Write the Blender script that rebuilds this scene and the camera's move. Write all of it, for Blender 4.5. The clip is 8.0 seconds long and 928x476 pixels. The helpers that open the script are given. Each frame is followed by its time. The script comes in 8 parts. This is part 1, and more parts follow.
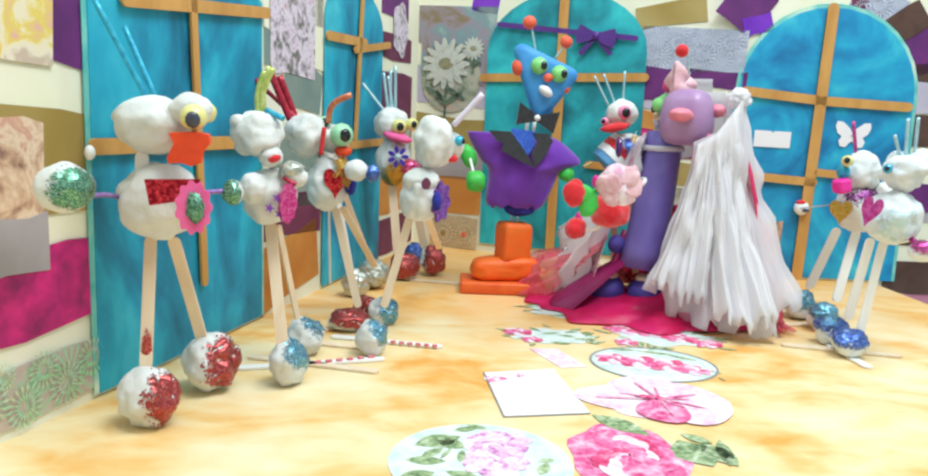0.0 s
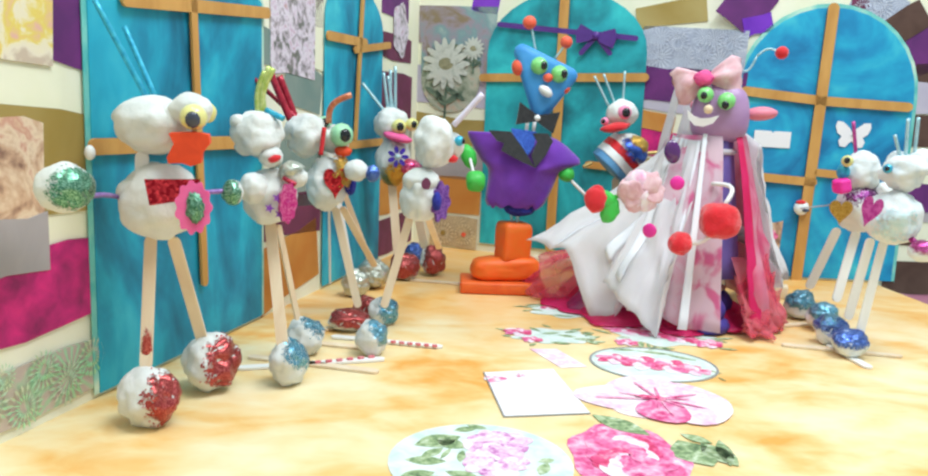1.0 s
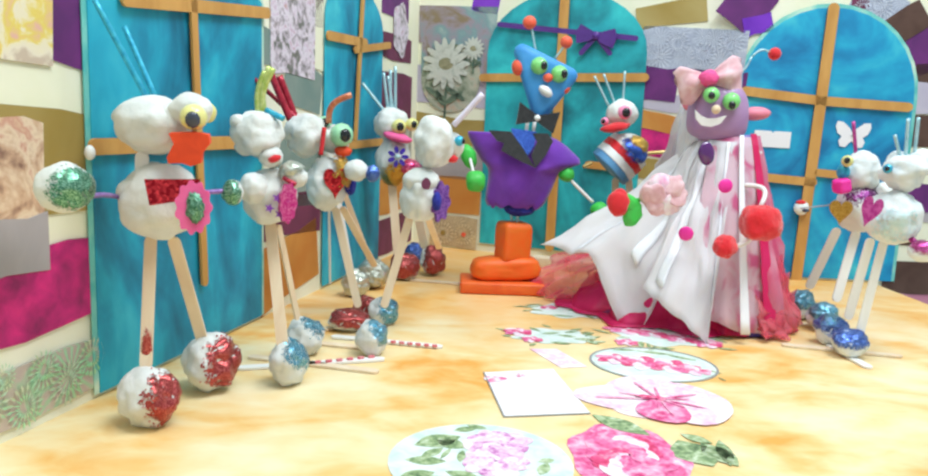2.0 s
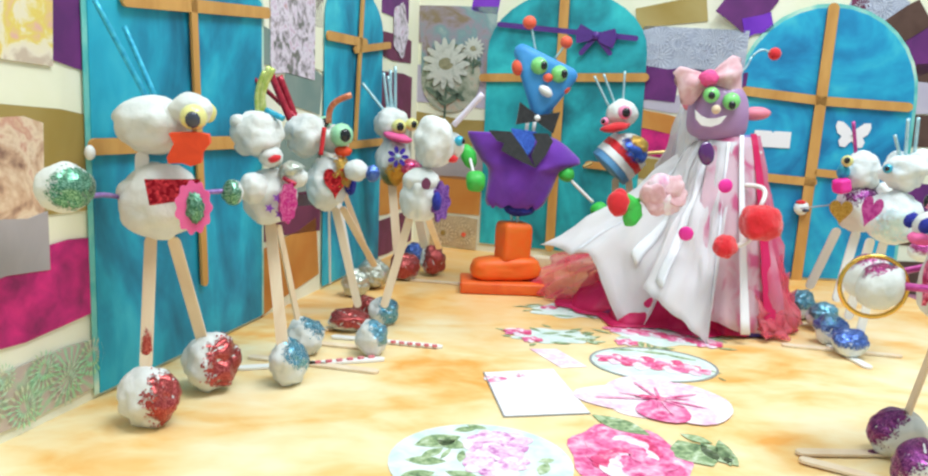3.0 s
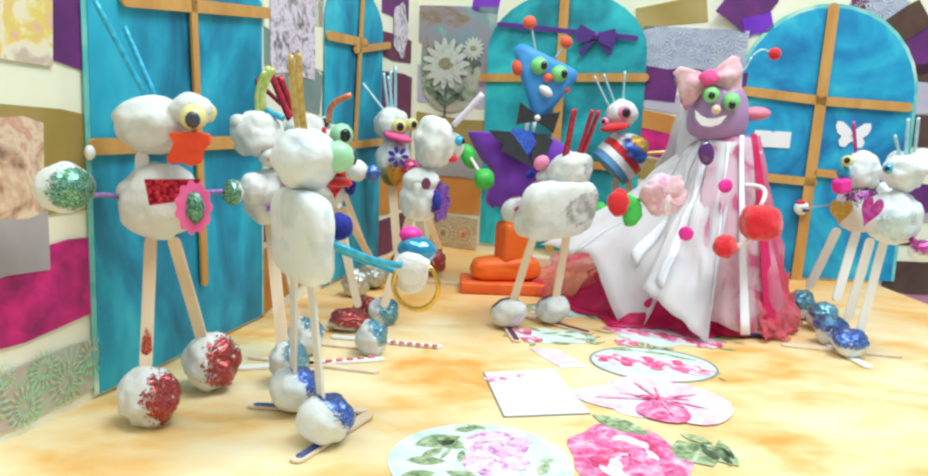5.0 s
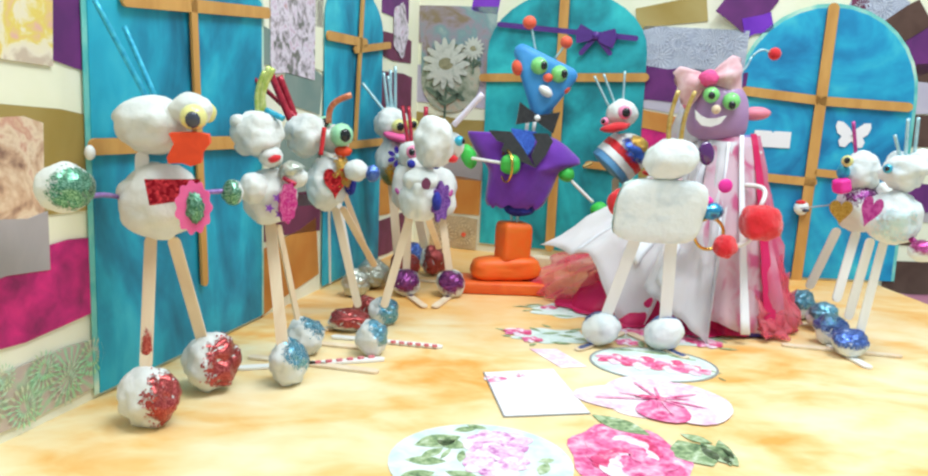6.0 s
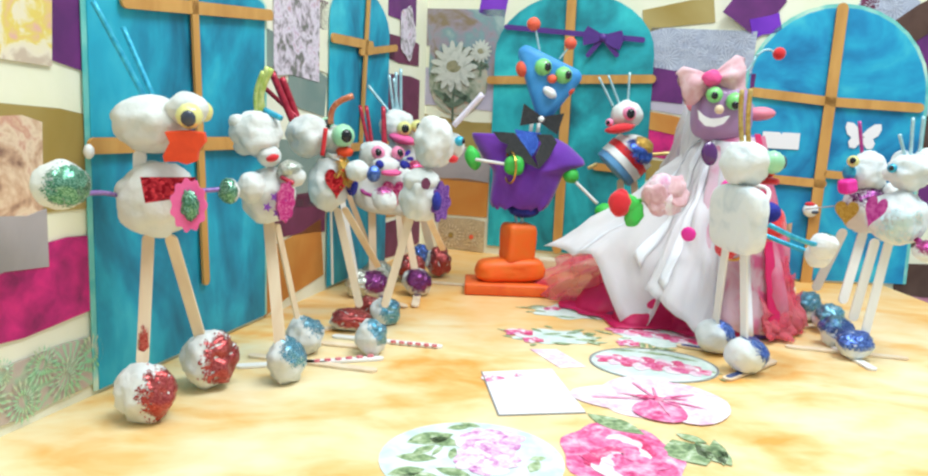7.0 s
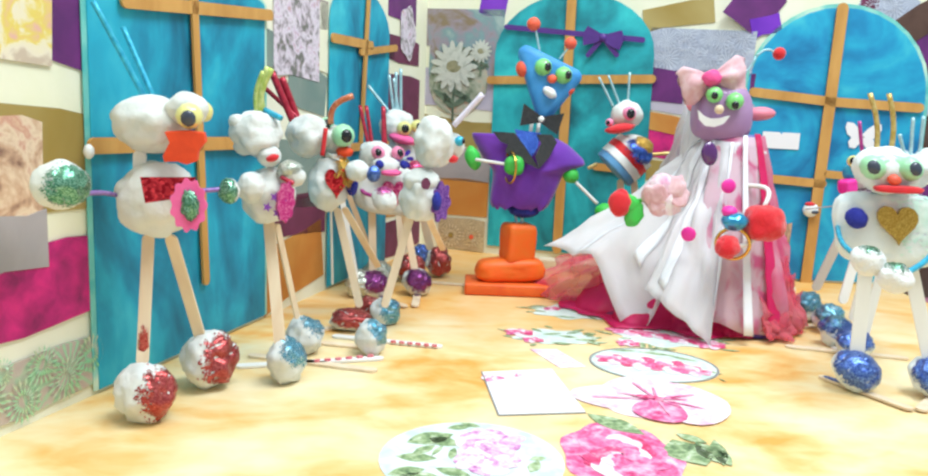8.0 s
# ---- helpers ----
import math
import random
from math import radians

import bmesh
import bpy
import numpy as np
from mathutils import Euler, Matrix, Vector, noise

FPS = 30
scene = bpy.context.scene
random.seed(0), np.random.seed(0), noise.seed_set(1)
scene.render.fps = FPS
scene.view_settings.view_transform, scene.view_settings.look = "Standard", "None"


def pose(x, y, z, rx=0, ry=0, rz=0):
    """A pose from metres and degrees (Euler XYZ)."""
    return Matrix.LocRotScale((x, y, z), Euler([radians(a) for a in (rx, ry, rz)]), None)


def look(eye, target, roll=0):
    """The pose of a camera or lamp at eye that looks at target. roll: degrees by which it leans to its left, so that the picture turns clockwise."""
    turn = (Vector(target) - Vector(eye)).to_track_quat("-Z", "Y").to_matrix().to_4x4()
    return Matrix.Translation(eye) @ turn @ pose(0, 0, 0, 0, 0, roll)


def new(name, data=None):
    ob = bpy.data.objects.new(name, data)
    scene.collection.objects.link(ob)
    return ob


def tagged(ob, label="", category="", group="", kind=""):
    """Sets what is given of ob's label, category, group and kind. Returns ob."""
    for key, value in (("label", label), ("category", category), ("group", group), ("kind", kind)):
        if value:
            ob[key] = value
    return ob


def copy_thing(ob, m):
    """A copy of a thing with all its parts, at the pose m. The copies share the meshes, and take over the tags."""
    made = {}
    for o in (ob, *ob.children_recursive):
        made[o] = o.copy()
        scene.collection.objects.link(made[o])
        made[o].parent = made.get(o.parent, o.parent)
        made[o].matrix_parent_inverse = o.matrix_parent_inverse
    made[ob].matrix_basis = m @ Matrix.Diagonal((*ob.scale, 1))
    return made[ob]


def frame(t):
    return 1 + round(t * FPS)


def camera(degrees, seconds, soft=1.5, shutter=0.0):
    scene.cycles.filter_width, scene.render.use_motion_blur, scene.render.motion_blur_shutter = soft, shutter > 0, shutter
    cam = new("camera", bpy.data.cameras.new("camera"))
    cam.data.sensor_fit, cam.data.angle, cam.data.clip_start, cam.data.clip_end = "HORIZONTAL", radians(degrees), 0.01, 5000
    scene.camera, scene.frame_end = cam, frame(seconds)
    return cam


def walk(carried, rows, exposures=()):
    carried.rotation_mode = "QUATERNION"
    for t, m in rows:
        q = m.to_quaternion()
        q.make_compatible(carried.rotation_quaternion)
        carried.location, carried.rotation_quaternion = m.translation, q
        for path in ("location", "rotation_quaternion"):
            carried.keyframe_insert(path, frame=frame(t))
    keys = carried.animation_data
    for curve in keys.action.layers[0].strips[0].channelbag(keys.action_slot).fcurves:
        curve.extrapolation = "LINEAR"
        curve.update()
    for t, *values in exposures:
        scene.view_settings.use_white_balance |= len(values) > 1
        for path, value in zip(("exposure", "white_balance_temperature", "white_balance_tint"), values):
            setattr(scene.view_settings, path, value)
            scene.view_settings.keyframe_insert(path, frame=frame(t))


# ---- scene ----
cam = camera(63.0, 8.0, soft=2.2)
VIEW_A = look((-0.012, -0.033, 0.226), (0.024, 1.943, -0.076), 2.3)
VIEW_B = look((0.008, -0.033, 0.222), (0.001, 1.945, -0.072), 2.0)
VIEW_C = look((0.006, -0.035, 0.2215), (-0.005, 1.944, -0.0685), 2.15)
walk(cam, [(0, VIEW_A), (6.1, VIEW_A), (6.2, VIEW_B), (6.5, VIEW_B), (6.6, VIEW_C), (8.0, VIEW_C)], exposures=((0, 0.11), (4.5, 0.13), (6.5, 0.15), (8.0, 0.25)))

# ---- light: a bright classroom, white ceiling tubes over the table ----
world = bpy.data.worlds.new("room_light")
scene.world = world
world.use_nodes = True
world.node_tree.nodes["Background"].inputs[0].default_value = (0.80, 0.95, 1.0, 1)
world.node_tree.nodes["Background"].inputs[1].default_value = 0.5


def ceiling_lamp(x, y, z, w, h, watts, aim):
    data = bpy.data.lights.new("ceiling_light", "AREA")
    data.shape, data.size, data.size_y, data.energy = "RECTANGLE", w, h, watts
    data.color = (0.885, 0.965, 1.0)
    ob = new("ceiling_light", data)
    ob.matrix_world = look((x, y, z), aim)
    return ob


ceiling_lamp(0.66, 0.26, 1.85, 1.3, 0.6, 36, (-0.02, 0.75, 0.0))
ceiling_lamp(-0.35, 0.45, 1.5, 0.9, 0.4, 6, (0.0, 0.85, 0.0))
scene.view_settings.exposure = 0.25


# ---- materials ----
def mat(name, color, rough=0.6, metal=0.0, spec=0.5, second=None, scale=30.0, blend=(0.35, 0.65), bump=0.0, bump_scale=120.0,
        sheen=0.0, detail=4.0, coat=0.0, stretch=None, translucent=0.0, lit_through=0.0):
    m = bpy.data.materials.new(name)
    m.use_nodes = True
    nt = m.node_tree
    b = nt.nodes["Principled BSDF"]
    b.inputs["Base Color"].default_value = (*color, 1)
    b.inputs["Roughness"].default_value = rough
    b.inputs["Metallic"].default_value = metal
    b.inputs["Specular IOR Level"].default_value = spec
    b.inputs["Sheen Weight"].default_value = sheen
    b.inputs["Coat Weight"].default_value = coat
    tc = nt.nodes.new("ShaderNodeTexCoord")
    mp = nt.nodes.new("ShaderNodeMapping")
    nt.links.new(tc.outputs["Object"], mp.inputs[0])
    if stretch:
        mp.inputs["Scale"].default_value = stretch
    if second:
        n = nt.nodes.new("ShaderNodeTexNoise")
        n.inputs["Scale"].default_value, n.inputs["Detail"].default_value = scale, detail
        n.inputs["Distortion"].default_value = 0.6
        nt.links.new(mp.outputs[0], n.inputs["Vector"])
        r = nt.nodes.new("ShaderNodeValToRGB")
        r.color_ramp.elements[0].position, r.color_ramp.elements[1].position = blend
        r.color_ramp.elements[0].color, r.color_ramp.elements[1].color = (*color, 1), (*second, 1)
        nt.links.new(n.outputs["Fac"], r.inputs[0])
        nt.links.new(r.outputs[0], b.inputs["Base Color"])
    if bump:
        n2 = nt.nodes.new("ShaderNodeTexNoise")
        n2.inputs["Scale"].default_value, n2.inputs["Detail"].default_value = bump_scale, 5
        nt.links.new(mp.outputs[0], n2.inputs["Vector"])
        bp = nt.nodes.new("ShaderNodeBump")
        bp.inputs["Strength"].default_value, bp.inputs["Distance"].default_value = bump, 0.002
        nt.links.new(n2.outputs["Fac"], bp.inputs["Height"])
        nt.links.new(bp.outputs[0], b.inputs["Normal"])
    surface = b.outputs[0]
    if lit_through:
        back = nt.nodes.new("ShaderNodeBsdfTranslucent")
        back.inputs[0].default_value = (*(second or color), 1)
        thin = nt.nodes.new("ShaderNodeMixShader")
        thin.inputs[0].default_value = lit_through
        nt.links.new(surface, thin.inputs[1])
        nt.links.new(back.outputs[0], thin.inputs[2])
        surface = thin.outputs[0]
    if translucent:
        t = nt.nodes.new("ShaderNodeBsdfTransparent")
        mx = nt.nodes.new("ShaderNodeMixShader")
        mx.inputs[0].default_value = translucent
        nt.links.new(surface, mx.inputs[1])
        nt.links.new(t.outputs[0], mx.inputs[2])
        nt.links.new(mx.outputs[0], nt.nodes["Material Output"].inputs[0])
    return m


def glitter(name, color, second, scale=1700.0):
    """Flakes of foil: each cell has a colour and a tilt of its own."""
    m = mat(name, color, rough=0.28, metal=0.75)
    nt = m.node_tree
    b = nt.nodes["Principled BSDF"]
    tc = nt.nodes.new("ShaderNodeTexCoord")
    v = nt.nodes.new("ShaderNodeTexVoronoi")
    v.inputs["Scale"].default_value = scale
    nt.links.new(tc.outputs["Object"], v.inputs["Vector"])
    sep = nt.nodes.new("ShaderNodeSeparateColor")
    nt.links.new(v.outputs["Color"], sep.inputs[0])
    r = nt.nodes.new("ShaderNodeValToRGB")
    r.color_ramp.elements[0].position, r.color_ramp.elements[1].position = 0.35, 0.95
    r.color_ramp.elements[0].color, r.color_ramp.elements[1].color = (*color, 1), (*second, 1)
    nt.links.new(sep.outputs[0], r.inputs[0])
    nt.links.new(r.outputs[0], b.inputs["Base Color"])
    bp = nt.nodes.new("ShaderNodeBump")
    bp.inputs["Strength"].default_value, bp.inputs["Distance"].default_value = 0.5, 0.0005
    nt.links.new(sep.outputs[1], bp.inputs["Height"])
    nt.links.new(bp.outputs[0], b.inputs["Normal"])
    return m


def ramp_mat(name, stops, scale, rough=0.6, metal=0.0, distortion=1.5, detail=5.0, kind="noise", bump=0.0, stretch=None, fine_share=0.35):
    """Several colours over a noise, a voronoi or a ring pattern: printed photographs, foils and washes."""
    m = mat(name, stops[0][1], rough=rough, metal=metal)
    nt = m.node_tree
    b = nt.nodes["Principled BSDF"]
    tc = nt.nodes.new("ShaderNodeTexCoord")
    mp = nt.nodes.new("ShaderNodeMapping")
    nt.links.new(tc.outputs["Object"], mp.inputs[0])
    if stretch:
        mp.inputs["Scale"].default_value = stretch
    if kind == "noise":
        n = nt.nodes.new("ShaderNodeTexNoise")
        n.inputs["Scale"].default_value, n.inputs["Detail"].default_value, n.inputs["Distortion"].default_value = scale, detail, distortion
        nt.links.new(mp.outputs[0], n.inputs["Vector"])
        fine = nt.nodes.new("ShaderNodeTexNoise")
        fine.inputs["Scale"].default_value, fine.inputs["Detail"].default_value, fine.inputs["Distortion"].default_value = scale * 4.3, 3, 0.4
        nt.links.new(mp.outputs[0], fine.inputs["Vector"])
        both = nt.nodes.new("ShaderNodeMix")
        both.inputs[0].default_value = fine_share
        nt.links.new(n.outputs["Fac"], both.inputs[2])
        nt.links.new(fine.outputs["Fac"], both.inputs[3])
        out = both.outputs[0]
    elif kind == "voronoi":
        n = nt.nodes.new("ShaderNodeTexVoronoi")
        n.inputs["Scale"].default_value = scale
        out = n.outputs["Distance"]
        nt.links.new(mp.outputs[0], n.inputs["Vector"])
    else:  # rosettes: rings of petals about the points of a voronoi pattern
        v = nt.nodes.new("ShaderNodeTexVoronoi")
        v.inputs["Scale"].default_value, v.inputs["Randomness"].default_value = scale, 0.7
        nt.links.new(mp.outputs[0], v.inputs["Vector"])
        sub = nt.nodes.new("ShaderNodeVectorMath")
        sub.operation = "SUBTRACT"
        sc = nt.nodes.new("ShaderNodeVectorMath")
        sc.operation = "SCALE"
        sc.inputs["Scale"].default_value = scale
        nt.links.new(mp.outputs[0], sc.inputs[0])
        sc2 = nt.nodes.new("ShaderNodeVectorMath")
        sc2.operation = "SCALE"
        sc2.inputs["Scale"].default_value = scale
        nt.links.new(v.outputs["Position"], sc2.inputs[0])
        nt.links.new(sc.outputs[0], sub.inputs[0])
        nt.links.new(sc2.outputs[0], sub.inputs[1])
        g = nt.nodes.new("ShaderNodeSeparateXYZ")
        nt.links.new(sub.outputs[0], g.inputs[0])
        at = nt.nodes.new("ShaderNodeMath")
        at.operation = "ARCTAN2"
        nt.links.new(g.outputs[0], at.inputs[0])
        nt.links.new(g.outputs[2], at.inputs[1])
        mul = nt.nodes.new("ShaderNodeMath")
        mul.operation = "MULTIPLY"
        mul.inputs[1].default_value = 17
        nt.links.new(at.outputs[0], mul.inputs[0])
        si = nt.nodes.new("ShaderNodeMath")
        si.operation = "SINE"
        nt.links.new(mul.outputs[0], si.inputs[0])
        ma = nt.nodes.new("ShaderNodeMath")
        ma.operation = "MULTIPLY_ADD"
        ma.inputs[1].default_value, ma.inputs[2].default_value = 0.42, 0.5
        nt.links.new(si.outputs[0], ma.inputs[0])
        fade = nt.nodes.new("ShaderNodeMapRange")
        fade.inputs[1].default_value, fade.inputs[2].default_value, fade.inputs[3].default_value, fade.inputs[4].default_value = 0.2, 0.8, 1.0, 0.1
        nt.links.new(v.outputs["Distance"], fade.inputs[0])
        grain = nt.nodes.new("ShaderNodeTexNoise")
        grain.inputs["Scale"].default_value, grain.inputs["Detail"].default_value = scale * 2.5, 5
        nt.links.new(mp.outputs[0], grain.inputs["Vector"])
        mixed = nt.nodes.new("ShaderNodeMix")
        nt.links.new(fade.outputs[0], mixed.inputs[0])
        nt.links.new(grain.outputs["Fac"], mixed.inputs[2])
        nt.links.new(ma.outputs[0], mixed.inputs[3])
        out = mixed.outputs[0]
    r = nt.nodes.new("ShaderNodeValToRGB")
    cr = r.color_ramp
    cr.elements[0].position, cr.elements[0].color = stops[0][0], (*stops[0][1], 1)
    cr.elements[1].position, cr.elements[1].color = stops[-1][0], (*stops[-1][1], 1)
    for p, c in stops[1:-1]:
        cr.elements.new(p).color = (*c, 1)
    nt.links.new(out, r.inputs[0])
    nt.links.new(r.outputs[0], b.inputs["Base Color"])
    if bump:
        bp = nt.nodes.new("ShaderNodeBump")
        bp.inputs["Strength"].default_value, bp.inputs["Distance"].default_value = bump, 0.001
        nt.links.new(out, bp.inputs["Height"])
        nt.links.new(bp.outputs[0], b.inputs["Normal"])
    return m


VIOLET_FELT = mat("dark_violet_satin", (0.075, 0.02, 0.2), rough=0.4, second=(0.1, 0.03, 0.26), scale=30)
CLAY = mat("white_clay", (0.56, 0.59, 0.57), rough=0.8, second=(0.69, 0.705, 0.68), scale=45, blend=(0.3, 0.5), bump=0.7, bump_scale=110)
CLAY_COOL = mat("cool_white_clay", (0.60, 0.67, 0.70), rough=0.8, second=(0.76, 0.80, 0.80), scale=45, blend=(0.3, 0.5), bump=0.7, bump_scale=110)
CREAM = mat("cream_paper", (0.77, 0.77, 0.57), rough=0.85, second=(0.82, 0.81, 0.67), scale=9, bump=0.1, bump_scale=200)
STICK = mat("craft_stick_wood", (0.74, 0.56, 0.38), rough=0.7, second=(0.82, 0.68, 0.50), scale=40, stretch=(1, 1, 0.15), bump=0.15)
STICK_PALE = mat("white_washed_stick", (0.78, 0.76, 0.72), rough=0.7, second=(0.84, 0.83, 0.8), scale=40, stretch=(1, 1, 0.15))
BAR = mat("painted_gold_brown_stick", (0.50, 0.24, 0.055), rough=0.5, second=(0.62, 0.33, 0.09), scale=35, stretch=(1, 1, 0.3), bump=0.15)
FLOOR = ramp_mat("yellow_wash_paper", [(0.34, (0.78, 0.36, 0.07)), (0.42, (0.80, 0.50, 0.18)), (0.50, (0.83, 0.62, 0.31)), (0.62, (0.85, 0.73, 0.47))], 6.0,
                 rough=0.55, distortion=1.0, detail=7, bump=0.05, stretch=(1.0, 1.5, 1), fine_share=0.3)


def orange_wash(m):
    """Deeper orange brushed over the far part of the floor paper and round the groom's stand."""
    nt = m.node_tree
    b = nt.nodes["Principled BSDF"]
    old = b.inputs["Base Color"].links[0].from_socket
    tc = nt.nodes.new("ShaderNodeTexCoord")
    n = nt.nodes.new("ShaderNodeTexNoise")
    n.inputs["Scale"].default_value, n.inputs["Detail"].default_value = 11.0, 6.0
    nt.links.new(tc.outputs["Object"], n.inputs["Vector"])
    xyz = nt.nodes.new("ShaderNodeSeparateXYZ")
    nt.links.new(tc.outputs["Object"], xyz.inputs[0])
    warp = nt.nodes.new("ShaderNodeMath")
    warp.operation = "MULTIPLY_ADD"
    warp.inputs[1].default_value = 0.55
    nt.links.new(n.outputs["Fac"], warp.inputs[0])
    nt.links.new(xyz.outputs[1], warp.inputs[2])
    far = nt.nodes.new("ShaderNodeMapRange")
    far.inputs[1].default_value, far.inputs[2].default_value, far.inputs[3].default_value, far.inputs[4].default_value = 0.98, 1.42, 0.0, 0.62
    nt.links.new(warp.outputs[0], far.inputs[0])
    gap = nt.nodes.new("ShaderNodeVectorMath")
    gap.operation = "DISTANCE"
    gap.inputs[1].default_value = (0.06, 0.88, 0.0)
    nt.links.new(tc.outputs["Object"], gap.inputs[0])
    near = nt.nodes.new("ShaderNodeMapRange")
    near.inputs[1].default_value, near.inputs[2].default_value, near.inputs[3].default_value, near.inputs[4].default_value = 0.05, 0.20, 0.55, 0.0
    nt.links.new(gap.outputs["Value"], near.inputs[0])
    spot = nt.nodes.new("ShaderNodeMath")
    spot.operation = "MULTIPLY"
    nt.links.new(near.outputs[0], spot.inputs[0])
    nt.links.new(n.outputs["Fac"], spot.inputs[1])
    total = nt.nodes.new("ShaderNodeMath")
    total.operation, total.use_clamp = "ADD", True
    nt.links.new(far.outputs[0], total.inputs[0])
    nt.links.new(spot.outputs[0], total.inputs[1])
    mix = nt.nodes.new("ShaderNodeMix")
    mix.data_type = "RGBA"
    nt.links.new(total.outputs[0], mix.inputs[0])
    nt.links.new(old, mix.inputs[6])
    mix.inputs[7].default_value = (0.76, 0.36, 0.07, 1)
    nt.links.new(mix.outputs[2], b.inputs["Base Color"])


orange_wash(FLOOR)
BLUE_WASH = ramp_mat("turquoise_watercolour", [(0.34, (0.000, 0.115, 0.205)), (0.455, (0.005, 0.240, 0.395)), (0.54, (0.010, 0.370, 0.540)), (0.66, (0.055, 0.540, 0.650))], 9.0,
                     rough=0.6, distortion=1.0, detail=5, fine_share=0.22, stretch=(1, 1, 0.6))
TEAL_EDGE = ramp_mat("pale_turquoise_edge", [(0.35, (0.06, 0.42, 0.42)), (0.5, (0.2, 0.58, 0.52)), (0.65, (0.6, 0.76, 0.6))], 9.0, rough=0.7)
TEAL_WASH = ramp_mat("green_turquoise_watercolour", [(0.36, (0.000, 0.125, 0.163)), (0.455, (0.005, 0.250, 0.300)), (0.54, (0.013, 0.388, 0.450)), (0.66, (0.037, 0.600, 0.625))], 8.0,
                     rough=0.6, distortion=1.0, detail=5, fine_share=0.22, stretch=(1, 1, 0.8))
SKY_WASH = ramp_mat("bright_blue_watercolour", [(0.36, (0.000, 0.155, 0.360)), (0.455, (0.004, 0.255, 0.500)), (0.54, (0.010, 0.365, 0.590)), (0.66, (0.055, 0.540, 0.650))], 7.0,
                    rough=0.6, distortion=1.6, detail=4, fine_share=0.2)
PURPLE_PAPER = mat("dark_purple_paper", (0.09, 0.012, 0.12), rough=0.65, second=(0.15, 0.02, 0.17), scale=25)
VIOLET_FOIL = mat("violet_foil", (0.17, 0.03, 0.5), rough=0.35, metal=0.3, second=(0.24, 0.05, 0.62), scale=20)
MAGENTA_FOIL = ramp_mat("magenta_foil", [(0.36, (0.22, 0.003, 0.09)), (0.46, (0.44, 0.006, 0.15)), (0.55, (0.64, 0.012, 0.20)), (0.66, (0.76, 0.03, 0.18))], 14.0, rough=0.55)
PLUM = mat("plum_paper", (0.12, 0.02, 0.055), rough=0.65, second=(0.17, 0.03, 0.09), scale=25)
GREY_PAPER = mat("grey_mauve_paper", (0.30, 0.28, 0.29), rough=0.65, second=(0.42, 0.38, 0.4), scale=14)
SLATE = mat("slate_green_paper", (0.16, 0.24, 0.22), rough=0.65, second=(0.24, 0.3, 0.27), scale=14)
GOLD_PAPER = mat("dull_gold_paper", (0.36, 0.25, 0.06), rough=0.65, metal=0.3, second=(0.46, 0.36, 0.14), scale=7)
ORANGE_PAPER = mat("orange_brown_paper", (0.52, 0.19, 0.03), rough=0.65, second=(0.6, 0.28, 0.06), scale=12)
BROWN_PAPER = mat("dark_brown_paper", (0.07, 0.03, 0.02), rough=0.65, second=(0.1, 0.05, 0.035), scale=25)
PINK_PAPER = mat("dusty_pink_paper", (0.5, 0.16, 0.26), rough=0.65, second=(0.56, 0.24, 0.32), scale=20)
LILAC_PAPER = mat("lilac_grey_paper", (0.42, 0.38, 0.5), rough=0.65, second=(0.5, 0.46, 0.55), scale=20)
HOLO = ramp_mat("silver_rosette_foil", [(0.2, (0.30, 0.33, 0.44)), (0.5, (0.44, 0.48, 0.60)), (0.85, (0.66, 0.70, 0.78))], 36.0, rough=0.4, metal=0.2, kind="rosette", bump=0.15)
HOLO_GREEN = ramp_mat("green_rosette_foil", [(0.25, (0.52, 0.42, 0.40)), (0.48, (0.54, 0.48, 0.42)), (0.62, (0.40, 0.56, 0.40)), (0.9, (0.40, 0.84, 0.52))], 19.0, rough=0.4, metal=0.2, kind="rosette", bump=0.15)
HOLO_GOLD = ramp_mat("gold_rosette_foil", [(0.2, (0.40, 0.30, 0.20)), (0.5, (0.52, 0.42, 0.26)), (0.9, (0.80, 0.68, 0.42))], 28.0, rough=0.4, metal=0.2, kind="rosette", bump=0.15)
PHOTO_PINK = ramp_mat("faded_flower_print", [(0.36, (0.24, 0.13, 0.09)), (0.45, (0.56, 0.36, 0.24)), (0.53, (0.74, 0.58, 0.42)), (0.60, (0.58, 0.30, 0.22)), (0.68, (0.72, 0.56, 0.36))], 26.0, rough=0.5, fine_share=0.25)
PHOTO_LILAC = ramp_mat("lilac_flower_print", [(0.38, (0.16, 0.16, 0.14)), (0.46, (0.52, 0.44, 0.52)), (0.53, (0.74, 0.68, 0.76)), (0.60, (0.60, 0.46, 0.60)), (0.68, (0.5, 0.28, 0.2))], 42.0, rough=0.5, fine_share=0.3)
PHOTO_GREY = ramp_mat("grey_green_photo_print", [(0.38, (0.14, 0.15, 0.11)), (0.47, (0.34, 0.32, 0.26)), (0.55, (0.46, 0.45, 0.39)), (0.66, (0.58, 0.57, 0.52))], 17.0, rough=0.5)
PHOTO_BLUE = ramp_mat("blue_and_mauve_photo_print", [(0.36, (0.24, 0.18, 0.11)), (0.45, (0.31, 0.26, 0.31)), (0.53, (0.19, 0.31, 0.33)), (0.66, (0.36, 0.45, 0.43))], 13.0, rough=0.5, fine_share=0.2)
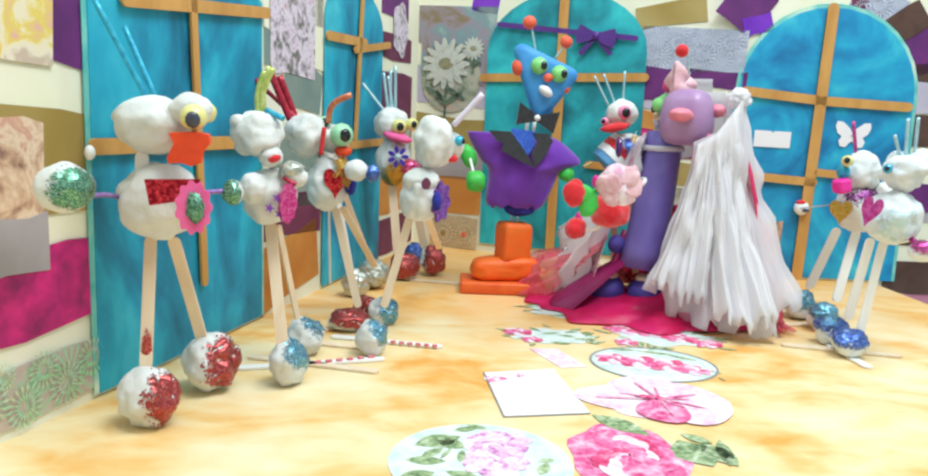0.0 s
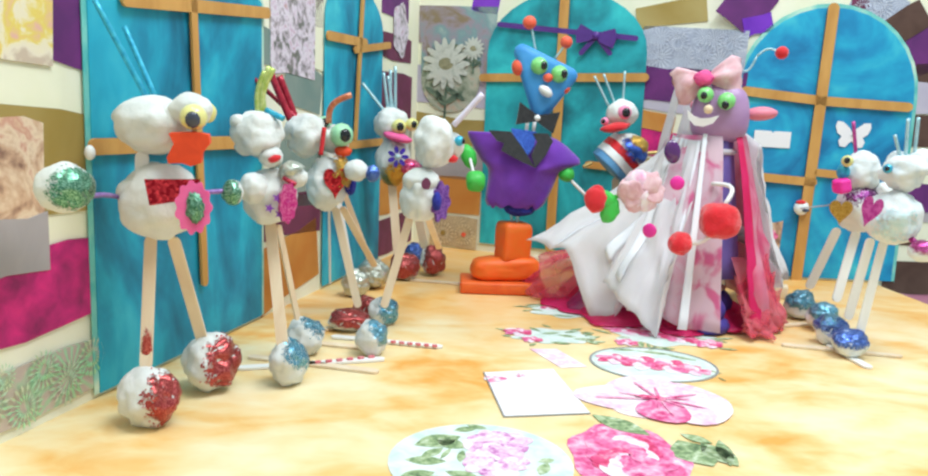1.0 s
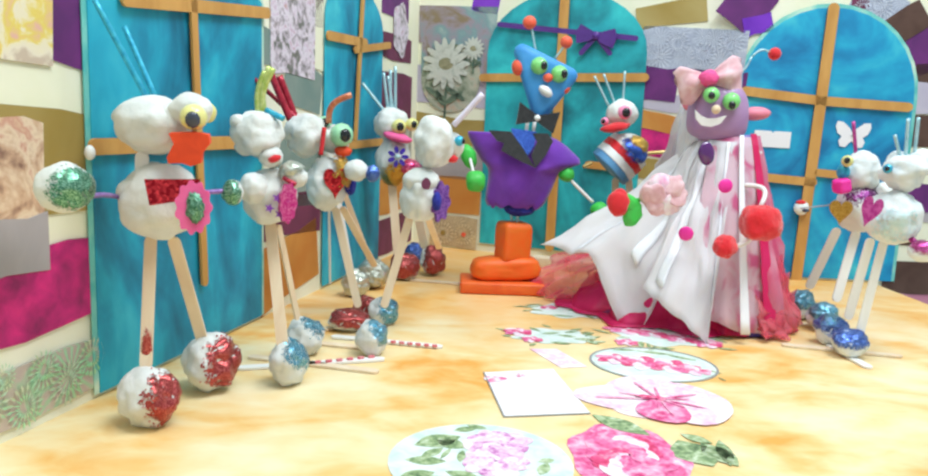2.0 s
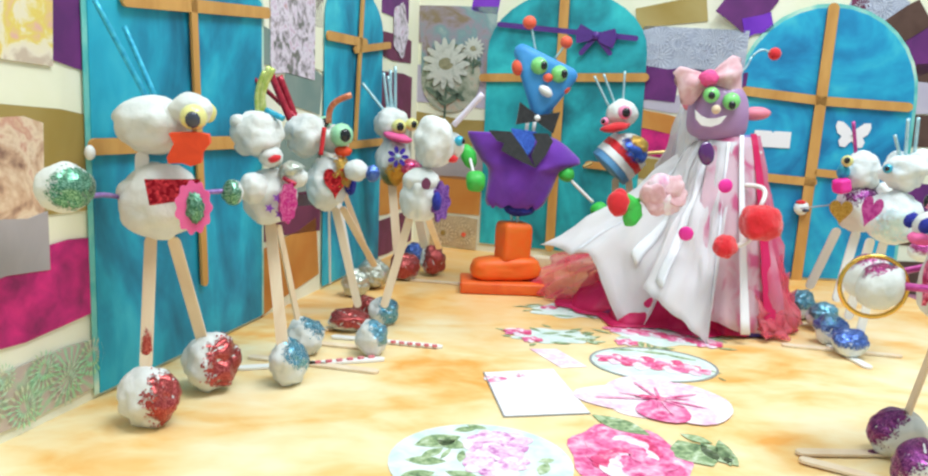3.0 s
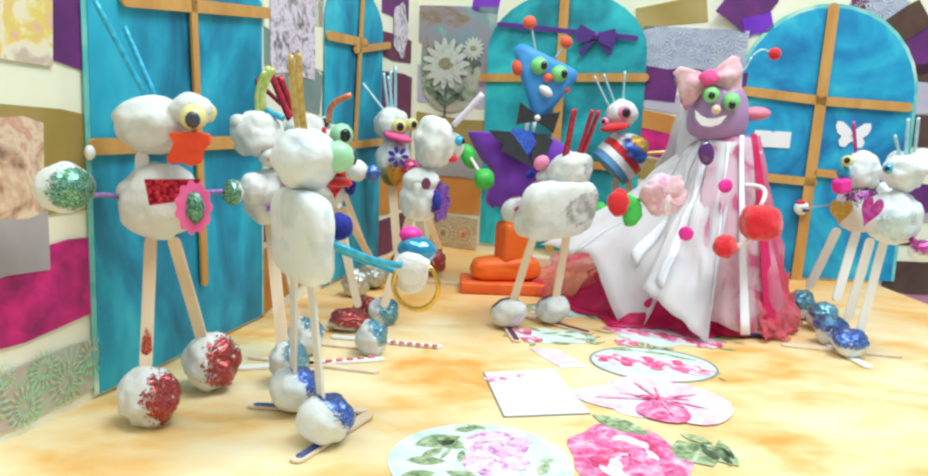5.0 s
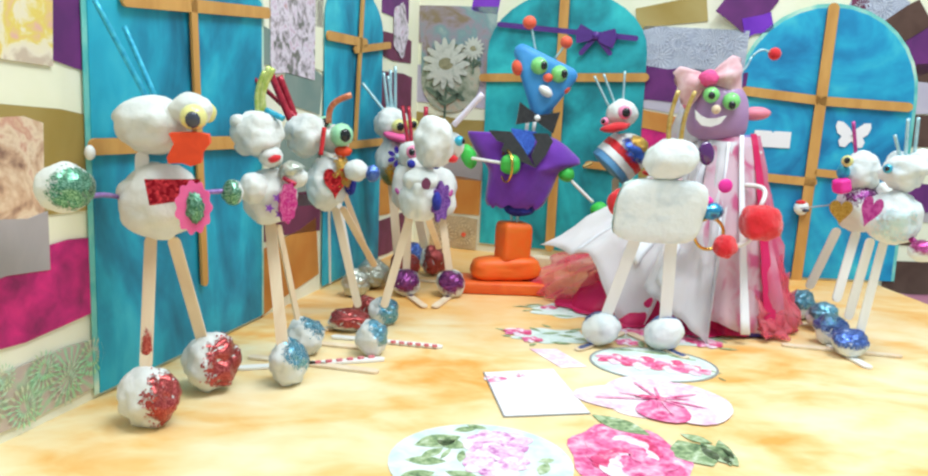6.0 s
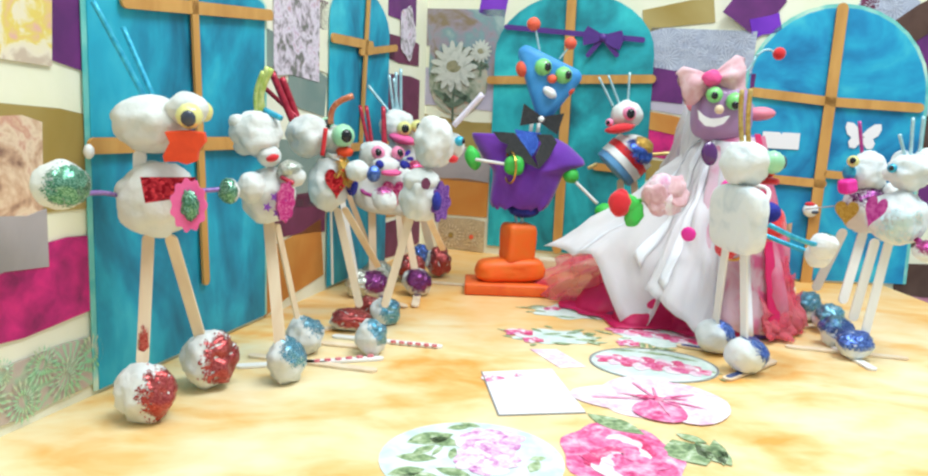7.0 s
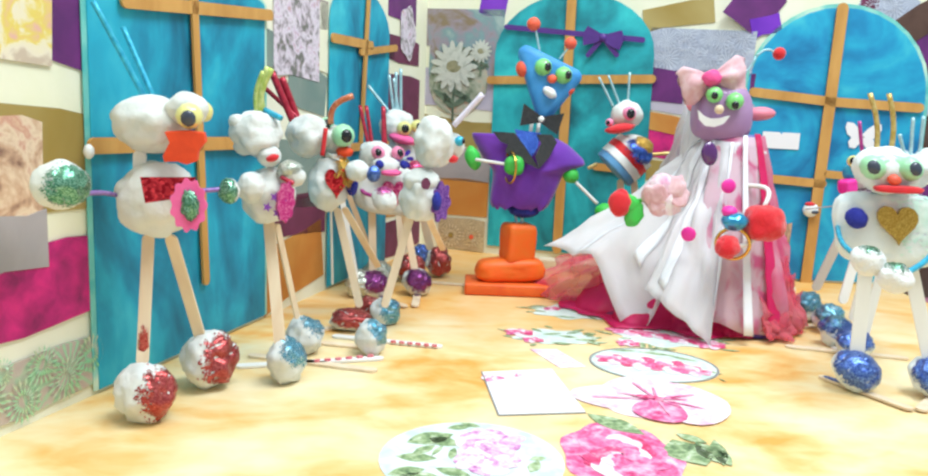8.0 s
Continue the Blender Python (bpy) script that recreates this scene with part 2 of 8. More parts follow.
PHOTO_YELLOW = ramp_mat("yellow_flower_print", [(0.38, (0.55, 0.44, 0.34)), (0.46, (0.76, 0.68, 0.54)), (0.53, (0.78, 0.70, 0.50)), (0.58, (0.74, 0.58, 0.12)), (0.66, (0.72, 0.42, 0.34))], 20.0, rough=0.55, fine_share=0.3)
LEAF = ramp_mat("printed_leaf_green", [(0.36, (0.07, 0.13, 0.06)), (0.46, (0.21, 0.31, 0.14)), (0.54, (0.38, 0.48, 0.27)), (0.66, (0.62, 0.68, 0.54))], 60.0, rough=0.6)
PETAL_PINK = ramp_mat("printed_pink_petal", [(0.38, (0.60, 0.04, 0.18)), (0.48, (0.76, 0.16, 0.36)), (0.56, (0.82, 0.36, 0.52)), (0.66, (0.85, 0.66, 0.74))], 45.0, rough=0.6)
PETAL_HOT = ramp_mat("printed_hot_pink_petal", [(0.38, (0.55, 0.02, 0.10)), (0.5, (0.72, 0.07, 0.22)), (0.64, (0.82, 0.36, 0.48))], 55.0, rough=0.6)
PETAL_PALE = ramp_mat("printed_pale_pink_petal", [(0.32, (0.74, 0.30, 0.50)), (0.43, (0.81, 0.55, 0.68)), (0.52, (0.84, 0.72, 0.78)), (0.62, (0.85, 0.81, 0.83))], 34.0, rough=0.6)
PETAL_LILAC = ramp_mat("printed_lilac_petal", [(0.38, (0.50, 0.14, 0.42)), (0.47, (0.68, 0.36, 0.60)), (0.55, (0.80, 0.58, 0.72)), (0.66, (0.84, 0.78, 0.82))], 90.0, rough=0.6)
PRINT_PALE = ramp_mat("pale_green_print", [(0.4, (0.54, 0.68, 0.62)), (0.5, (0.68, 0.78, 0.74)), (0.62, (0.78, 0.83, 0.81))], 22.0, rough=0.5)
CARD = mat("white_card", (0.80, 0.78, 0.82), rough=0.6, second=(0.84, 0.82, 0.84), scale=10)
PINK_INK = mat("faded_red_ink", (0.66, 0.08, 0.12), rough=0.7, second=(0.80, 0.42, 0.42), scale=400, blend=(0.4, 0.7))
INK = mat("printed_grey_line", (0.26, 0.26, 0.27), rough=0.6)
DAISY = mat("printed_daisy_petal", (0.56, 0.58, 0.52), rough=0.5, second=(0.40, 0.43, 0.37), scale=110, blend=(0.5, 0.72))
PRINT_SAGE = ramp_mat("sage_and_peach_print", [(0.36, (0.14, 0.18, 0.11)), (0.45, (0.30, 0.33, 0.25)), (0.54, (0.44, 0.44, 0.35)), (0.64, (0.52, 0.34, 0.24))], 22.0, rough=0.5)
LEAF_DARK = mat("printed_dark_leaf", (0.06, 0.10, 0.07), rough=0.6, second=(0.16, 0.22, 0.15), scale=90)
DAISY_EYE = mat("printed_daisy_centre", (0.2, 0.19, 0.1), rough=0.6, second=(0.32, 0.3, 0.18), scale=120)
ORANGE_FELT = mat("orange_beak", (0.85, 0.075, 0.015), rough=0.7, second=(0.75, 0.06, 0.012), scale=90, bump=0.2)
RED_FELT = mat("red_felt", (0.7, 0.012, 0.02), rough=0.8, second=(0.62, 0.01, 0.02), scale=90, sheen=0.3)
RED_SEQUIN = glitter("red_sequins", (0.3, 0.004, 0.012), (0.8, 0.05, 0.06), 420)
PINK_SEQUIN = glitter("pink_sequins", (0.5, 0.02, 0.12), (0.9, 0.25, 0.4), 420)
PINK_FOAM = mat("pink_foam", (0.85, 0.14, 0.36), rough=0.8, second=(0.78, 0.10, 0.3), scale=90)
PURPLE_FOAM = mat("purple_foam", (0.28, 0.07, 0.5), rough=0.7, second=(0.22, 0.05, 0.42), scale=90)
GLIT_GREEN = glitter("green_glitter", (0.03, 0.16, 0.09), (0.35, 0.62, 0.46))
GLIT_RED = glitter("red_glitter", (0.26, 0.014, 0.02), (0.72, 0.2, 0.18), 1900)
GLIT_BLUE = glitter("teal_blue_glitter", (0.02, 0.2, 0.33), (0.4, 0.66, 0.75))
GLIT_ROYAL = glitter("royal_blue_glitter", (0.015, 0.05, 0.34), (0.25, 0.42, 0.85))
GLIT_PURPLE = glitter("purple_glitter", (0.08, 0.008, 0.09), (0.4, 0.1, 0.32))
GLIT_MAGENTA = glitter("magenta_glitter", (0.3, 0.01, 0.15), (0.75, 0.2, 0.45))
GLIT_SILVER = glitter("silver_glitter", (0.38, 0.42, 0.36), (0.78, 0.8, 0.72))
GLIT_GOLD = glitter("gold_glitter", (0.42, 0.22, 0.03), (0.75, 0.5, 0.12))
GLIT_SAPPHIRE = glitter("sapphire_glitter", (0.01, 0.03, 0.3), (0.12, 0.3, 0.9))
MAGENTA_FLOWER = glitter("magenta_glitter_foam", (0.70, 0.03, 0.24), (0.88, 0.22, 0.42), 900)
PLUM_FLOWER = glitter("plum_glitter_foam", (0.16, 0.04, 0.30), (0.42, 0.2, 0.56), 900)
INDIGO_FOIL = mat("indigo_foil", (0.04, 0.02, 0.28), rough=0.25, metal=0.3, second=(0.08, 0.04, 0.42), scale=120)
CYAN_STRAW = mat("cyan_chenille", (0.02, 0.33, 0.55), rough=0.35, second=(0.06, 0.5, 0.68), scale=200, metal=0.3)
PALE_STRAW = mat("pale_blue_wire", (0.32, 0.55, 0.62), rough=0.35, second=(0.5, 0.7, 0.74), scale=150, metal=0.3)
LIME_STRAW = mat("lime_chenille", (0.38, 0.5, 0.09), rough=0.35, second=(0.6, 0.66, 0.26), scale=200, metal=0.3)
DARKRED_STRAW = mat("dark_red_chenille", (0.3, 0.008, 0.03), rough=0.35, second=(0.5, 0.03, 0.06), scale=200, metal=0.3)
GOLD_STRAW = mat("gold_chenille", (0.48, 0.3, 0.06), rough=0.35, second=(0.66, 0.5, 0.2), scale=200, metal=0.4)
RUST_STRAW = mat("copper_chenille", (0.5, 0.12, 0.05), rough=0.35, second=(0.66, 0.26, 0.14), scale=200, metal=0.3)
LILAC_STRAW = mat("pale_lilac_straw", (0.68, 0.62, 0.74), rough=0.4)
PURPLE_STRAW = mat("purple_chenille", (0.2, 0.1, 0.36), rough=0.4, second=(0.34, 0.2, 0.5), scale=200, metal=0.2)
MAGENTA_STRAW = mat("magenta_chenille", (0.42, 0.02, 0.22), rough=0.35, second=(0.6, 0.1, 0.36), scale=200, metal=0.3)
WHITE_STRAW = mat("white_pipe", (0.78, 0.76, 0.74), rough=0.5)
GOLD_METAL = mat("gold_metal", (0.75, 0.46, 0.1), rough=0.22, metal=1.0)
YELLOW_EYE = mat("pale_yellow_eye", (0.74, 0.70, 0.26), rough=0.3, coat=0.5)
GREEN_EYE = mat("green_clay_eye", (0.22, 0.66, 0.2), rough=0.4, coat=0.4)
MINT_EYE = mat("mint_eye", (0.35, 0.7, 0.42), rough=0.4, coat=0.4)
PINK_EYE = mat("pink_eye_ring", (0.82, 0.25, 0.42), rough=0.5)
BLACK = mat("black_pupil", (0.012, 0.013, 0.016), rough=0.15)
DARK_EYE = mat("dark_grey_pupil", (0.05, 0.06, 0.09), rough=0.2)
GROOM_BLUE = mat("bright_blue_clay", (0.035, 0.26, 0.62), rough=0.6, second=(0.06, 0.32, 0.7), scale=40, bump=0.2)
CORAL = mat("coral_clay", (0.85, 0.13, 0.06), rough=0.55, second=(0.78, 0.1, 0.05), scale=60, bump=0.15)
PINK_CLAY = mat("pink_clay", (0.8, 0.26, 0.34), rough=0.55, second=(0.75, 0.22, 0.3), scale=60, bump=0.15)
ORANGE_BLOCK = mat("orange_painted_block", (0.88, 0.12, 0.008), rough=0.5, second=(0.8, 0.16, 0.015), scale=40, bump=0.15)
ORANGE_BASE = mat("red_orange_plinth", (0.72, 0.09, 0.012), rough=0.5, second=(0.8, 0.14, 0.02), scale=40)
BLACK_FELT = mat("charcoal_felt", (0.016, 0.018, 0.02), rough=0.9, second=(0.03, 0.03, 0.033), scale=200, sheen=0.3)
PURPLE_FELT = mat("purple_felt", (0.12, 0.018, 0.33), rough=0.9, second=(0.17, 0.03, 0.42), scale=30, sheen=0.4, bump=0.3, bump_scale=500)
GREEN_CLAY = mat("bright_green_clay", (0.04, 0.55, 0.07), rough=0.5, second=(0.06, 0.46, 0.07), scale=60, bump=0.15)
WHITE_GLOSS = mat("white_enamel", (0.82, 0.84, 0.84), rough=0.3)
SMILE = mat("white_smile", (0.83, 0.82, 0.82), rough=0.35)
BRIDE_SKIN = mat("mauve_clay", (0.36, 0.2, 0.4), rough=0.5, second=(0.42, 0.25, 0.46), scale=30, coat=0.2)
BRIDE_BODY = mat("lavender_blue_tube", (0.14, 0.11, 0.4), rough=0.45, second=(0.18, 0.14, 0.46), scale=30)
BRIDE_BOOT = mat("indigo_felt", (0.05, 0.035, 0.26), rough=0.7, second=(0.07, 0.05, 0.32), scale=60)
BOW_NET = mat("pale_pink_net", (0.76, 0.42, 0.47), rough=0.8, second=(0.86, 0.6, 0.64), scale=90, translucent=0.12)
PINK_ROSETTE = mat("hot_pink_rosette", (0.82, 0.1, 0.32), rough=0.7, second=(0.76, 0.07, 0.26), scale=90)
VEIL = mat("white_tissue_cloth", (0.86, 0.85, 0.88), rough=0.95, second=(0.90, 0.89, 0.91), scale=22, translucent=0.18, lit_through=0.26, bump=0.5, bump_scale=45)
VEIL_SHEER = mat("sheer_white_tissue", (0.82, 0.81, 0.85), rough=0.95, second=(0.87, 0.87, 0.89), scale=24, translucent=0.36, lit_through=0.35, bump=0.4, bump_scale=60, stretch=(1, 1, 0.3))
VEIL_NET = mat("white_net", (0.80, 0.81, 0.84), rough=0.9, second=(0.86, 0.86, 0.88), scale=60, translucent=0.42, lit_through=0.3)
PINK_NET = mat("pink_net", (0.80, 0.10, 0.25), rough=0.9, second=(0.88, 0.42, 0.55), scale=38, translucent=0.26, lit_through=0.35, bump=0.5, bump_scale=90, stretch=(1, 1, 0.6))
PINK_SHEER = mat("sheer_pink_net", (0.80, 0.16, 0.36), rough=0.9, second=(0.88, 0.68, 0.76), scale=42, blend=(0.38, 0.5), translucent=0.18, lit_through=0.35, stretch=(1, 1, 0.7), bump=0.4, bump_scale=80)
CRIMSON = mat("crimson_satin", (0.72, 0.008, 0.11), rough=0.45, second=(0.84, 0.03, 0.20), scale=20, translucent=0.12, lit_through=0.3)
RED_SHEER = mat("sheer_red_net", (0.84, 0.05, 0.14), rough=0.9, second=(0.90, 0.30, 0.34), scale=30, translucent=0.58, lit_through=0.3, bump=0.4, bump_scale=90)
WINE = mat("wine_satin", (0.2, 0.006, 0.07), rough=0.4, second=(0.28, 0.01, 0.1), scale=20)
RIBBON = mat("white_satin_ribbon", (0.82, 0.84, 0.90), rough=0.4, second=(0.86, 0.87, 0.91), scale=60, lit_through=0.2)
GREY_CLAY = mat("grey_mottled_clay", (0.34, 0.35, 0.35), rough=0.85, second=(0.60, 0.61, 0.60), scale=70, blend=(0.4, 0.58), bump=0.7, bump_scale=110)
MINT_SHADE = mat("mint_shaded_clay", (0.50, 0.76, 0.66), rough=0.8, second=(0.74, 0.84, 0.80), scale=60, bump=0.6, bump_scale=110)
SKY_TINT = mat("pale_blue_washed_clay", (0.45, 0.72, 0.78), rough=0.8, second=(0.72, 0.82, 0.84), scale=60, bump=0.6, bump_scale=110)
GREEN_FOIL = mat("pale_green_foil", (0.30, 0.72, 0.42), rough=0.3, metal=0.4, second=(0.62, 0.66, 0.52), scale=60)
SILVER_FOIL = mat("pale_silver_foil", (0.47, 0.51, 0.62), rough=0.45, metal=0.2, second=(0.58, 0.61, 0.70), scale=60)
GOLD_FOIL = mat("pale_gold_foil", (0.72, 0.58, 0.34), rough=0.3, metal=0.3, second=(0.82, 0.74, 0.56), scale=60)
HOT_DOT = mat("hot_pink_dot", (0.86, 0.03, 0.36), rough=0.5)
PLUM_GEM = mat("plum_gem", (0.09, 0.01, 0.14), rough=0.1, coat=1.0)
POMPOM = mat("red_pompom", (0.78, 0.012, 0.025), rough=0.95, second=(0.68, 0.008, 0.02), scale=150, sheen=0.5, bump=0.8, bump_scale=500)
WHITE_POM = mat("white_pompom", (0.80, 0.81, 0.8), rough=0.95, second=(0.84, 0.84, 0.84), scale=150, bump=0.8, bump_scale=500)
BLUE_POM = mat("navy_pompom", (0.015, 0.02, 0.26), rough=0.95, second=(0.03, 0.04, 0.35), scale=150, bump=0.8, bump_scale=500)
BLUE_GEM = mat("blue_foil_gem", (0.01, 0.26, 0.5), rough=0.12, metal=0.5, second=(0.03, 0.42, 0.66), scale=40, coat=1.0)
STRIPE_BLUE = mat("stripe_blue", (0.1, 0.3, 0.55), rough=0.6)
STRIPE_RED = mat("stripe_red", (0.75, 0.02, 0.03), rough=0.6)


# ---- building helpers ----
def part(name, bm, material, parent, label="", smooth=True):
    me = bpy.data.meshes.new(name)
    bm.normal_update()
    bm.to_mesh(me)
    bm.free()
    for p in me.polygons:
        p.use_smooth = smooth
    me.materials.append(material)
    ob = new(name, me)
    ob.parent = parent
    if label:
        tagged(ob, label)
    return ob


def thing(name, x, y, z=0.0, label="", category="", group="", rz=0.0):
    ob = new(name)
    ob.empty_display_size = 0.02
    ob.matrix_world = pose(x, y, z, 0, 0, rz)
    return tagged(ob, label, category, group)


def turn_to(direction):
    return Vector(direction).to_track_quat("Z", "Y").to_matrix().to_4x4()


def blob_bm(c, r, lump=0.08, seed=1.0, rot=(0, 0, 0), sub=4, freq=1.5, square=2.0):
    """A hand-rolled lump: an ellipsoid with soft dents."""
    bm = bmesh.new()
    bmesh.ops.create_icosphere(bm, subdivisions=sub, radius=1.0)
    e = Euler([radians(a) for a in rot]).to_matrix()
    for v in bm.verts:
        n = v.co.normalized()
        d = noise.noise(n * freq + Vector((seed * 7.3, seed * 3.1, seed))) + 0.28 * noise.noise(n * freq * 2.6 + Vector((seed, 5, seed * 2)))
        d += 0.5 * min(0.0, noise.noise(n * freq * 1.7 + Vector((2, seed * 4.7, seed)))) + 0.07 * noise.noise(n * freq * 5.2 + Vector((seed, seed * 2.2, 9)))
        d += 0.55 * lump ** 0.5 * (abs(noise.noise(n * freq * 2.1 + Vector((seed * 1.3, 8, seed)))) - 0.25)
        if lump >= 0.09:  # a few pinched folds
            d -= 0.45 * max(0.0, 1 - 6 * abs(noise.noise(n * freq * 0.62 + Vector((seed * 2.9, 4, seed * 5.3))))) ** 2
        flat = (abs(n.x) ** square + abs(n.y) ** square + abs(n.z) ** square) ** (-1 / square)
        p = n * flat * (1 + lump * d)
        v.co = e @ Vector((p.x * r[0], p.y * r[1], p.z * r[2])) + Vector(c)
    return bm


def blob(parent, name, c, r, material, label="", lump=0.08, seed=1.0, rot=(0, 0, 0), sub=4, freq=1.5, square=2.0):
    return part(name, blob_bm(c, r, lump, seed, rot, sub, freq, square), material, parent, label)


def coating(parent, name, c, r, material, way, reach, label="", lump=0.08, seed=1.0, rot=(0, 0, 0), freq=1.5, ragged=0.35, square=2.0):
    """A crust of glitter or paint over the side of a lump that faces 'way'."""
    bm = blob_bm(c, r, lump, seed, rot, 5, freq, square)
    w = Vector(way).normalized()
    kill = []
    for f in bm.faces:
        n = f.calc_center_median() - Vector(c)
        n = Vector((n.x / r[0], n.y / r[1], n.z / r[2])).normalized()
        if n.dot(w) + ragged * (0.55 * noise.noise(n * 3 + Vector((seed, 0, 3))) + 0.9 * noise.noise(n * 24 + Vector((seed, 4, 3)))) < reach:
            kill.append(f)
    bmesh.ops.delete(bm, geom=kill, context="FACES")
    for v in bm.verts:
        v.co = Vector(c) + (v.co - Vector(c)) * 1.022
    return part(name, bm, material, parent, label)


def tube_bm(points, radius, sides=8, taper=1.0):
    bm = bmesh.new()
    pts = [Vector(p) for p in points]
    rings = []
    for i, p in enumerate(pts):
        d = (pts[min(i + 1, len(pts) - 1)] - pts[max(i - 1, 0)]).normalized()
        a = d.orthogonal().normalized() if i == 0 else (prev - d * prev.dot(d)).normalized()
        prev = a
        b = d.cross(a)
        k = radius * (1 + (taper - 1) * i / max(1, len(pts) - 1))
        rings.append([bm.verts.new(p + (a * math.cos(q) + b * math.sin(q)) * k) for q in [2 * math.pi * j / sides for j in range(sides)]])
    for s, t in zip(rings, rings[1:]):
        for j in range(sides):
            bm.faces.new((s[j], s[(j + 1) % sides], t[(j + 1) % sides], t[j]))
    bm.faces.new(rings[0][::-1])
    bm.faces.new(rings[-1])
    return bm


def arc(a, b, sag, n=8):
    """Points from a to b, bowed by the vector sag at the middle."""
    a, b, sag = Vector(a), Vector(b), Vector(sag)
    return [a.lerp(b, i / n) + sag * math.sin(math.pi * i / n) for i in range(n + 1)]


def tube(parent, name, a, b, radius, material, label="", sag=(0, 0, 0), taper=1.0):
    return part(name, tube_bm(arc(a, b, sag), radius, 8, taper), material, parent, label)


def stick_bm(a, b, width, thick=0.002, face=(0, -1, 0)):
    """A craft stick from a to b with rounded ends, its flat side towards 'face'."""
    a, b = Vector(a), Vector(b)
    d = b - a
    length = d.length
    zax = d.normalized()
    yax = Vector(face) - zax * Vector(face).dot(zax)
    yax.normalize()
    xax = yax.cross(zax)
    bm = bmesh.new()
    w = width / 2
    outline = [(w * math.cos(q), w * math.sin(q) - length / 2 + w) for q in [math.pi + math.pi * i / 6 for i in range(7)]]
    outline += [(w * math.cos(q), w * math.sin(q) + length / 2 - w) for q in [math.pi * i / 6 for i in range(7)]]
    lo = [bm.verts.new((x, -thick / 2, z)) for x, z in outline]
    hi = [bm.verts.new((x, thick / 2, z)) for x, z in outline]
    bm.faces.new(lo)
    bm.faces.new(hi[::-1])
    for i in range(len(lo)):
        j = (i + 1) % len(lo)
        bm.faces.new((lo[j], lo[i], hi[i], hi[j]))
    m = Matrix((xax, yax, zax)).transposed().to_4x4()
    m.translation = (a + b) / 2
    bm.transform(m)
    bmesh.ops.recalc_face_normals(bm, faces=bm.faces)
    return bm


def stick(parent, name, a, b, width, material, label="", thick=0.002, face=(0, -1, 0)):
    return part(name, stick_bm(a, b, width, thick, face), material, parent, label, smooth=False)


def slab_bm(outline, thick):
    """A flat outline in x and z, extruded from y = 0 to y = thick."""
    bm = bmesh.new()
    lo = [bm.verts.new((x, 0, z)) for x, z in outline]
    hi = [bm.verts.new((x, thick, z)) for x, z in outline]
    bm.faces.new(lo)
    bm.faces.new(hi[::-1])
    for i in range(len(lo)):
        j = (i + 1) % len(lo)
        bm.faces.new((lo[j], lo[i], hi[i], hi[j]))
    bmesh.ops.recalc_face_normals(bm, faces=bm.faces)
    return bm


def oval(w, h, n=28, cx=0.0, cz=0.0, wobble=0.0, lobes=0, seed=0.0):
    out = []
    for i in range(n):
        q = 2 * math.pi * i / n
        k = 1 + wobble * (math.cos(lobes * q + seed) if lobes else noise.noise(Vector((math.cos(q) * 2, math.sin(q) * 2, seed))))
        out.append((cx + w / 2 * k * math.cos(q), cz + h / 2 * k * math.sin(q)))
    return out


def heart(w, h, n=26):
    out = []
    for i in range(n):
        q = 2 * math.pi * i / n
        out.append((w / 2 * math.sin(q) ** 3, h * (13 * math.cos(q) - 5 * math.cos(2 * q) - 2 * math.cos(3 * q) - math.cos(4 * q)) / 30))
    return out


def plate(parent, name, outline, at, face, thick, material, label="", up=(0, 0, 1)):
    """A slab whose front looks along 'face', its middle at 'at'."""
    bm = slab_bm(outline, thick)
    yax = -Vector(face).normalized()
    zax = (Vector(up) - yax * Vector(up).dot(yax)).normalized()
    xax = yax.cross(zax)
    m = Matrix((xax, yax, zax)).transposed().to_4x4()
    m.translation = at
    bm.transform(m)
    return part(name, bm, material, parent, label, smooth=False)


def ring_bm(c, radius, thick, axis, n=28):
    bm = bmesh.new()
    m = Matrix.Translation(c) @ turn_to(axis)
    rings = []
    for i in range(n):
        q = 2 * math.pi * i / n
        rings.append([bm.verts.new(m @ Vector(((radius + thick * math.cos(p)) * math.cos(q), (radius + thick * math.cos(p)) * math.sin(q), thick * math.sin(p))))
                      for p in [2 * math.pi * j / 8 for j in range(8)]])
    for i in range(n):
        s, t = rings[i], rings[(i + 1) % n]
        for j in range(8):
            bm.faces.new((s[j], t[j], t[(j + 1) % 8], s[(j + 1) % 8]))
    return bm


def box_bm(lo, hi, bevel=0.0):
    bm = bmesh.new()
    bmesh.ops.create_cube(bm, size=1.0)
    for v in bm.verts:
        v.co = Vector([(a + b) / 2 + q * (b - a) for a, b, q in zip(lo, hi, v.co)])
    if bevel:
        bmesh.ops.bevel(bm, geom=bm.edges[:], offset=bevel, segments=3, affect="EDGES", profile=0.5)
    return bm


def eye(parent, c, way, size, white, pupil=BLACK, label="", pupil_size=0.5, shift=(0, 0, 0), pupil_on=None):
    """A domed eye with a pupil set on its front."""
    w = Vector(way).normalized()
    ob = blob(parent, "eye", c, (size, size, size), white, label, lump=0.03, sub=2)
    q = Vector(c) + w * size * 0.8 + Vector(shift) * size
    bm = blob_bm((0, 0, 0), (size * pupil_size, size * pupil_size * 1.15, size * 0.32), 0.0, sub=2)
    bm.transform(Matrix.Translation(q) @ turn_to(w))
    part("pupil", bm, pupil, pupil_on or ob)
    return ob


# ---- setting ----
floor = part("floor", box_bm((-0.75, -0.35, -0.012), (0.66, 1.40, 0.0), 0.001), FLOOR, None, smooth=False)
tagged(floor, "yellow and orange washed paper floor on a table", "floor", kind="structure")


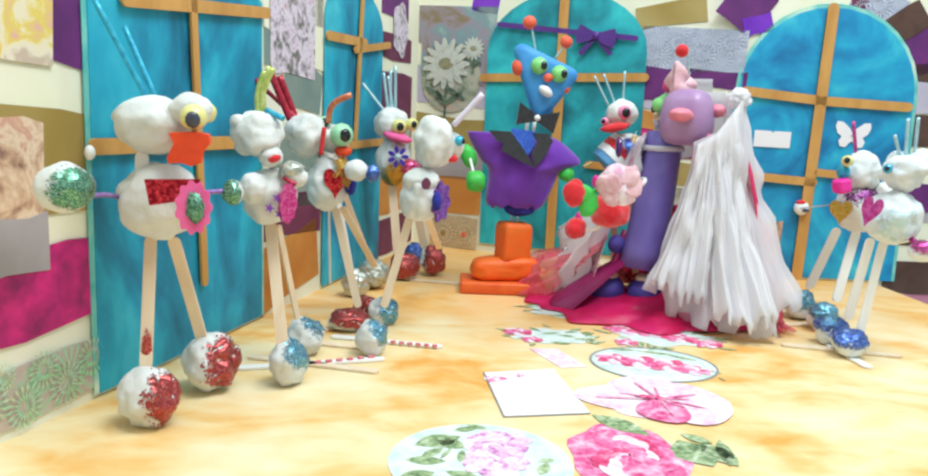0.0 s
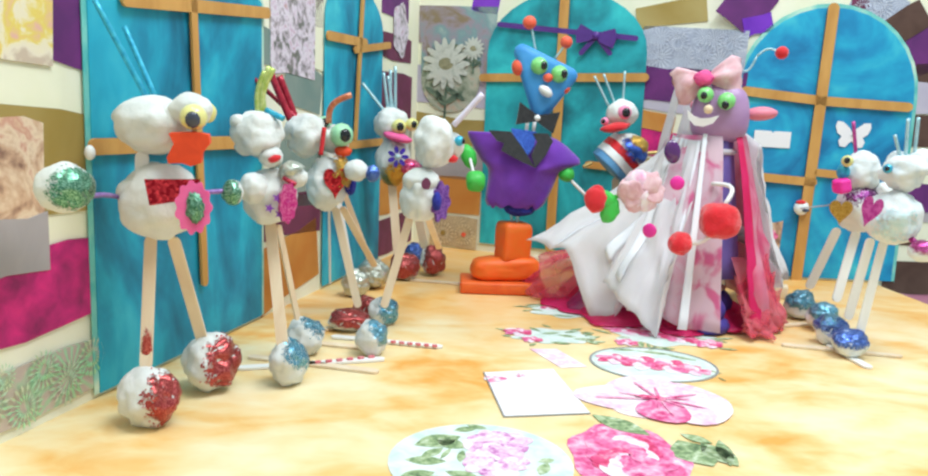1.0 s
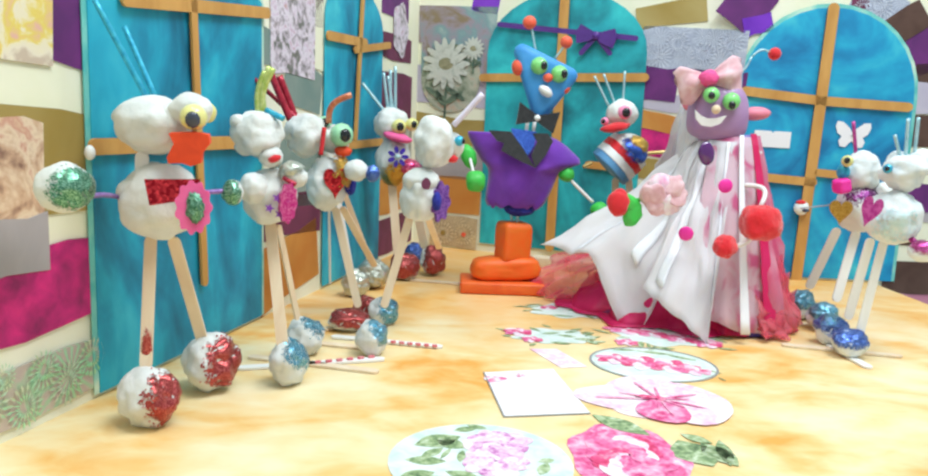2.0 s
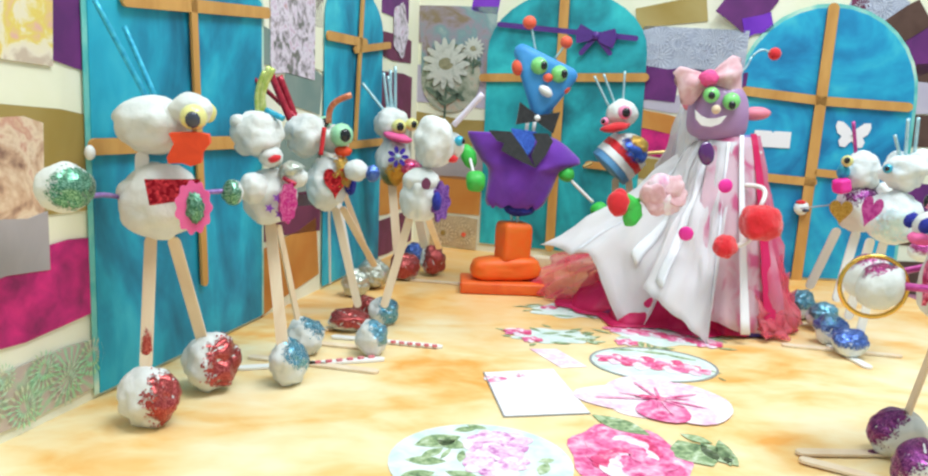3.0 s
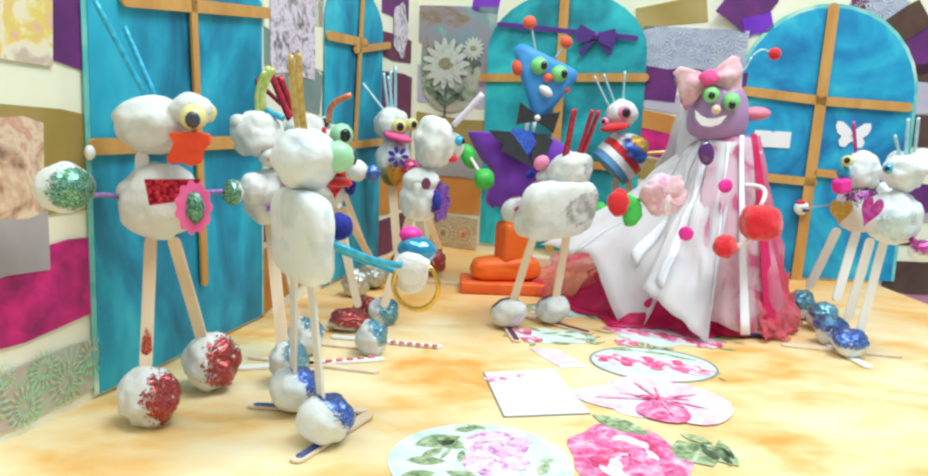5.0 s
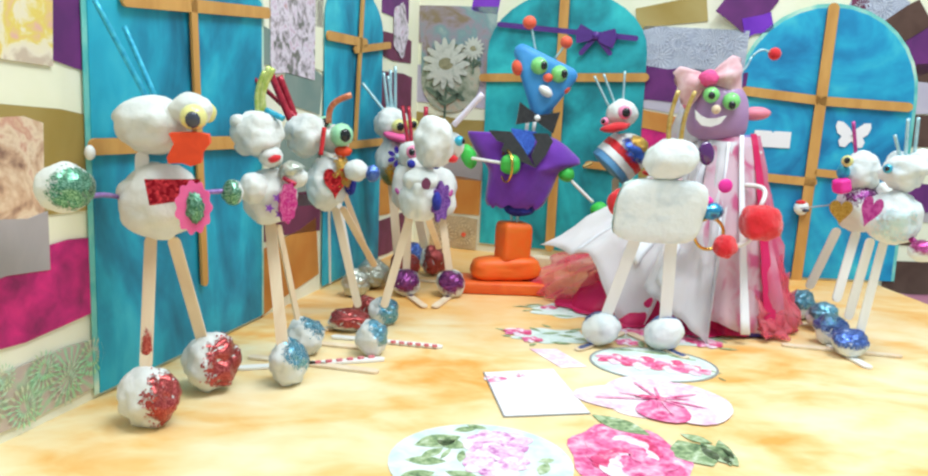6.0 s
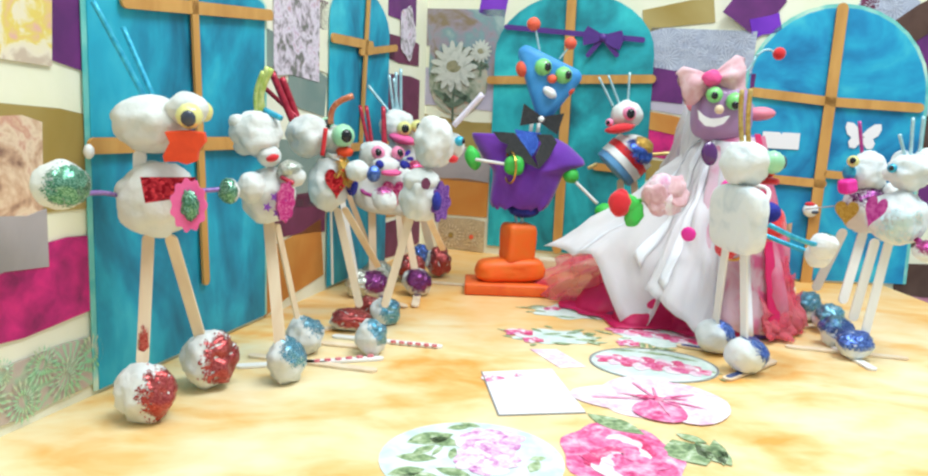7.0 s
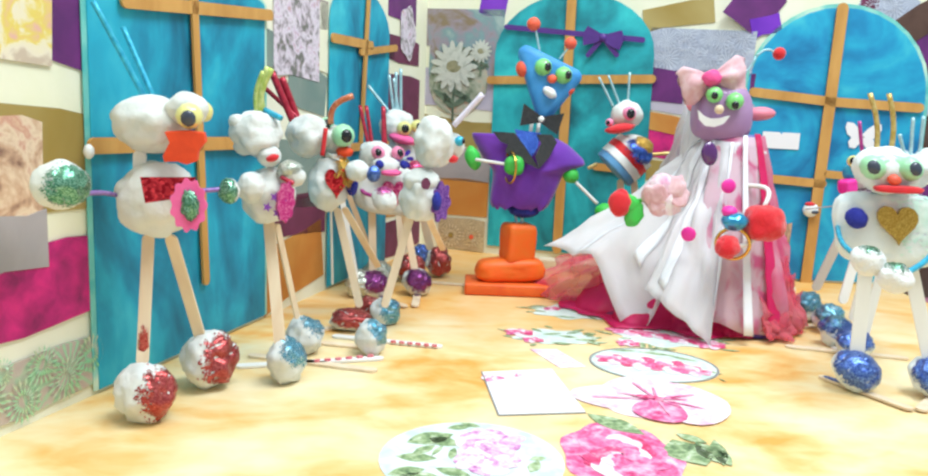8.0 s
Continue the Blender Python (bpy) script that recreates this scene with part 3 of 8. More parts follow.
def wall(name, x0, y0, x1, y1, low, high, label):
    """A cardboard wall from (x0, y0) to (x1, y1): its own x runs along it, its face looks along its -y."""
    length, turn = math.hypot(x1 - x0, y1 - y0), math.degrees(math.atan2(y1 - y0, x1 - x0))
    ob = part(name, box_bm((0, 0, low), (length, 0.006, high)), CREAM, None, smooth=False)
    ob.matrix_world = pose(x0, y0, 0, 0, 0, turn)
    return tagged(ob, label, "wall", kind="structure")


wall_left = wall("wall_left", -0.345, 0.310, -0.081, 1.350, 0.00, 0.62, "cream cardboard wall with pasted paper scraps")
wall_back = wall("wall_back", -0.081, 1.350, 0.420, 1.150, 0.00, 0.62, "cream cardboard wall with pasted paper scraps")
wall_right = wall("wall_right", 0.420, 1.150, 1.050, 1.118, -0.25, 0.62, "cream cardboard wall with pasted foil and paper scraps")


def scrap(parent, name, u, v, w, h, material, tilt=0.0, layer=1, label="", shape=None):
    """A piece of paper pasted on a wall at u along it and v up; layer says how many sheets lie under it."""
    outline = shape or [(-w / 2, -h / 2), (-w / 6, -h / 2 + 0.004 * math.sin(u * 90)), (w / 2, -h / 2), (w / 2, h / 2), (w / 5, h / 2 + 0.004 * math.sin(v * 80)), (-w / 2, h / 2)]
    bm = slab_bm(outline, 0.0008)
    bm.transform(pose(u, -0.0008 * layer - 0.0004, v, 0, tilt, 0))
    return part(name, bm, material, parent, label, smooth=False)


def arch(w, h, spring, n=16):
    """A round-headed window: straight to 'spring', then a curved head."""
    pts = [(-w / 2, 0), (w / 2, 0), (w / 2, spring)]
    pts += [(w / 2 * math.cos(q), spring + (h - spring) * math.sin(q)) for q in [math.pi * i / n for i in range(1, n)]]
    return pts + [(-w / 2, spring)]


def sheet(name, parent_wall, u, v, outline, material, layer, label):
    bm = slab_bm(outline, 0.0008)
    ob = part(name, bm, material, None, label, smooth=False)
    ob.matrix_world = parent_wall.matrix_world @ pose(u, -0.0008 * layer - 0.0004, v)
    return ob


def bar(win, u0, v0, u1, v1, width, y=-0.004):
    return stick(win, "glazing_bar", (u0, y, v0), (u1, y, v1), width, BAR, thick=0.0025, face=(0, -1, 0))


scrap(wall_left, "paper_scrap", 0.177, 0.281, 0.060, 0.053, PHOTO_YELLOW, 3.0, 2)
scrap(wall_left, "paper_scrap", 0.216, 0.283, 0.045, 0.057, PURPLE_PAPER, 6.0, 1)
scrap(wall_left, "paper_scrap", 0.188, 0.188, 0.110, 0.070, GOLD_PAPER, 4.0, 1)
scrap(wall_left, "paper_scrap", 0.165, 0.181, 0.057, 0.068, PHOTO_PINK, 2.0, 2)
scrap(wall_left, "paper_scrap", 0.166, 0.132, 0.057, 0.042, GREY_PAPER, 0.0, 3)
scrap(wall_left, "paper_scrap", 0.190, 0.097, 0.126, 0.056, MAGENTA_FOIL, -2.0, 2)
scrap(wall_left, "paper_scrap", 0.184, 0.029, 0.123, 0.037, HOLO_GREEN, 0.0, 2)
scrap(wall_left, "paper_scrap", 0.580, 0.107, 0.156, 0.050, PLUM, 2.0, 1)
scrap(wall_left, "paper_scrap", 0.573, 0.049, 0.155, 0.076, ORANGE_PAPER, -8.0, 1)
scrap(wall_left, "paper_scrap", 0.589, 0.157, 0.135, 0.081, SLATE, 3.0, 1)
scrap(wall_left, "paper_scrap", 0.522, 0.299, 0.040, 0.041, SLATE, 0.0, 1)
scrap(wall_left, "paper_scrap", 0.578, 0.323, 0.113, 0.106, PHOTO_LILAC, 0.0, 2)
scrap(wall_left, "paper_scrap", 0.623, 0.353, 0.074, 0.034, PLUM, 0.0, 1)
scrap(wall_left, "paper_scrap", 0.607, 0.261, 0.100, 0.049, SLATE, 10.0, 1)
scrap(wall_left, "paper_scrap", 0.941, 0.409, 0.131, 0.045, PURPLE_PAPER, 0.0, 1)
scrap(wall_left, "paper_scrap", 0.954, 0.261, 0.163, 0.076, PLUM, 0.0, 1)
scrap(wall_left, "paper_scrap", 0.954, 0.341, 0.146, 0.037, PLUM, 0.0, 1)
scrap(wall_left, "paper_scrap", 0.956, 0.103, 0.191, 0.055, ORANGE_PAPER, 0.0, 1)
scrap(wall_left, "paper_scrap", 0.961, 0.037, 0.194, 0.056, PLUM, 0.0, 1)
scrap(wall_left, "paper_scrap", 0.950, 0.176, 0.187, 0.092, PHOTO_GREY, 0.0, 1)
scrap(wall_left, "paper_scrap", 0.642, 0.324, 0.048, 0.085, CREAM, 0.0, 1)
scrap(wall_left, "flower_print", 0.964, 0.371, 0, 0, PHOTO_LILAC, 0, 3, shape=oval(0.075, 0.085, wobble=0.1, lobes=5))
scrap(wall_back, "paper_scrap", 0.072, 0.392, 0.146, 0.064, PHOTO_BLUE, 2.0, 1)
scrap(wall_back, "paper_scrap", 0.070, 0.338, 0.126, 0.060, PHOTO_BLUE, 1.0, 2)
scrap(wall_back, "paper_scrap", 0.078, 0.286, 0.167, 0.066, LILAC_PAPER, 4.0, 1)
scrap(wall_back, "paper_scrap", 0.065, 0.213, 0.138, 0.047, GOLD_PAPER, 5.0, 1)
scrap(wall_back, "paper_scrap", 0.065, 0.156, 0.135, 0.058, GREY_PAPER, 2.0, 1)
scrap(wall_back, "paper_scrap", 0.064, 0.096, 0.129, 0.062, ORANGE_PAPER, 1.0, 1)
scrap(wall_back, "paper_scrap", 0.080, 0.029, 0.090, 0.056, HOLO_GOLD, 1.0, 2)
scrap(wall_back, "paper_scrap", 0.125, 0.433, 0.048, 0.039, VIOLET_FOIL, 10.0, 1)
scrap(wall_back, "paper_scrap", 0.433, 0.405, 0.108, 0.036, GOLD_PAPER, -8.0, 1)
scrap(wall_back, "paper_scrap", 0.470, 0.353, 0.159, 0.063, HOLO, 3.0, 1)
scrap(wall_back, "paper_scrap", 0.421, 0.299, 0.060, 0.054, PURPLE_PAPER, 4.0, 2)
scrap(wall_back, "paper_scrap", 0.502, 0.307, 0.103, 0.029, PURPLE_PAPER, 4.0, 1)
scrap(wall_back, "paper_scrap", 0.470, 0.267, 0.171, 0.023, LILAC_PAPER, 5.0, 1)
scrap(wall_back, "paper_scrap", 0.421, 0.239, 0.060, 0.028, ORANGE_PAPER, 10.0, 2)
scrap(wall_back, "paper_scrap", 0.428, 0.203, 0.070, 0.045, MAGENTA_FOIL, 6.0, 1)
scrap(wall_back, "paper_scrap", 0.468, 0.159, 0.141, 0.033, GOLD_PAPER, 5.0, 1)
scrap(wall_back, "paper_scrap", 0.501, 0.201, 0.076, 0.046, PLUM, 5.0, 1)
scrap(wall_back, "paper_scrap", 0.481, 0.086, 0.128, 0.095, PHOTO_GREY, 3.0, 1)
scrap(wall_right, "paper_scrap", 0.004, 0.417, 0.066, 0.069, PURPLE_PAPER, 35.0, 2)
scrap(wall_right, "paper_scrap", 0.023, 0.389, 0.044, 0.030, VIOLET_FOIL, -15.0, 3)
scrap(wall_right, "paper_scrap", 0.200, 0.426, 0.079, 0.047, HOLO, 25.0, 1)
scrap(wall_right, "paper_scrap", 0.244, 0.399, 0.064, 0.043, BROWN_PAPER, -35.0, 2)
scrap(wall_right, "paper_scrap", 0.273, 0.365, 0.070, 0.070, PURPLE_PAPER, -30.0, 1)
scrap(wall_right, "paper_scrap", 0.299, 0.325, 0.066, 0.031, BROWN_PAPER, 0.0, 1)
scrap(wall_right, "paper_scrap", 0.310, 0.290, 0.088, 0.049, LILAC_PAPER, 0.0, 2)
scrap(wall_right, "paper_scrap", 0.314, 0.240, 0.093, 0.048, BROWN_PAPER, 0.0, 1)
scrap(wall_right, "paper_scrap", 0.325, 0.139, 0.099, 0.044, PURPLE_PAPER, 0.0, 1)
scrap(wall_right, "paper_scrap", 0.327, 0.109, 0.104, 0.011, GREY_PAPER, 0.0, 1)
scrap(wall_right, "paper_scrap", 0.324, 0.011, 0.137, 0.048, BROWN_PAPER, 1.0, 2)
scrap(wall_right, "paper_scrap", 0.331, -0.045, 0.138, 0.061, PINK_PAPER, 0.0, 1)
scrap(wall_right, "paper_scrap", 0.316, 0.067, 0.136, 0.010, BROWN_PAPER, 1.0, 1)
scrap(wall_right, "paper_scrap", 0.172, 0.442, 0.026, 0.047, PLUM, 0.0, 2)
scrap(wall_left, "painted_edge", 0.369, 0.004, 0, 0, TEAL_EDGE, 0, 3, "pale turquoise painted border", shape=arch(0.270, 0.352, 0.336))
window_1 = sheet("window_1", wall_left, 0.369, 0.004, arch(0.259, 0.346, 0.336), BLUE_WASH, 4, "turquoise painted paper window with gold-brown stick bars")
tagged(window_1, "turquoise painted paper window with gold-brown stick bars", "window", kind="structure")
bar(window_1, -0.003, 0.339, 0.011, 0.058, 0.0095)
bar(window_1, -0.098, 0.305, 0.139, 0.328, 0.0115)
bar(window_1, -0.138, 0.193, 0.132, 0.193, 0.0125)
window_2 = sheet("window_2", wall_left, 0.768, 0.004, arch(0.215, 0.403, 0.348), BLUE_WASH, 4, "narrow turquoise painted paper window with stick bars")
tagged(window_2, "narrow turquoise painted paper window with stick bars", "window", kind="structure")
bar(window_2, 0.012, 0.404, -0.009, 0.187, 0.0100)
bar(window_2, -0.111, 0.323, 0.030, 0.328, 0.0120)
bar(window_2, -0.019, 0.314, 0.131, 0.336, 0.0100)
bar(window_2, -0.045, 0.184, 0.103, 0.187, 0.0110)
window_3 = sheet("window_3", wall_back, 0.266, 0.015, arch(0.269, 0.430, 0.331), TEAL_WASH, 4, "arched turquoise paper window with stick bars and a purple ribbon")
tagged(window_3, "arched turquoise paper window with stick bars and a purple ribbon", "window", kind="structure")
bar(window_3, -0.003, 0.425, -0.005, -0.002, 0.0155)
bar(window_3, -0.146, 0.288, 0.141, 0.293, 0.0135)
bar(window_3, 0.047, 0.150, 0.133, 0.146, 0.0120)
scrap(wall_right, "painted_edge", 0.135, 0.004, 0, 0, TEAL_EDGE, 0, 3, "pale turquoise painted border", shape=arch(0.276, 0.421, 0.285))
window_4 = sheet("window_4", wall_right, 0.135, 0.004, arch(0.265, 0.415, 0.285), SKY_WASH, 4, "large arched bright blue paper window with stick bars")
tagged(window_4, "large arched bright blue paper window with stick bars", "window", kind="structure")
bar(window_4, -0.004, 0.421, -0.017, -0.012, 0.0165)
bar(window_4, -0.130, 0.287, -0.007, 0.276, 0.0140)
bar(window_4, -0.011, 0.276, 0.130, 0.271, 0.0140)
bar(window_4, -0.131, 0.159, -0.001, 0.151, 0.0130)
bar(window_4, -0.007, 0.167, 0.083, 0.161, 0.0120)


# ---- pasted pictures and ribbons on the walls ----
def daisy_print(parent, u, v, r, disc=None):
    """A cut-out print of a large daisy on a round sheet: two rings of petals, an eye and a stem with dark leaves."""
    if disc:
        scrap(parent, "round_print", u + r * 0.18, v - r * 0.55, 0, 0, PRINT_SAGE, 0, 3, "round sage and peach flower print", shape=oval(disc, disc * 1.05, 36))
    d = scrap(parent, "daisy_print", u, v, 0, 0, DAISY_EYE, 0, 7, "white printed daisy", shape=oval(r * 0.62, r * 0.46))
    for ring, (n, k) in enumerate(((15, 1.0), (12, 0.76))):
        for i in range(n):
            q = 2 * math.pi * (i + 0.37 * ring) / n
            bm = slab_bm(oval(r * 0.78 * k, r * 0.25, 10, cx=r * 0.62 * k), 0.0006)
            bm.transform(pose(u, -0.0050 - 0.0006 * ring - 0.00004 * i, v, 0, math.degrees(q), 0))
            part("petal", bm, DAISY, d, smooth=False)
    stem = slab_bm([(-0.002, -r * 2.1), (0.002, -r * 2.1), (0.003, -r * 0.3), (-0.001, -r * 0.3)], 0.0006)
    stem.transform(pose(u, -0.0042, v))
    part("stem", stem, LEAF_DARK, d, smooth=False)
    for turn, low, long in ((-35, 1.75, 0.9), (-150, 1.60, 1.1), (-60, 1.1, 1.0), (-120, 1.9, 0.7)):
        bm = slab_bm(oval(r * long, r * 0.24, 12, cx=r * 0.45), 0.0006)
        bm.transform(pose(u, -0.0044, v - r * low + r * 0.2, 0, turn + 90 * (low < 1.2), 0))
        part("leaf", bm, LEAF_DARK, d, smooth=False)


daisy_print(wall_back, 0.056, 0.326, 0.045, 0.112)
daisy_print(wall_back, 0.106, 0.352, 0.020)


def ribbon_bow(parent, a, b, c):
    """A purple ribbon from a to b, tied in a bow at c, all given along and up the wall."""
    rib = part("purple_ribbon", stick_bm((a[0], -0.0085, a[1]), (b[0], -0.0085, b[1]), 0.0085, 0.001), VIOLET_FELT, parent, "dark violet satin ribbon tied in a bow", smooth=False)
    for s in (-1, 1):
        bm = slab_bm([(0, -0.003), (s * 0.010, -0.010), (s * 0.030, -0.016), (s * 0.034, 0.002), (s * 0.028, 0.015), (s * 0.010, 0.008), (0, 0.003)][::s], 0.004)
        bm.transform(pose(c[0], -0.014, c[1], 0, 8, 0))
        part("loop", bm, VIOLET_FELT, rib, smooth=False)
        part("tail", stick_bm((c[0], -0.011, c[1]), (c[0] + s * 0.026, -0.011, c[1] - 0.030), 0.008, 0.001), VIOLET_FELT, rib, smooth=False)
    blob(rib, "knot", (c[0], -0.0135, c[1]), (0.006, 0.004, 0.007), VIOLET_FELT, lump=0.05, sub=2)


ribbon_bow(wall_back, (0.148, 0.392), (0.386, 0.368), (0.319, 0.372))
scrap(wall_right, "white_label", 0.060, 0.219, 0, 0, CARD, 1, 6, "blank white paper label with a notch", shape=[(-0.028, -0.0125), (0.028, -0.0125), (0.028, 0.0125), (0.003, 0.0125), (0.0, 0.0095), (-0.003, 0.0125), (-0.028, 0.0125)])


def rosette(parent, u, v, r, material, layer, centre=None, n=18):
    """A pressed foil rosette: a ring of narrow petals, with a small centre."""
    bm = bmesh.new()
    for i in range(n):
        q = 2 * math.pi * i / n
        for k0, k1, w in ((0.22, 0.62, 0.10), (0.58, 1.0, 0.13)):
            rim = [(k0, 0), ((k0 + k1) / 2, -w / 2), (k1, 0), ((k0 + k1) / 2, w / 2)]
            vs = [bm.verts.new((u + r * (a * math.cos(q) - b * math.sin(q)), -0.0008 * layer - 0.0009 - (0.0004 if j in (1, 3) else 0), v + r * (a * math.sin(q) + b * math.cos(q)))) for j, (a, b) in enumerate(rim)]
            bm.faces.new(vs)
    ob = part("rosette", bm, material, parent, smooth=False)
    if centre:
        scrap(ob, "rosette_centre", u, v, 0, 0, centre, 0, layer + 2, shape=oval(r * 0.42, r * 0.42, 12, wobble=0.1, lobes=6))


for u, v, r in ((0.135, 0.030, 0.019), (0.166, 0.020, 0.017), (0.184, 0.041, 0.015), (0.205, 0.024, 0.018), (0.232, 0.036, 0.016), (0.150, 0.046, 0.010)):
    rosette(wall_left, u, v, r, GREEN_FOIL, 3)
for i, u in enumerate((0.408, 0.446, 0.486, 0.525)):
    rosette(wall_back, u, 0.353 + (0.008 if i % 2 else -0.008), 0.021, SILVER_FOIL, 2)
rosette(wall_back, 0.061, 0.027, 0.022, GOLD_FOIL, 3, GOLD_PAPER)
rosette(wall_back, 0.101, 0.027, 0.020, GOLD_FOIL, 3, CORAL)
rosette(wall_right, 0.200, 0.426, 0.022, SILVER_FOIL, 2)
rosette(wall_right, 0.176, 0.420, 0.014, SILVER_FOIL, 2)


def butterfly(parent, u, v):
    """A white butterfly cut from one sheet: two large upper wings, two small lower ones and a printed body."""
    half = [(0.0, 0.004), (0.006, 0.012), (0.016, 0.020), (0.025, 0.021), (0.027, 0.013), (0.023, 0.003), (0.016, -0.002), (0.020, -0.009), (0.017, -0.017), (0.009, -0.018), (0.003, -0.011)]
    b = scrap(parent, "paper_butterfly", u, v, 0, 0, CARD, 2, 6, "white paper butterfly cut-out", shape=half + [(0.0, -0.008)] + [(-x, z) for x, z in half[:0:-1]])
    scrap(b, "printed_body", u, v, 0, 0, INK, 2, 7, shape=oval(0.006, 0.002, 10))


butterfly(wall_right, 0.181, 0.229)
bead = blob(wall_right, "door_knob", (0.113, -0.011, 0.115), (0.0115, 0.008, 0.0115), WHITE_GLOSS, "white bead door knob with a red cap and dark peg", lump=0.02)
blob(bead, "knob_cap", (0.111, -0.0125, 0.1235), (0.008, 0.006, 0.004), RED_FELT, lump=0.05, sub=2)
blob(bead, "knob_peg", (0.117, -0.0185, 0.112), (0.006, 0.004, 0.003), DARK_EYE, lump=0.05, sub=2)
knob = blob(wall_left, "window_catch", (0.229, -0.010, 0.193), (0.0036, 0.004, 0.0055), WHITE_GLOSS, "white bead window catch", lump=0.05)
scrap(wall_right, "rose_picture", 0.066, 0.056, 0.045, 0.075, PHOTO_PINK, 2, 6, "small rose picture pasted on the window")
scrap(wall_right, "rose_print", 0.057, 0.079, 0, 0, PETAL_PINK, 0, 7, shape=oval(0.020, 0.018, wobble=0.12, lobes=5))
scrap(wall_right, "rose_print", 0.073, 0.068, 0, 0, PETAL_PINK, 0, 8, shape=oval(0.020, 0.018, wobble=0.12, lobes=5))
scrap(wall_right, "rose_print", 0.063, 0.056, 0, 0, PETAL_PINK, 0, 9, shape=oval(0.020, 0.018, wobble=0.12, lobes=5))


# ---- paper cut-outs lying on the floor ----
def cutout(name, x, y, w, d, material, label, category="paper cut-out", shape=None, turn=0.0, layer=0):
    """A thin printed cut-out lying on the floor; shape is an outline in x and y."""
    bm = slab_bm(shape or oval(w, d, 36), 0.0004)
    bm.transform(pose(0, 0, 0.0005, -90))
    bm.transform(Matrix.Diagonal((1, -1, 1, 1)))
    bmesh.ops.recalc_face_normals(bm, faces=bm.faces)
    ob = part(name, bm, material, None, smooth=False)
    ob.matrix_world = pose(x, y, 0.0002 + 0.0012 * layer, 0, 0, turn)
    return tagged(ob, label, category, "cut-outs on the floor")


def lying(parent, name, x, y, w, d, material, turn=0.0, z=0.0009, wobble=0.12, lobes=5, seed=0.0):
    """A printed petal or leaf on a cut-out."""
    bm = slab_bm(oval(w, d, 20, wobble=wobble, lobes=lobes, seed=seed), 0.0002)
    bm.transform(pose(0, 0, 0, -90))
    bm.transform(pose(x, y, z, 0, 0, turn))
    bmesh.ops.recalc_face_normals(bm, faces=bm.faces)
    return part(name, bm, material, parent, smooth=False)


def bloom(parent, x, y, r, mats, petals=7, rings=3, squash=1.0, z=0.0009, seed=0):
    """A printed rose or hydrangea head: rings of overlapping petals."""
    rnd = random.Random(seed)
    for k in range(rings):
        rr = r * (1 - k / rings)
        for i in range(max(3, petals - k)):
            q = 2 * math.pi * (i + rnd.random() * 0.5) / max(3, petals - k)
            s = rr * rnd.uniform(0.62, 0.95)
            lying(parent, "petal", x + 0.55 * rr * math.cos(q), y + 0.55 * rr * math.sin(q) * squash, s, s * 0.8 * squash, mats[(i + k) % len(mats)], math.degrees(q),
                  z + 0.00025 * k + 0.00002 * i, 0.12, 3, rnd.random() * 6)


def leaf(parent, x, y, length, width, turn, z=0.0008):
    bm = slab_bm([(length * (i / 8 - 0.5), s * width / 2 * math.sin(math.pi * i / 8)) for s, steps in ((-1, range(9)), (1, range(7, 0, -1))) for i in steps], 0.0002)
    bm.transform(pose(0, 0, 0, -90))
    bm.transform(pose(x, y, z, 0, 0, turn))
    bmesh.ops.recalc_face_normals(bm, faces=bm.faces)
    return part("leaf", bm, LEAF, parent, smooth=False)


def outline_line(parent, w, d, material, thick=0.0008):
    bm = bmesh.new()
    n = 40
    rings = [[bm.verts.new((k * math.cos(q) * w / 2, k * math.sin(q) * d / 2, 0.0010)) for q in [2 * math.pi * i / n for i in range(n)]] for k in (1.0, 0.965)]
    for i in range(n):
        bm.faces.new((rings[0][i], rings[0][(i + 1) % n], rings[1][(i + 1) % n], rings[1][i]))
    return part("border", bm, material, parent, smooth=False)


c = cutout("hydrangea_cutout", 0.014, 0.449, 0.125, 0.126, PRINT_PALE, "pale green oval paper cut-out with lilac hydrangea print", turn=8)
bloom(c, 0.017, 0.025, 0.026, (PETAL_LILAC, PETAL_PALE), 11, 4, 1.0, seed=2)
bloom(c, 0.010, -0.003, 0.025, (PETAL_LILAC, PETAL_PALE), 9, 3, 1.0, seed=3)
leaf(c, -0.025, 0.034, 0.037, 0.021, 20)
leaf(c, -0.016, 0.028, 0.025, 0.015, -35)
leaf(c, -0.037, 0.003, 0.028, 0.013, -10)
leaf(c, -0.031, 0.015, 0.022, 0.009, 40)
leaf(c, -0.002, 0.053, 0.019, 0.009, 10)
leaf(c, 0.007, 0.057, 0.016, 0.007, -30)
leaf(c, -0.045, -0.018, 0.025, 0.015, 15)
leaf(c, -0.035, -0.028, 0.031, 0.017, -20)
leaf(c, 0.040, -0.015, 0.019, 0.009, 60)
leaf(c, 0.045, -0.003, 0.012, 0.007, 10)
leaf(c, -0.015, -0.020, 0.025, 0.011, -30)
leaf(c, -0.012, 0.008, 0.019, 0.006, 75)
leaf(c, -0.022, 0.013, 0.019, 0.004, 60)
c = cutout("rose_cutout", 0.118, 0.462, 0.083, 0.114, PETAL_PINK, "large pink rose paper cut-out with green leaves", shape=oval(0.083, 0.114, 40, wobble=0.06, lobes=7))
bloom(c, 0, 0, 0.035, (PETAL_PINK, PETAL_HOT, PETAL_PALE, PETAL_PINK), 9, 5, 1.20, seed=5)
leaf(c, 0.006, 0.058, 0.053, 0.022, -46, 0.0008)
leaf(c, 0.049, 0.011, 0.044, 0.036, -74, 0.0008)
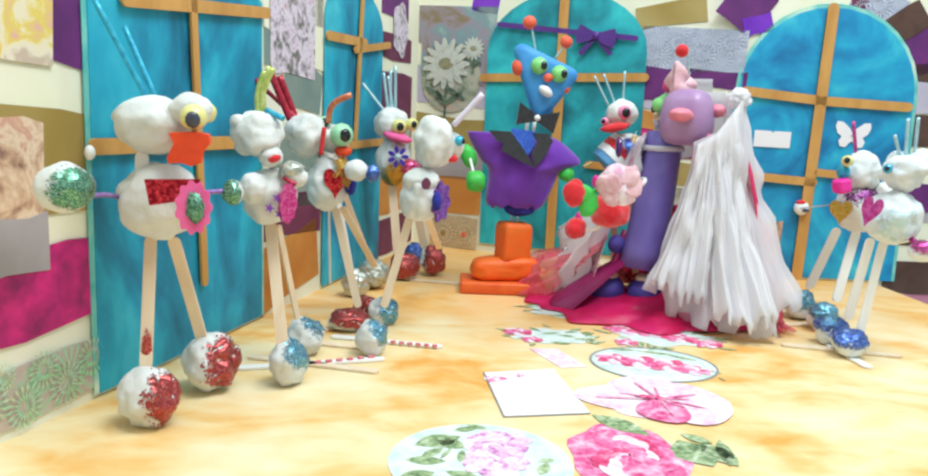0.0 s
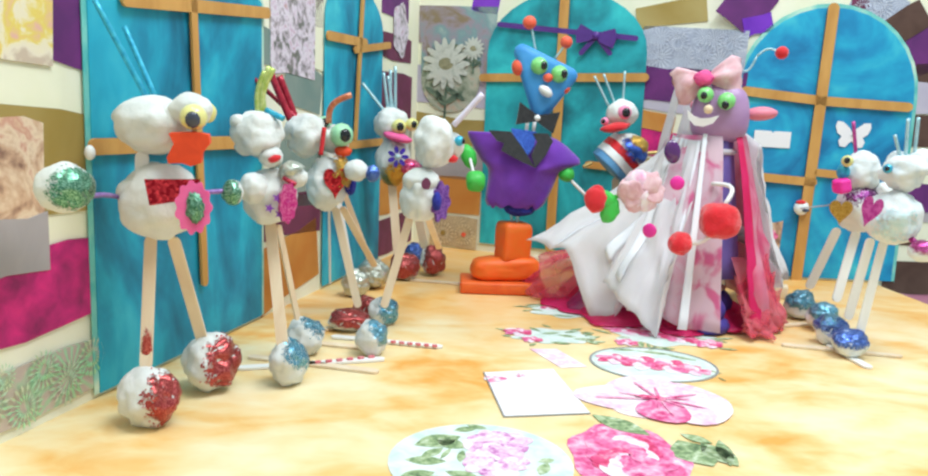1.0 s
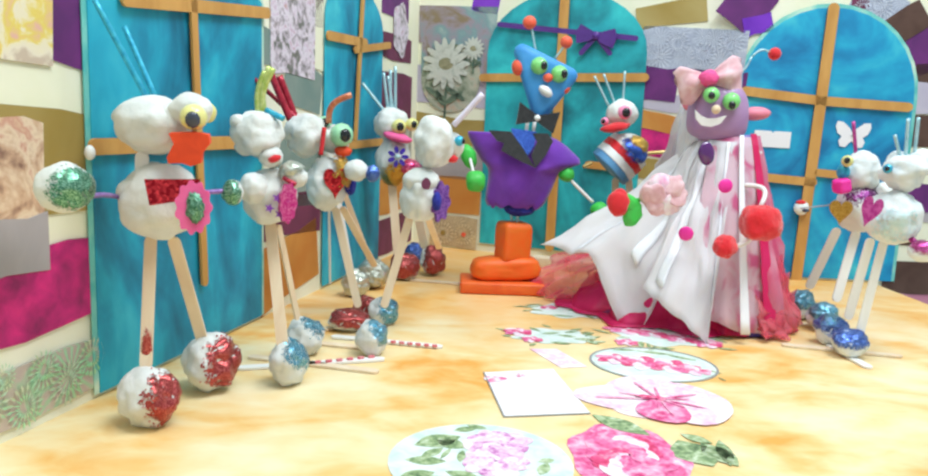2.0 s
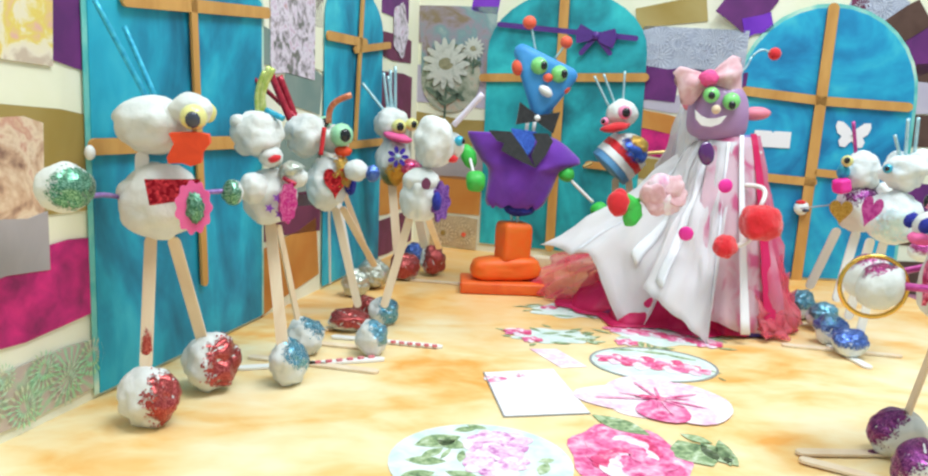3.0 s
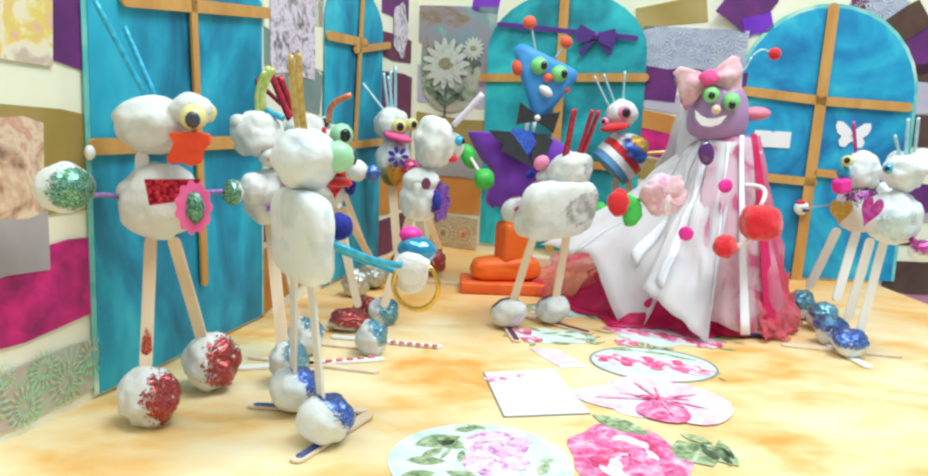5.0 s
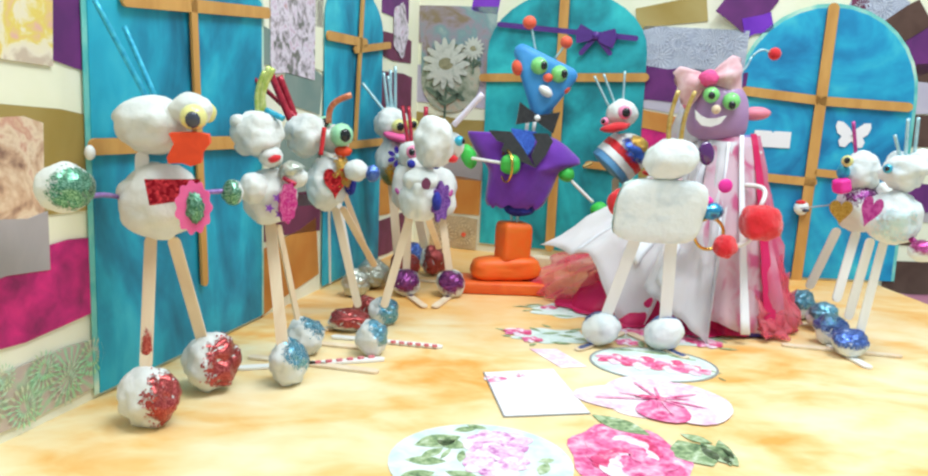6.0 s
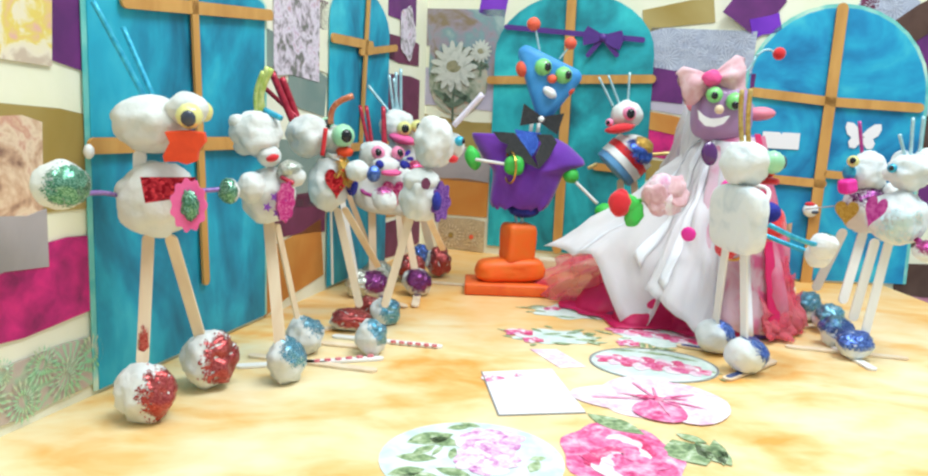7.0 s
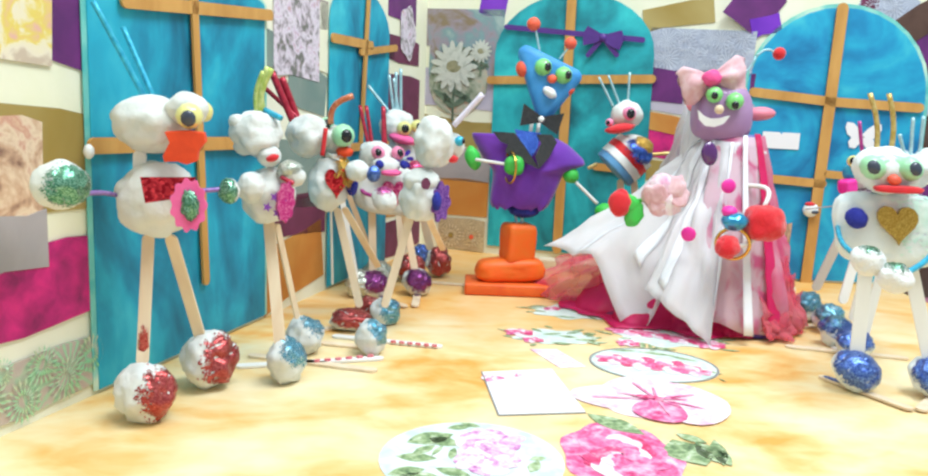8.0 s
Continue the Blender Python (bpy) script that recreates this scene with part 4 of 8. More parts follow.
leaf(c, 0.066, 0.010, 0.040, 0.022, -69, 0.0008)
leaf(c, 0.058, 0.036, 0.025, 0.012, -41, 0.0008)
leaf(c, 0.071, 0.013, 0.045, 0.012, -99, 0.0008)
c = cutout("hibiscus_cutout", 0.163, 0.573, 0.114, 0.120, PETAL_PALE, "pale pink five-petalled flower paper cut-out", shape=oval(0.082, 0.086, 40, wobble=0.05, lobes=5))
lying(c, "petal", -0.028, 0.007, 0.071, 0.060, PETAL_PALE, 172, 0.0009, 0.07, 3, 0.0)
lying(c, "vein", -0.008, 0.008, 0.032, 0.0026, PETAL_PINK, 159, 0.0021, 0.25, 2, 0.5)
lying(c, "vein", -0.018, 0.002, 0.050, 0.0026, PETAL_PINK, 180, 0.0021, 0.25, 2, 0.7)
lying(c, "petal", 0.002, 0.032, 0.060, 0.072, PETAL_PALE, 100, 0.0011, 0.07, 3, 1.0)
lying(c, "vein", 0.008, 0.016, 0.027, 0.0026, PETAL_PINK, 87, 0.0022, 0.25, 2, 1.4)
lying(c, "vein", 0.000, 0.022, 0.042, 0.0026, PETAL_PINK, 108, 0.0022, 0.25, 2, 1.7)
lying(c, "petal", 0.035, 0.009, 0.058, 0.072, PETAL_PALE, 14, 0.0013, 0.07, 3, 2.0)
lying(c, "vein", 0.020, 0.003, 0.026, 0.0026, PETAL_PINK, 1, 0.0023, 0.25, 2, 2.5)
lying(c, "vein", 0.026, 0.010, 0.040, 0.0026, PETAL_PINK, 22, 0.0023, 0.25, 2, 2.7)
lying(c, "petal", 0.031, -0.016, 0.060, 0.067, PETAL_PALE, -38, 0.0015, 0.07, 3, 3.0)
lying(c, "vein", 0.015, -0.008, 0.027, 0.0026, PETAL_PINK, -51, 0.0024, 0.25, 2, 3.5)
lying(c, "vein", 0.025, -0.008, 0.042, 0.0026, PETAL_PINK, -30, 0.0024, 0.25, 2, 3.7)
lying(c, "petal", 0.003, -0.023, 0.051, 0.043, PETAL_PINK, -98, 0.0017, 0.07, 3, 4.0)
lying(c, "vein", 0.003, -0.008, 0.023, 0.0026, PETAL_PINK, -111, 0.0025, 0.25, 2, 4.5)
lying(c, "vein", 0.007, -0.016, 0.036, 0.0026, PETAL_PINK, -90, 0.0025, 0.25, 2, 4.7)
lying(c, "stamen", -0.002, 0.005, 0.023, 0.007, PETAL_HOT, 168, 0.0028)
lying(c, "flower_centre", 0.007, 0.002, 0.008, 0.012, PETAL_HOT, 20, 0.0027)
c = cutout("white_card", 0.063, 0.588, 0, 0, CARD, "white card with a pink flower in its corner", "card", shape=[(-0.040, -0.045), (0.026, -0.062), (0.042, 0.047), (-0.028, 0.060)])
bloom(c, -0.031, 0.028, 0.011, (PETAL_PINK, PETAL_PALE), 6, 2, seed=8)
bloom(c, -0.007, 0.039, 0.006, (PETAL_PALE, PETAL_PINK), 5, 2, seed=9)
stick(c, "border_line", (0.042, -0.047, 0.0009), (-0.028, -0.060, 0.0009), 0.0012, INK, thick=0.0003, face=(0, 0, 1))
stick(c, "border_line", (-0.028, -0.060, 0.0009), (-0.040, 0.045, 0.0009), 0.0012, INK, thick=0.0003, face=(0, 0, 1))
c = cutout("rose_oval", 0.190, 0.676, 0.123, 0.106, PRINT_PALE, "oval paper cut-out with pink roses and a grey rim", turn=-8)
outline_line(c, 0.123, 0.106, INK)
bloom(c, -0.037, 0.005, 0.020, (PETAL_PINK, PETAL_HOT, PETAL_PALE), 7, 3, seed=20)
bloom(c, -0.012, 0.000, 0.023, (PETAL_PINK, PETAL_HOT, PETAL_PALE), 7, 3, seed=40)
bloom(c, 0.015, -0.005, 0.025, (PETAL_PINK, PETAL_HOT, PETAL_PALE), 7, 3, seed=62)
bloom(c, 0.037, -0.013, 0.018, (PETAL_PINK, PETAL_HOT, PETAL_PALE), 7, 3, seed=80)
leaf(c, 0.006, 0.037, 0.037, 0.007, -8)
leaf(c, 0.031, 0.027, 0.031, 0.006, -25)
leaf(c, -0.025, 0.040, 0.025, 0.006, 5)
leaf(c, 0.056, -0.011, 0.015, 0.004, -30)
leaf(c, 0.059, -0.032, 0.012, 0.002, -60)
c = cutout("pink_petal_cutout", 0.099, 0.683, 0, 0, PETAL_PALE, "small pale pink paper scrap", shape=[(-0.026, -0.029), (0.002, -0.032), (0.024, 0.023), (-0.002, 0.029)])
c = cutout("rose_garland_cutout", 0.102, 0.763, 0.110, 0.089, PRINT_PALE, "paper cut-out of a rose with green foliage", shape=oval(0.088, 0.055, 40, wobble=0.14, lobes=7))
leaf(c, 0.040, -0.021, 0.019, 0.006, 318)
leaf(c, -0.024, -0.036, 0.012, 0.004, 223)
leaf(c, 0.041, 0.005, 0.012, 0.004, 29)
leaf(c, 0.041, -0.010, 0.013, 0.004, 343)
leaf(c, -0.016, 0.023, 0.017, 0.006, 129)
leaf(c, 0.040, 0.017, 0.011, 0.004, 13)
leaf(c, -0.001, 0.039, 0.014, 0.004, 130)
leaf(c, 0.024, 0.017, 0.019, 0.006, 30)
leaf(c, -0.030, -0.012, 0.020, 0.005, 201)
leaf(c, 0.031, 0.028, 0.018, 0.005, 28)
leaf(c, 0.034, -0.014, 0.020, 0.004, 342)
leaf(c, 0.047, -0.018, 0.019, 0.006, 368)
leaf(c, -0.034, 0.013, 0.021, 0.003, 138)
leaf(c, -0.051, 0.017, 0.020, 0.004, 154)
leaf(c, 0.047, 0.000, 0.014, 0.005, 18)
leaf(c, -0.049, -0.007, 0.012, 0.005, 165)
bloom(c, -0.036, 0.009, 0.018, (PETAL_HOT, PETAL_PINK, PETAL_PALE), 7, 3, seed=20)
bloom(c, -0.024, -0.018, 0.013, (PETAL_HOT, PETAL_PINK, PETAL_PALE), 7, 3, seed=21)
leaf(c, 0.000, 0.009, 0.022, 0.007, 20)
leaf(c, 0.017, 0.000, 0.022, 0.008, -20)
leaf(c, 0.033, -0.009, 0.022, 0.007, 10)
leaf(c, 0.006, -0.027, 0.022, 0.007, -10)
leaf(c, 0.042, 0.013, 0.017, 0.006, 30)
c = cutout("pink_rose_garland_cutout", 0.228, 0.775, 0.137, 0.115, PRINT_PALE, "paper cut-out of pink roses in a row", shape=oval(0.109, 0.071, 40, wobble=0.14, lobes=7))
leaf(c, -0.047, -0.009, 0.014, 0.006, 179)
leaf(c, 0.041, -0.005, 0.019, 0.005, 321)
leaf(c, -0.067, 0.013, 0.027, 0.005, 135)
leaf(c, 0.066, -0.000, 0.025, 0.006, 370)
leaf(c, 0.058, -0.008, 0.021, 0.004, 312)
leaf(c, 0.001, 0.045, 0.018, 0.006, 61)
leaf(c, -0.027, -0.041, 0.026, 0.004, 265)
leaf(c, 0.040, -0.014, 0.018, 0.005, 359)
leaf(c, 0.041, 0.018, 0.018, 0.007, 40)
leaf(c, 0.047, -0.022, 0.016, 0.006, 349)
leaf(c, -0.034, -0.035, 0.025, 0.007, 258)
leaf(c, -0.021, 0.028, 0.023, 0.004, 143)
leaf(c, -0.004, 0.043, 0.022, 0.007, 75)
leaf(c, -0.025, -0.047, 0.021, 0.006, 234)
leaf(c, 0.049, -0.017, 0.026, 0.007, 375)
leaf(c, -0.021, 0.051, 0.023, 0.007, 105)
bloom(c, -0.038, 0.023, 0.024, (PETAL_HOT, PETAL_PINK, PETAL_PALE), 7, 3, seed=30)
bloom(c, -0.011, 0.011, 0.020, (PETAL_HOT, PETAL_PINK, PETAL_PALE), 7, 3, seed=31)
bloom(c, 0.016, -0.006, 0.022, (PETAL_HOT, PETAL_PINK, PETAL_PALE), 7, 3, seed=32)
bloom(c, 0.041, -0.023, 0.019, (PETAL_HOT, PETAL_PINK, PETAL_PALE), 7, 3, seed=33)
bloom(c, -0.048, -0.029, 0.014, (PETAL_HOT, PETAL_PINK, PETAL_PALE), 7, 3, seed=34)
leaf(c, 0.048, 0.023, 0.027, 0.007, -15)
leaf(c, 0.057, -0.040, 0.021, 0.005, -10)
leaf(c, -0.014, -0.046, 0.027, 0.007, 0)
c = cutout("foliage_cutout", 0.138, 0.879, 0.120, 0.113, PRINT_PALE, "small paper cut-out of roses and leaves", shape=oval(0.096, 0.070, 40, wobble=0.14, lobes=7))
leaf(c, -0.055, 0.013, 0.012, 0.004, 151)
leaf(c, 0.030, 0.029, 0.022, 0.005, 9)
leaf(c, -0.053, -0.008, 0.013, 0.004, 207)
leaf(c, 0.021, -0.027, 0.021, 0.005, 297)
leaf(c, 0.038, -0.008, 0.018, 0.006, 319)
leaf(c, -0.030, 0.018, 0.022, 0.006, 148)
leaf(c, 0.006, 0.035, 0.014, 0.005, 78)
leaf(c, -0.058, 0.013, 0.023, 0.004, 181)
leaf(c, -0.039, -0.004, 0.014, 0.006, 146)
leaf(c, 0.043, 0.024, 0.013, 0.006, 50)
leaf(c, -0.045, 0.012, 0.020, 0.006, 202)
leaf(c, 0.038, -0.016, 0.018, 0.005, 325)
leaf(c, 0.033, 0.014, 0.014, 0.005, 42)
leaf(c, 0.042, 0.030, 0.014, 0.004, 59)
leaf(c, -0.041, -0.004, 0.015, 0.006, 170)
leaf(c, 0.020, 0.034, 0.015, 0.004, 64)
bloom(c, -0.024, 0.011, 0.012, (PETAL_HOT, PETAL_PINK, PETAL_PALE), 7, 3, seed=40)
bloom(c, -0.006, 0.023, 0.008, (PETAL_HOT, PETAL_PINK, PETAL_PALE), 7, 3, seed=41)
leaf(c, 0.012, 0.000, 0.030, 0.008, -10)
leaf(c, 0.036, -0.017, 0.036, 0.008, -8)
leaf(c, -0.042, 0.023, 0.024, 0.006, 20)
leaf(c, -0.012, -0.028, 0.030, 0.007, -12)


# ---- the row of craft puppets along the left wall ----
duck_puppet = thing("duck_puppet", -0.2184, 0.5300, 0.0, "white clay duck puppet with orange beak, sequin patch and stick legs", "puppet", "guest puppets")
blob(duck_puppet, "head", (-0.0143, 0.0000, 0.2145), (0.0290, 0.0249, 0.0207), CLAY, "", lump=0.14, seed=2.0, rot=(0, 8, 0))
blob(duck_puppet, "brow", (0.0169, -0.0100, 0.2267), (0.0150, 0.0136, 0.0123), CLAY, "", lump=0.09, seed=3.0)
blob(duck_puppet, "cheek", (0.0026, -0.0060, 0.2169), (0.0132, 0.0141, 0.0150), CLAY, "", lump=0.09, seed=4.0)
eye(duck_puppet, (0.0223, -0.0200, 0.2219), (0.25, -1, -0.25), 0.0097, YELLOW_EYE, DARK_EYE, "pale yellow eye", 0.55)
blob(duck_puppet, "eyelid", (0.0250, 0.0040, 0.2256), (0.0057, 0.0066, 0.0075), YELLOW_EYE, "", lump=0.05, seed=1.0)
plate(duck_puppet, "beak", [(-0.012, 0.010), (-0.009, 0.003), (-0.014, -0.007), (-0.013, -0.011), (-0.004, -0.0105), (0.002, -0.0125), (0.009, -0.010), (0.010, -0.003), (0.0155, 0.004), (0.0145, 0.010), (0.004, 0.0115)], (0.0195, -0.0260, 0.2000), (0.15, -1, -0.1), 0.0080, ORANGE_FELT, "orange felt beak")
stick(duck_puppet, "neck", (-0.0225, 0.0000, 0.1957), (-0.0230, 0.0000, 0.1761), 0.0097, STICK_PALE, "", face=(0, -1, 0))
blob(duck_puppet, "body", (-0.0112, 0.0000, 0.1589), (0.0290, 0.0229, 0.0290), CLAY, "", lump=0.15, seed=5.0)
plate(duck_puppet, "sequin_patch", [(-0.012, -0.013), (0.012, -0.004), (0.017, 0.012), (-0.019, 0.004)], (0.0128, -0.0385, 0.1713), (0.25, -1, 0.25), 0.0020, RED_SEQUIN, "red sequin fabric patch", up=(0.2, 0, 1))
plate(duck_puppet, "foam_flower", oval(0.0235, 0.0360, 60, wobble=0.08, lobes=11), (0.0275, -0.0385, 0.1600), (0.25, -1, 0.05), 0.0045, PINK_FOAM, "scalloped pink foam flower")
blob(duck_puppet, "flower_centre", (0.0290, -0.0395, 0.1600), (0.0062, 0.0032, 0.0105), GLIT_GREEN, "green glitter flower centre", lump=0.25, seed=1.0, freq=3)
tube(duck_puppet, "arm", (-0.0387, 0.0000, 0.1605), (-0.0330, -0.0700, 0.1677), 0.0018, PURPLE_STRAW, "", sag=(0, 0, 0.002))
tube(duck_puppet, "arm", (0.0226, 0.0000, 0.1669), (0.0371, 0.0100, 0.1678), 0.0018, PURPLE_STRAW, "")
blob(duck_puppet, "paw", (-0.0409, -0.0780, 0.1746), (0.0180, 0.0172, 0.0163), CLAY, "", lump=0.09, seed=6.0)
coating(duck_puppet, "paw_glitter", (-0.0409, -0.0780, 0.1746), (0.0180, 0.0172, 0.0163), GLIT_GREEN, (0.8, -0.6, 0.1), 0.58, "green glitter", lump=0.09, seed=6.0, ragged=0.35)
blob(duck_puppet, "paw", (0.0401, 0.0120, 0.1664), (0.0079, 0.0088, 0.0097), CLAY, "", lump=0.09, seed=7.0)
coating(duck_puppet, "paw_glitter", (0.0401, 0.0120, 0.1664), (0.0079, 0.0088, 0.0097), GLIT_GREEN, (-0.3, -1, 0), 0.10, "", lump=0.09, seed=7.0, ragged=0.35)
stick(duck_puppet, "leg", (-0.0175, 0.0000, 0.1329), (-0.0116, -0.0300, 0.0387), 0.0088, STICK, "", face=(0, -1, 0))
stick(duck_puppet, "leg", (-0.0012, 0.0000, 0.1326), (0.0096, 0.0350, 0.0375), 0.0092, STICK, "", face=(0, -1, 0))
coating(duck_puppet, "leg_glitter", (-0.0122, -0.0262, 0.0540), (0.0042, 0.0016, 0.0170), GLIT_RED, (0.3, -1, -0.5), 0.25, "red glitter", lump=0.05, seed=8.5, ragged=0.7)
blob(duck_puppet, "foot", (-0.0073, -0.0355, 0.0206), (0.0219, 0.0216, 0.0214), CLAY, lump=0.17, seed=8.0, freq=1.7)
coating(duck_puppet, "foot_glitter", (-0.0073, -0.0355, 0.0206), (0.0219, 0.0216, 0.0214), GLIT_RED, (0.95, -0.3, 0.1), 0.52, "red glitter", lump=0.17, seed=8.0, freq=1.7)
blob(duck_puppet, "foot", (0.0140, 0.0374, 0.0234), (0.0221, 0.0232, 0.0244), CLAY, lump=0.17, seed=9.0, freq=1.7)
coating(duck_puppet, "foot_glitter", (0.0140, 0.0374, 0.0234), (0.0221, 0.0232, 0.0244), GLIT_RED, (0.9, -0.4, 0.1), 0.55, "red glitter", lump=0.17, seed=9.0, freq=1.7)
tube(duck_puppet, "antenna", (-0.0186, 0.0000, 0.2353), (-0.0489, -0.0100, 0.3003), 0.0022, CYAN_STRAW, "")
tube(duck_puppet, "antenna", (-0.0160, 0.0100, 0.2357), (-0.0394, 0.0150, 0.2856), 0.0022, CYAN_STRAW, "")
pig_puppet = thing("snout_puppet", -0.1455, 0.6200, 0.0, "white clay puppet with lime antennae and pink flower on stick legs", "puppet", "guest puppets")
blob(pig_puppet, "head", (-0.0335, 0.0000, 0.2083), (0.0225, 0.0219, 0.0214), CLAY, "", lump=0.21, seed=11.0)
blob(pig_puppet, "ear", (-0.0476, -0.0100, 0.2192), (0.0071, 0.0066, 0.0061), CLAY, "", lump=0.09, seed=12.0)
blob(pig_puppet, "snout", (-0.0200, -0.0100, 0.1907), (0.0102, 0.0097, 0.0092), CLAY, "", lump=0.09, seed=13.0)
blob(pig_puppet, "mouth", (-0.0142, -0.0220, 0.1900), (0.0056, 0.0043, 0.0031), RED_FELT, "", lump=0.08, seed=1.0, rot=(0, -20, 0))
blob(pig_puppet, "body", (-0.0234, 0.0000, 0.1570), (0.0235, 0.0240, 0.0245), CLAY, "", lump=0.18, seed=14.0)
blob(pig_puppet, "chest", (-0.0319, -0.0180, 0.1644), (0.0133, 0.0133, 0.0133), CLAY, "", lump=0.09, seed=15.0)
blob(pig_puppet, "paw", (-0.0000, -0.0100, 0.1740), (0.0112, 0.0102, 0.0092), CLAY, "", lump=0.09, seed=16.0)
coating(pig_puppet, "paw_glitter", (-0.0016, -0.0120, 0.1790), (0.0112, 0.0102, 0.0092), GLIT_SILVER, (-0.2, -0.6, 0.8), 0.30, "silver glitter", lump=0.09, seed=16.0, ragged=0.35)
plate(pig_puppet, "foam_flower", oval(0.0150, 0.0330, 44, wobble=0.08, lobes=9), (-0.0015, -0.0262, 0.1540), (0.75, -1, 0.1), 0.0040, MAGENTA_FLOWER, "magenta glitter foam flower", up=(0.15, 0, 1))
plate(pig_puppet, "sequin_star", oval(0.0061, 0.0061, 10, wobble=0.4, lobes=5), (-0.0111, -0.0265, 0.1576), (0, -1, 0), 0.0010, PURPLE_FOAM, "")
plate(pig_puppet, "sequin_star", oval(0.0061, 0.0061, 10, wobble=0.4, lobes=5), (-0.0175, -0.0265, 0.1490), (0, -1, 0), 0.0010, PURPLE_FOAM, "")
plate(pig_puppet, "sequin_star", oval(0.0061, 0.0061, 10, wobble=0.4, lobes=5), (-0.0091, -0.0265, 0.1443), (0, -1, 0), 0.0010, PURPLE_FOAM, "")
plate(pig_puppet, "sequin_star", oval(0.0061, 0.0061, 10, wobble=0.4, lobes=5), (-0.0053, -0.0265, 0.1553), (0, -1, 0), 0.0010, PURPLE_FOAM, "")
tube(pig_puppet, "arm", (-0.0078, -0.0200, 0.1744), (0.0031, -0.0200, 0.1689), 0.0020, DARKRED_STRAW, "")
stick(pig_puppet, "leg", (-0.0233, 0.0000, 0.1354), (-0.0028, -0.0400, 0.0326), 0.0097, STICK, "", face=(0, -1, 0))
stick(pig_puppet, "leg", (-0.0162, 0.0000, 0.1315), (-0.0068, 0.0400, 0.0367), 0.0061, STICK, "", face=(1, -0.6, 0))
blob(pig_puppet, "foot", (0.0009, -0.0340, 0.0195), (0.0160, 0.0181, 0.0203), CLAY, lump=0.17, seed=17.0, freq=1.7)
coating(pig_puppet, "foot_glitter", (0.0009, -0.0340, 0.0195), (0.0160, 0.0181, 0.0203), GLIT_BLUE, (0.7, -0.2, 0.7), 0.60, "teal glitter", lump=0.17, seed=17.0, freq=1.7)
blob(pig_puppet, "foot", (-0.0014, 0.0498, 0.0179), (0.0181, 0.0184, 0.0187), CLAY, lump=0.17, seed=18.0, freq=1.7)
coating(pig_puppet, "foot_glitter", (-0.0014, 0.0498, 0.0179), (0.0181, 0.0184, 0.0187), GLIT_BLUE, (0.6, -0.2, 0.8), 0.75, "", lump=0.17, seed=18.0, freq=1.7)
tube(pig_puppet, "antenna", (-0.0334, 0.0000, 0.2282), (-0.0274, 0.0000, 0.2618), 0.0026, LIME_STRAW, "", sag=(-0.003, 0, 0))
tube(pig_puppet, "antenna", (-0.0284, 0.0000, 0.2284), (-0.0240, 0.0000, 0.2659), 0.0026, LIME_STRAW, "", sag=(-0.003, 0, 0))
tube(pig_puppet, "antenna", (-0.0304, 0.0000, 0.2283), (-0.0205, 0.0000, 0.2645), 0.0026, LIME_STRAW, "", sag=(-0.003, 0, 0))
tube(pig_puppet, "antenna", (-0.0264, 0.0000, 0.2294), (-0.0102, -0.0100, 0.2231), 0.0026, CYAN_STRAW, "")
stick(pig_puppet, "name_stick", (-0.0523, -0.0014, 0.0015), (0.0756, 0.0401, 0.0015), 0.0100, STICK_PALE, "craft stick lettered in red", thick=0.0020, face=(0, 0, 1))
stick(pig_puppet, "base_stick", (-0.0510, 0.0332, 0.0015), (0.0738, 0.0021, 0.0015), 0.0100, STICK, "", thick=0.0020, face=(0, 0, 1))
stick(pig_puppet, "letter_bar", (0.0138, 0.0168, 0.0034), (0.0193, 0.0191, 0.0034), 0.0040, PINK_INK, "", thick=0.0020, face=(0, 0, 1))
stick(pig_puppet, "letter_bar", (0.0228, 0.0209, 0.0034), (0.0284, 0.0233, 0.0034), 0.0040, PINK_INK, "", thick=0.0020, face=(0, 0, 1))
stick(pig_puppet, "letter_bar", (0.0320, 0.0251, 0.0034), (0.0377, 0.0275, 0.0034), 0.0040, PINK_INK, "", thick=0.0020, face=(0, 0, 1))
stick(pig_puppet, "letter_bar", (0.0412, 0.0293, 0.0034), (0.0470, 0.0317, 0.0034), 0.0040, PINK_INK, "", thick=0.0020, face=(0, 0, 1))
stick(pig_puppet, "letter_bar", (0.0506, 0.0336, 0.0034), (0.0564, 0.0360, 0.0034), 0.0040, PINK_INK, "", thick=0.0020, face=(0, 0, 1))
stick(pig_puppet, "letter_bar", (0.0601, 0.0379, 0.0034), (0.0660, 0.0404, 0.0034), 0.0040, PINK_INK, "", thick=0.0020, face=(0, 0, 1))
c_puppet = thing("long_nosed_puppet", -0.1233, 0.7800, 0.0, "white clay puppet with red antennae, green eye and red heart", "puppet", "guest puppets")
blob(c_puppet, "head", (-0.0453, 0.0000, 0.2059), (0.0241, 0.0241, 0.0241), CLAY, "", lump=0.21, seed=21.0)
blob(c_puppet, "cheek", (-0.0174, 0.0100, 0.2024), (0.0165, 0.0159, 0.0153), CLAY, "", lump=0.09, seed=22.0)
eye(c_puppet, (-0.0066, -0.0120, 0.2077), (0.6, -1, 0), 0.0127, MINT_EYE, BLACK, "mint green eye", 0.50)
eye(c_puppet, (-0.0284, 0.0100, 0.2178), (0.3, -1, 0.3), 0.0089, MINT_EYE, BLACK, "", 0.50)
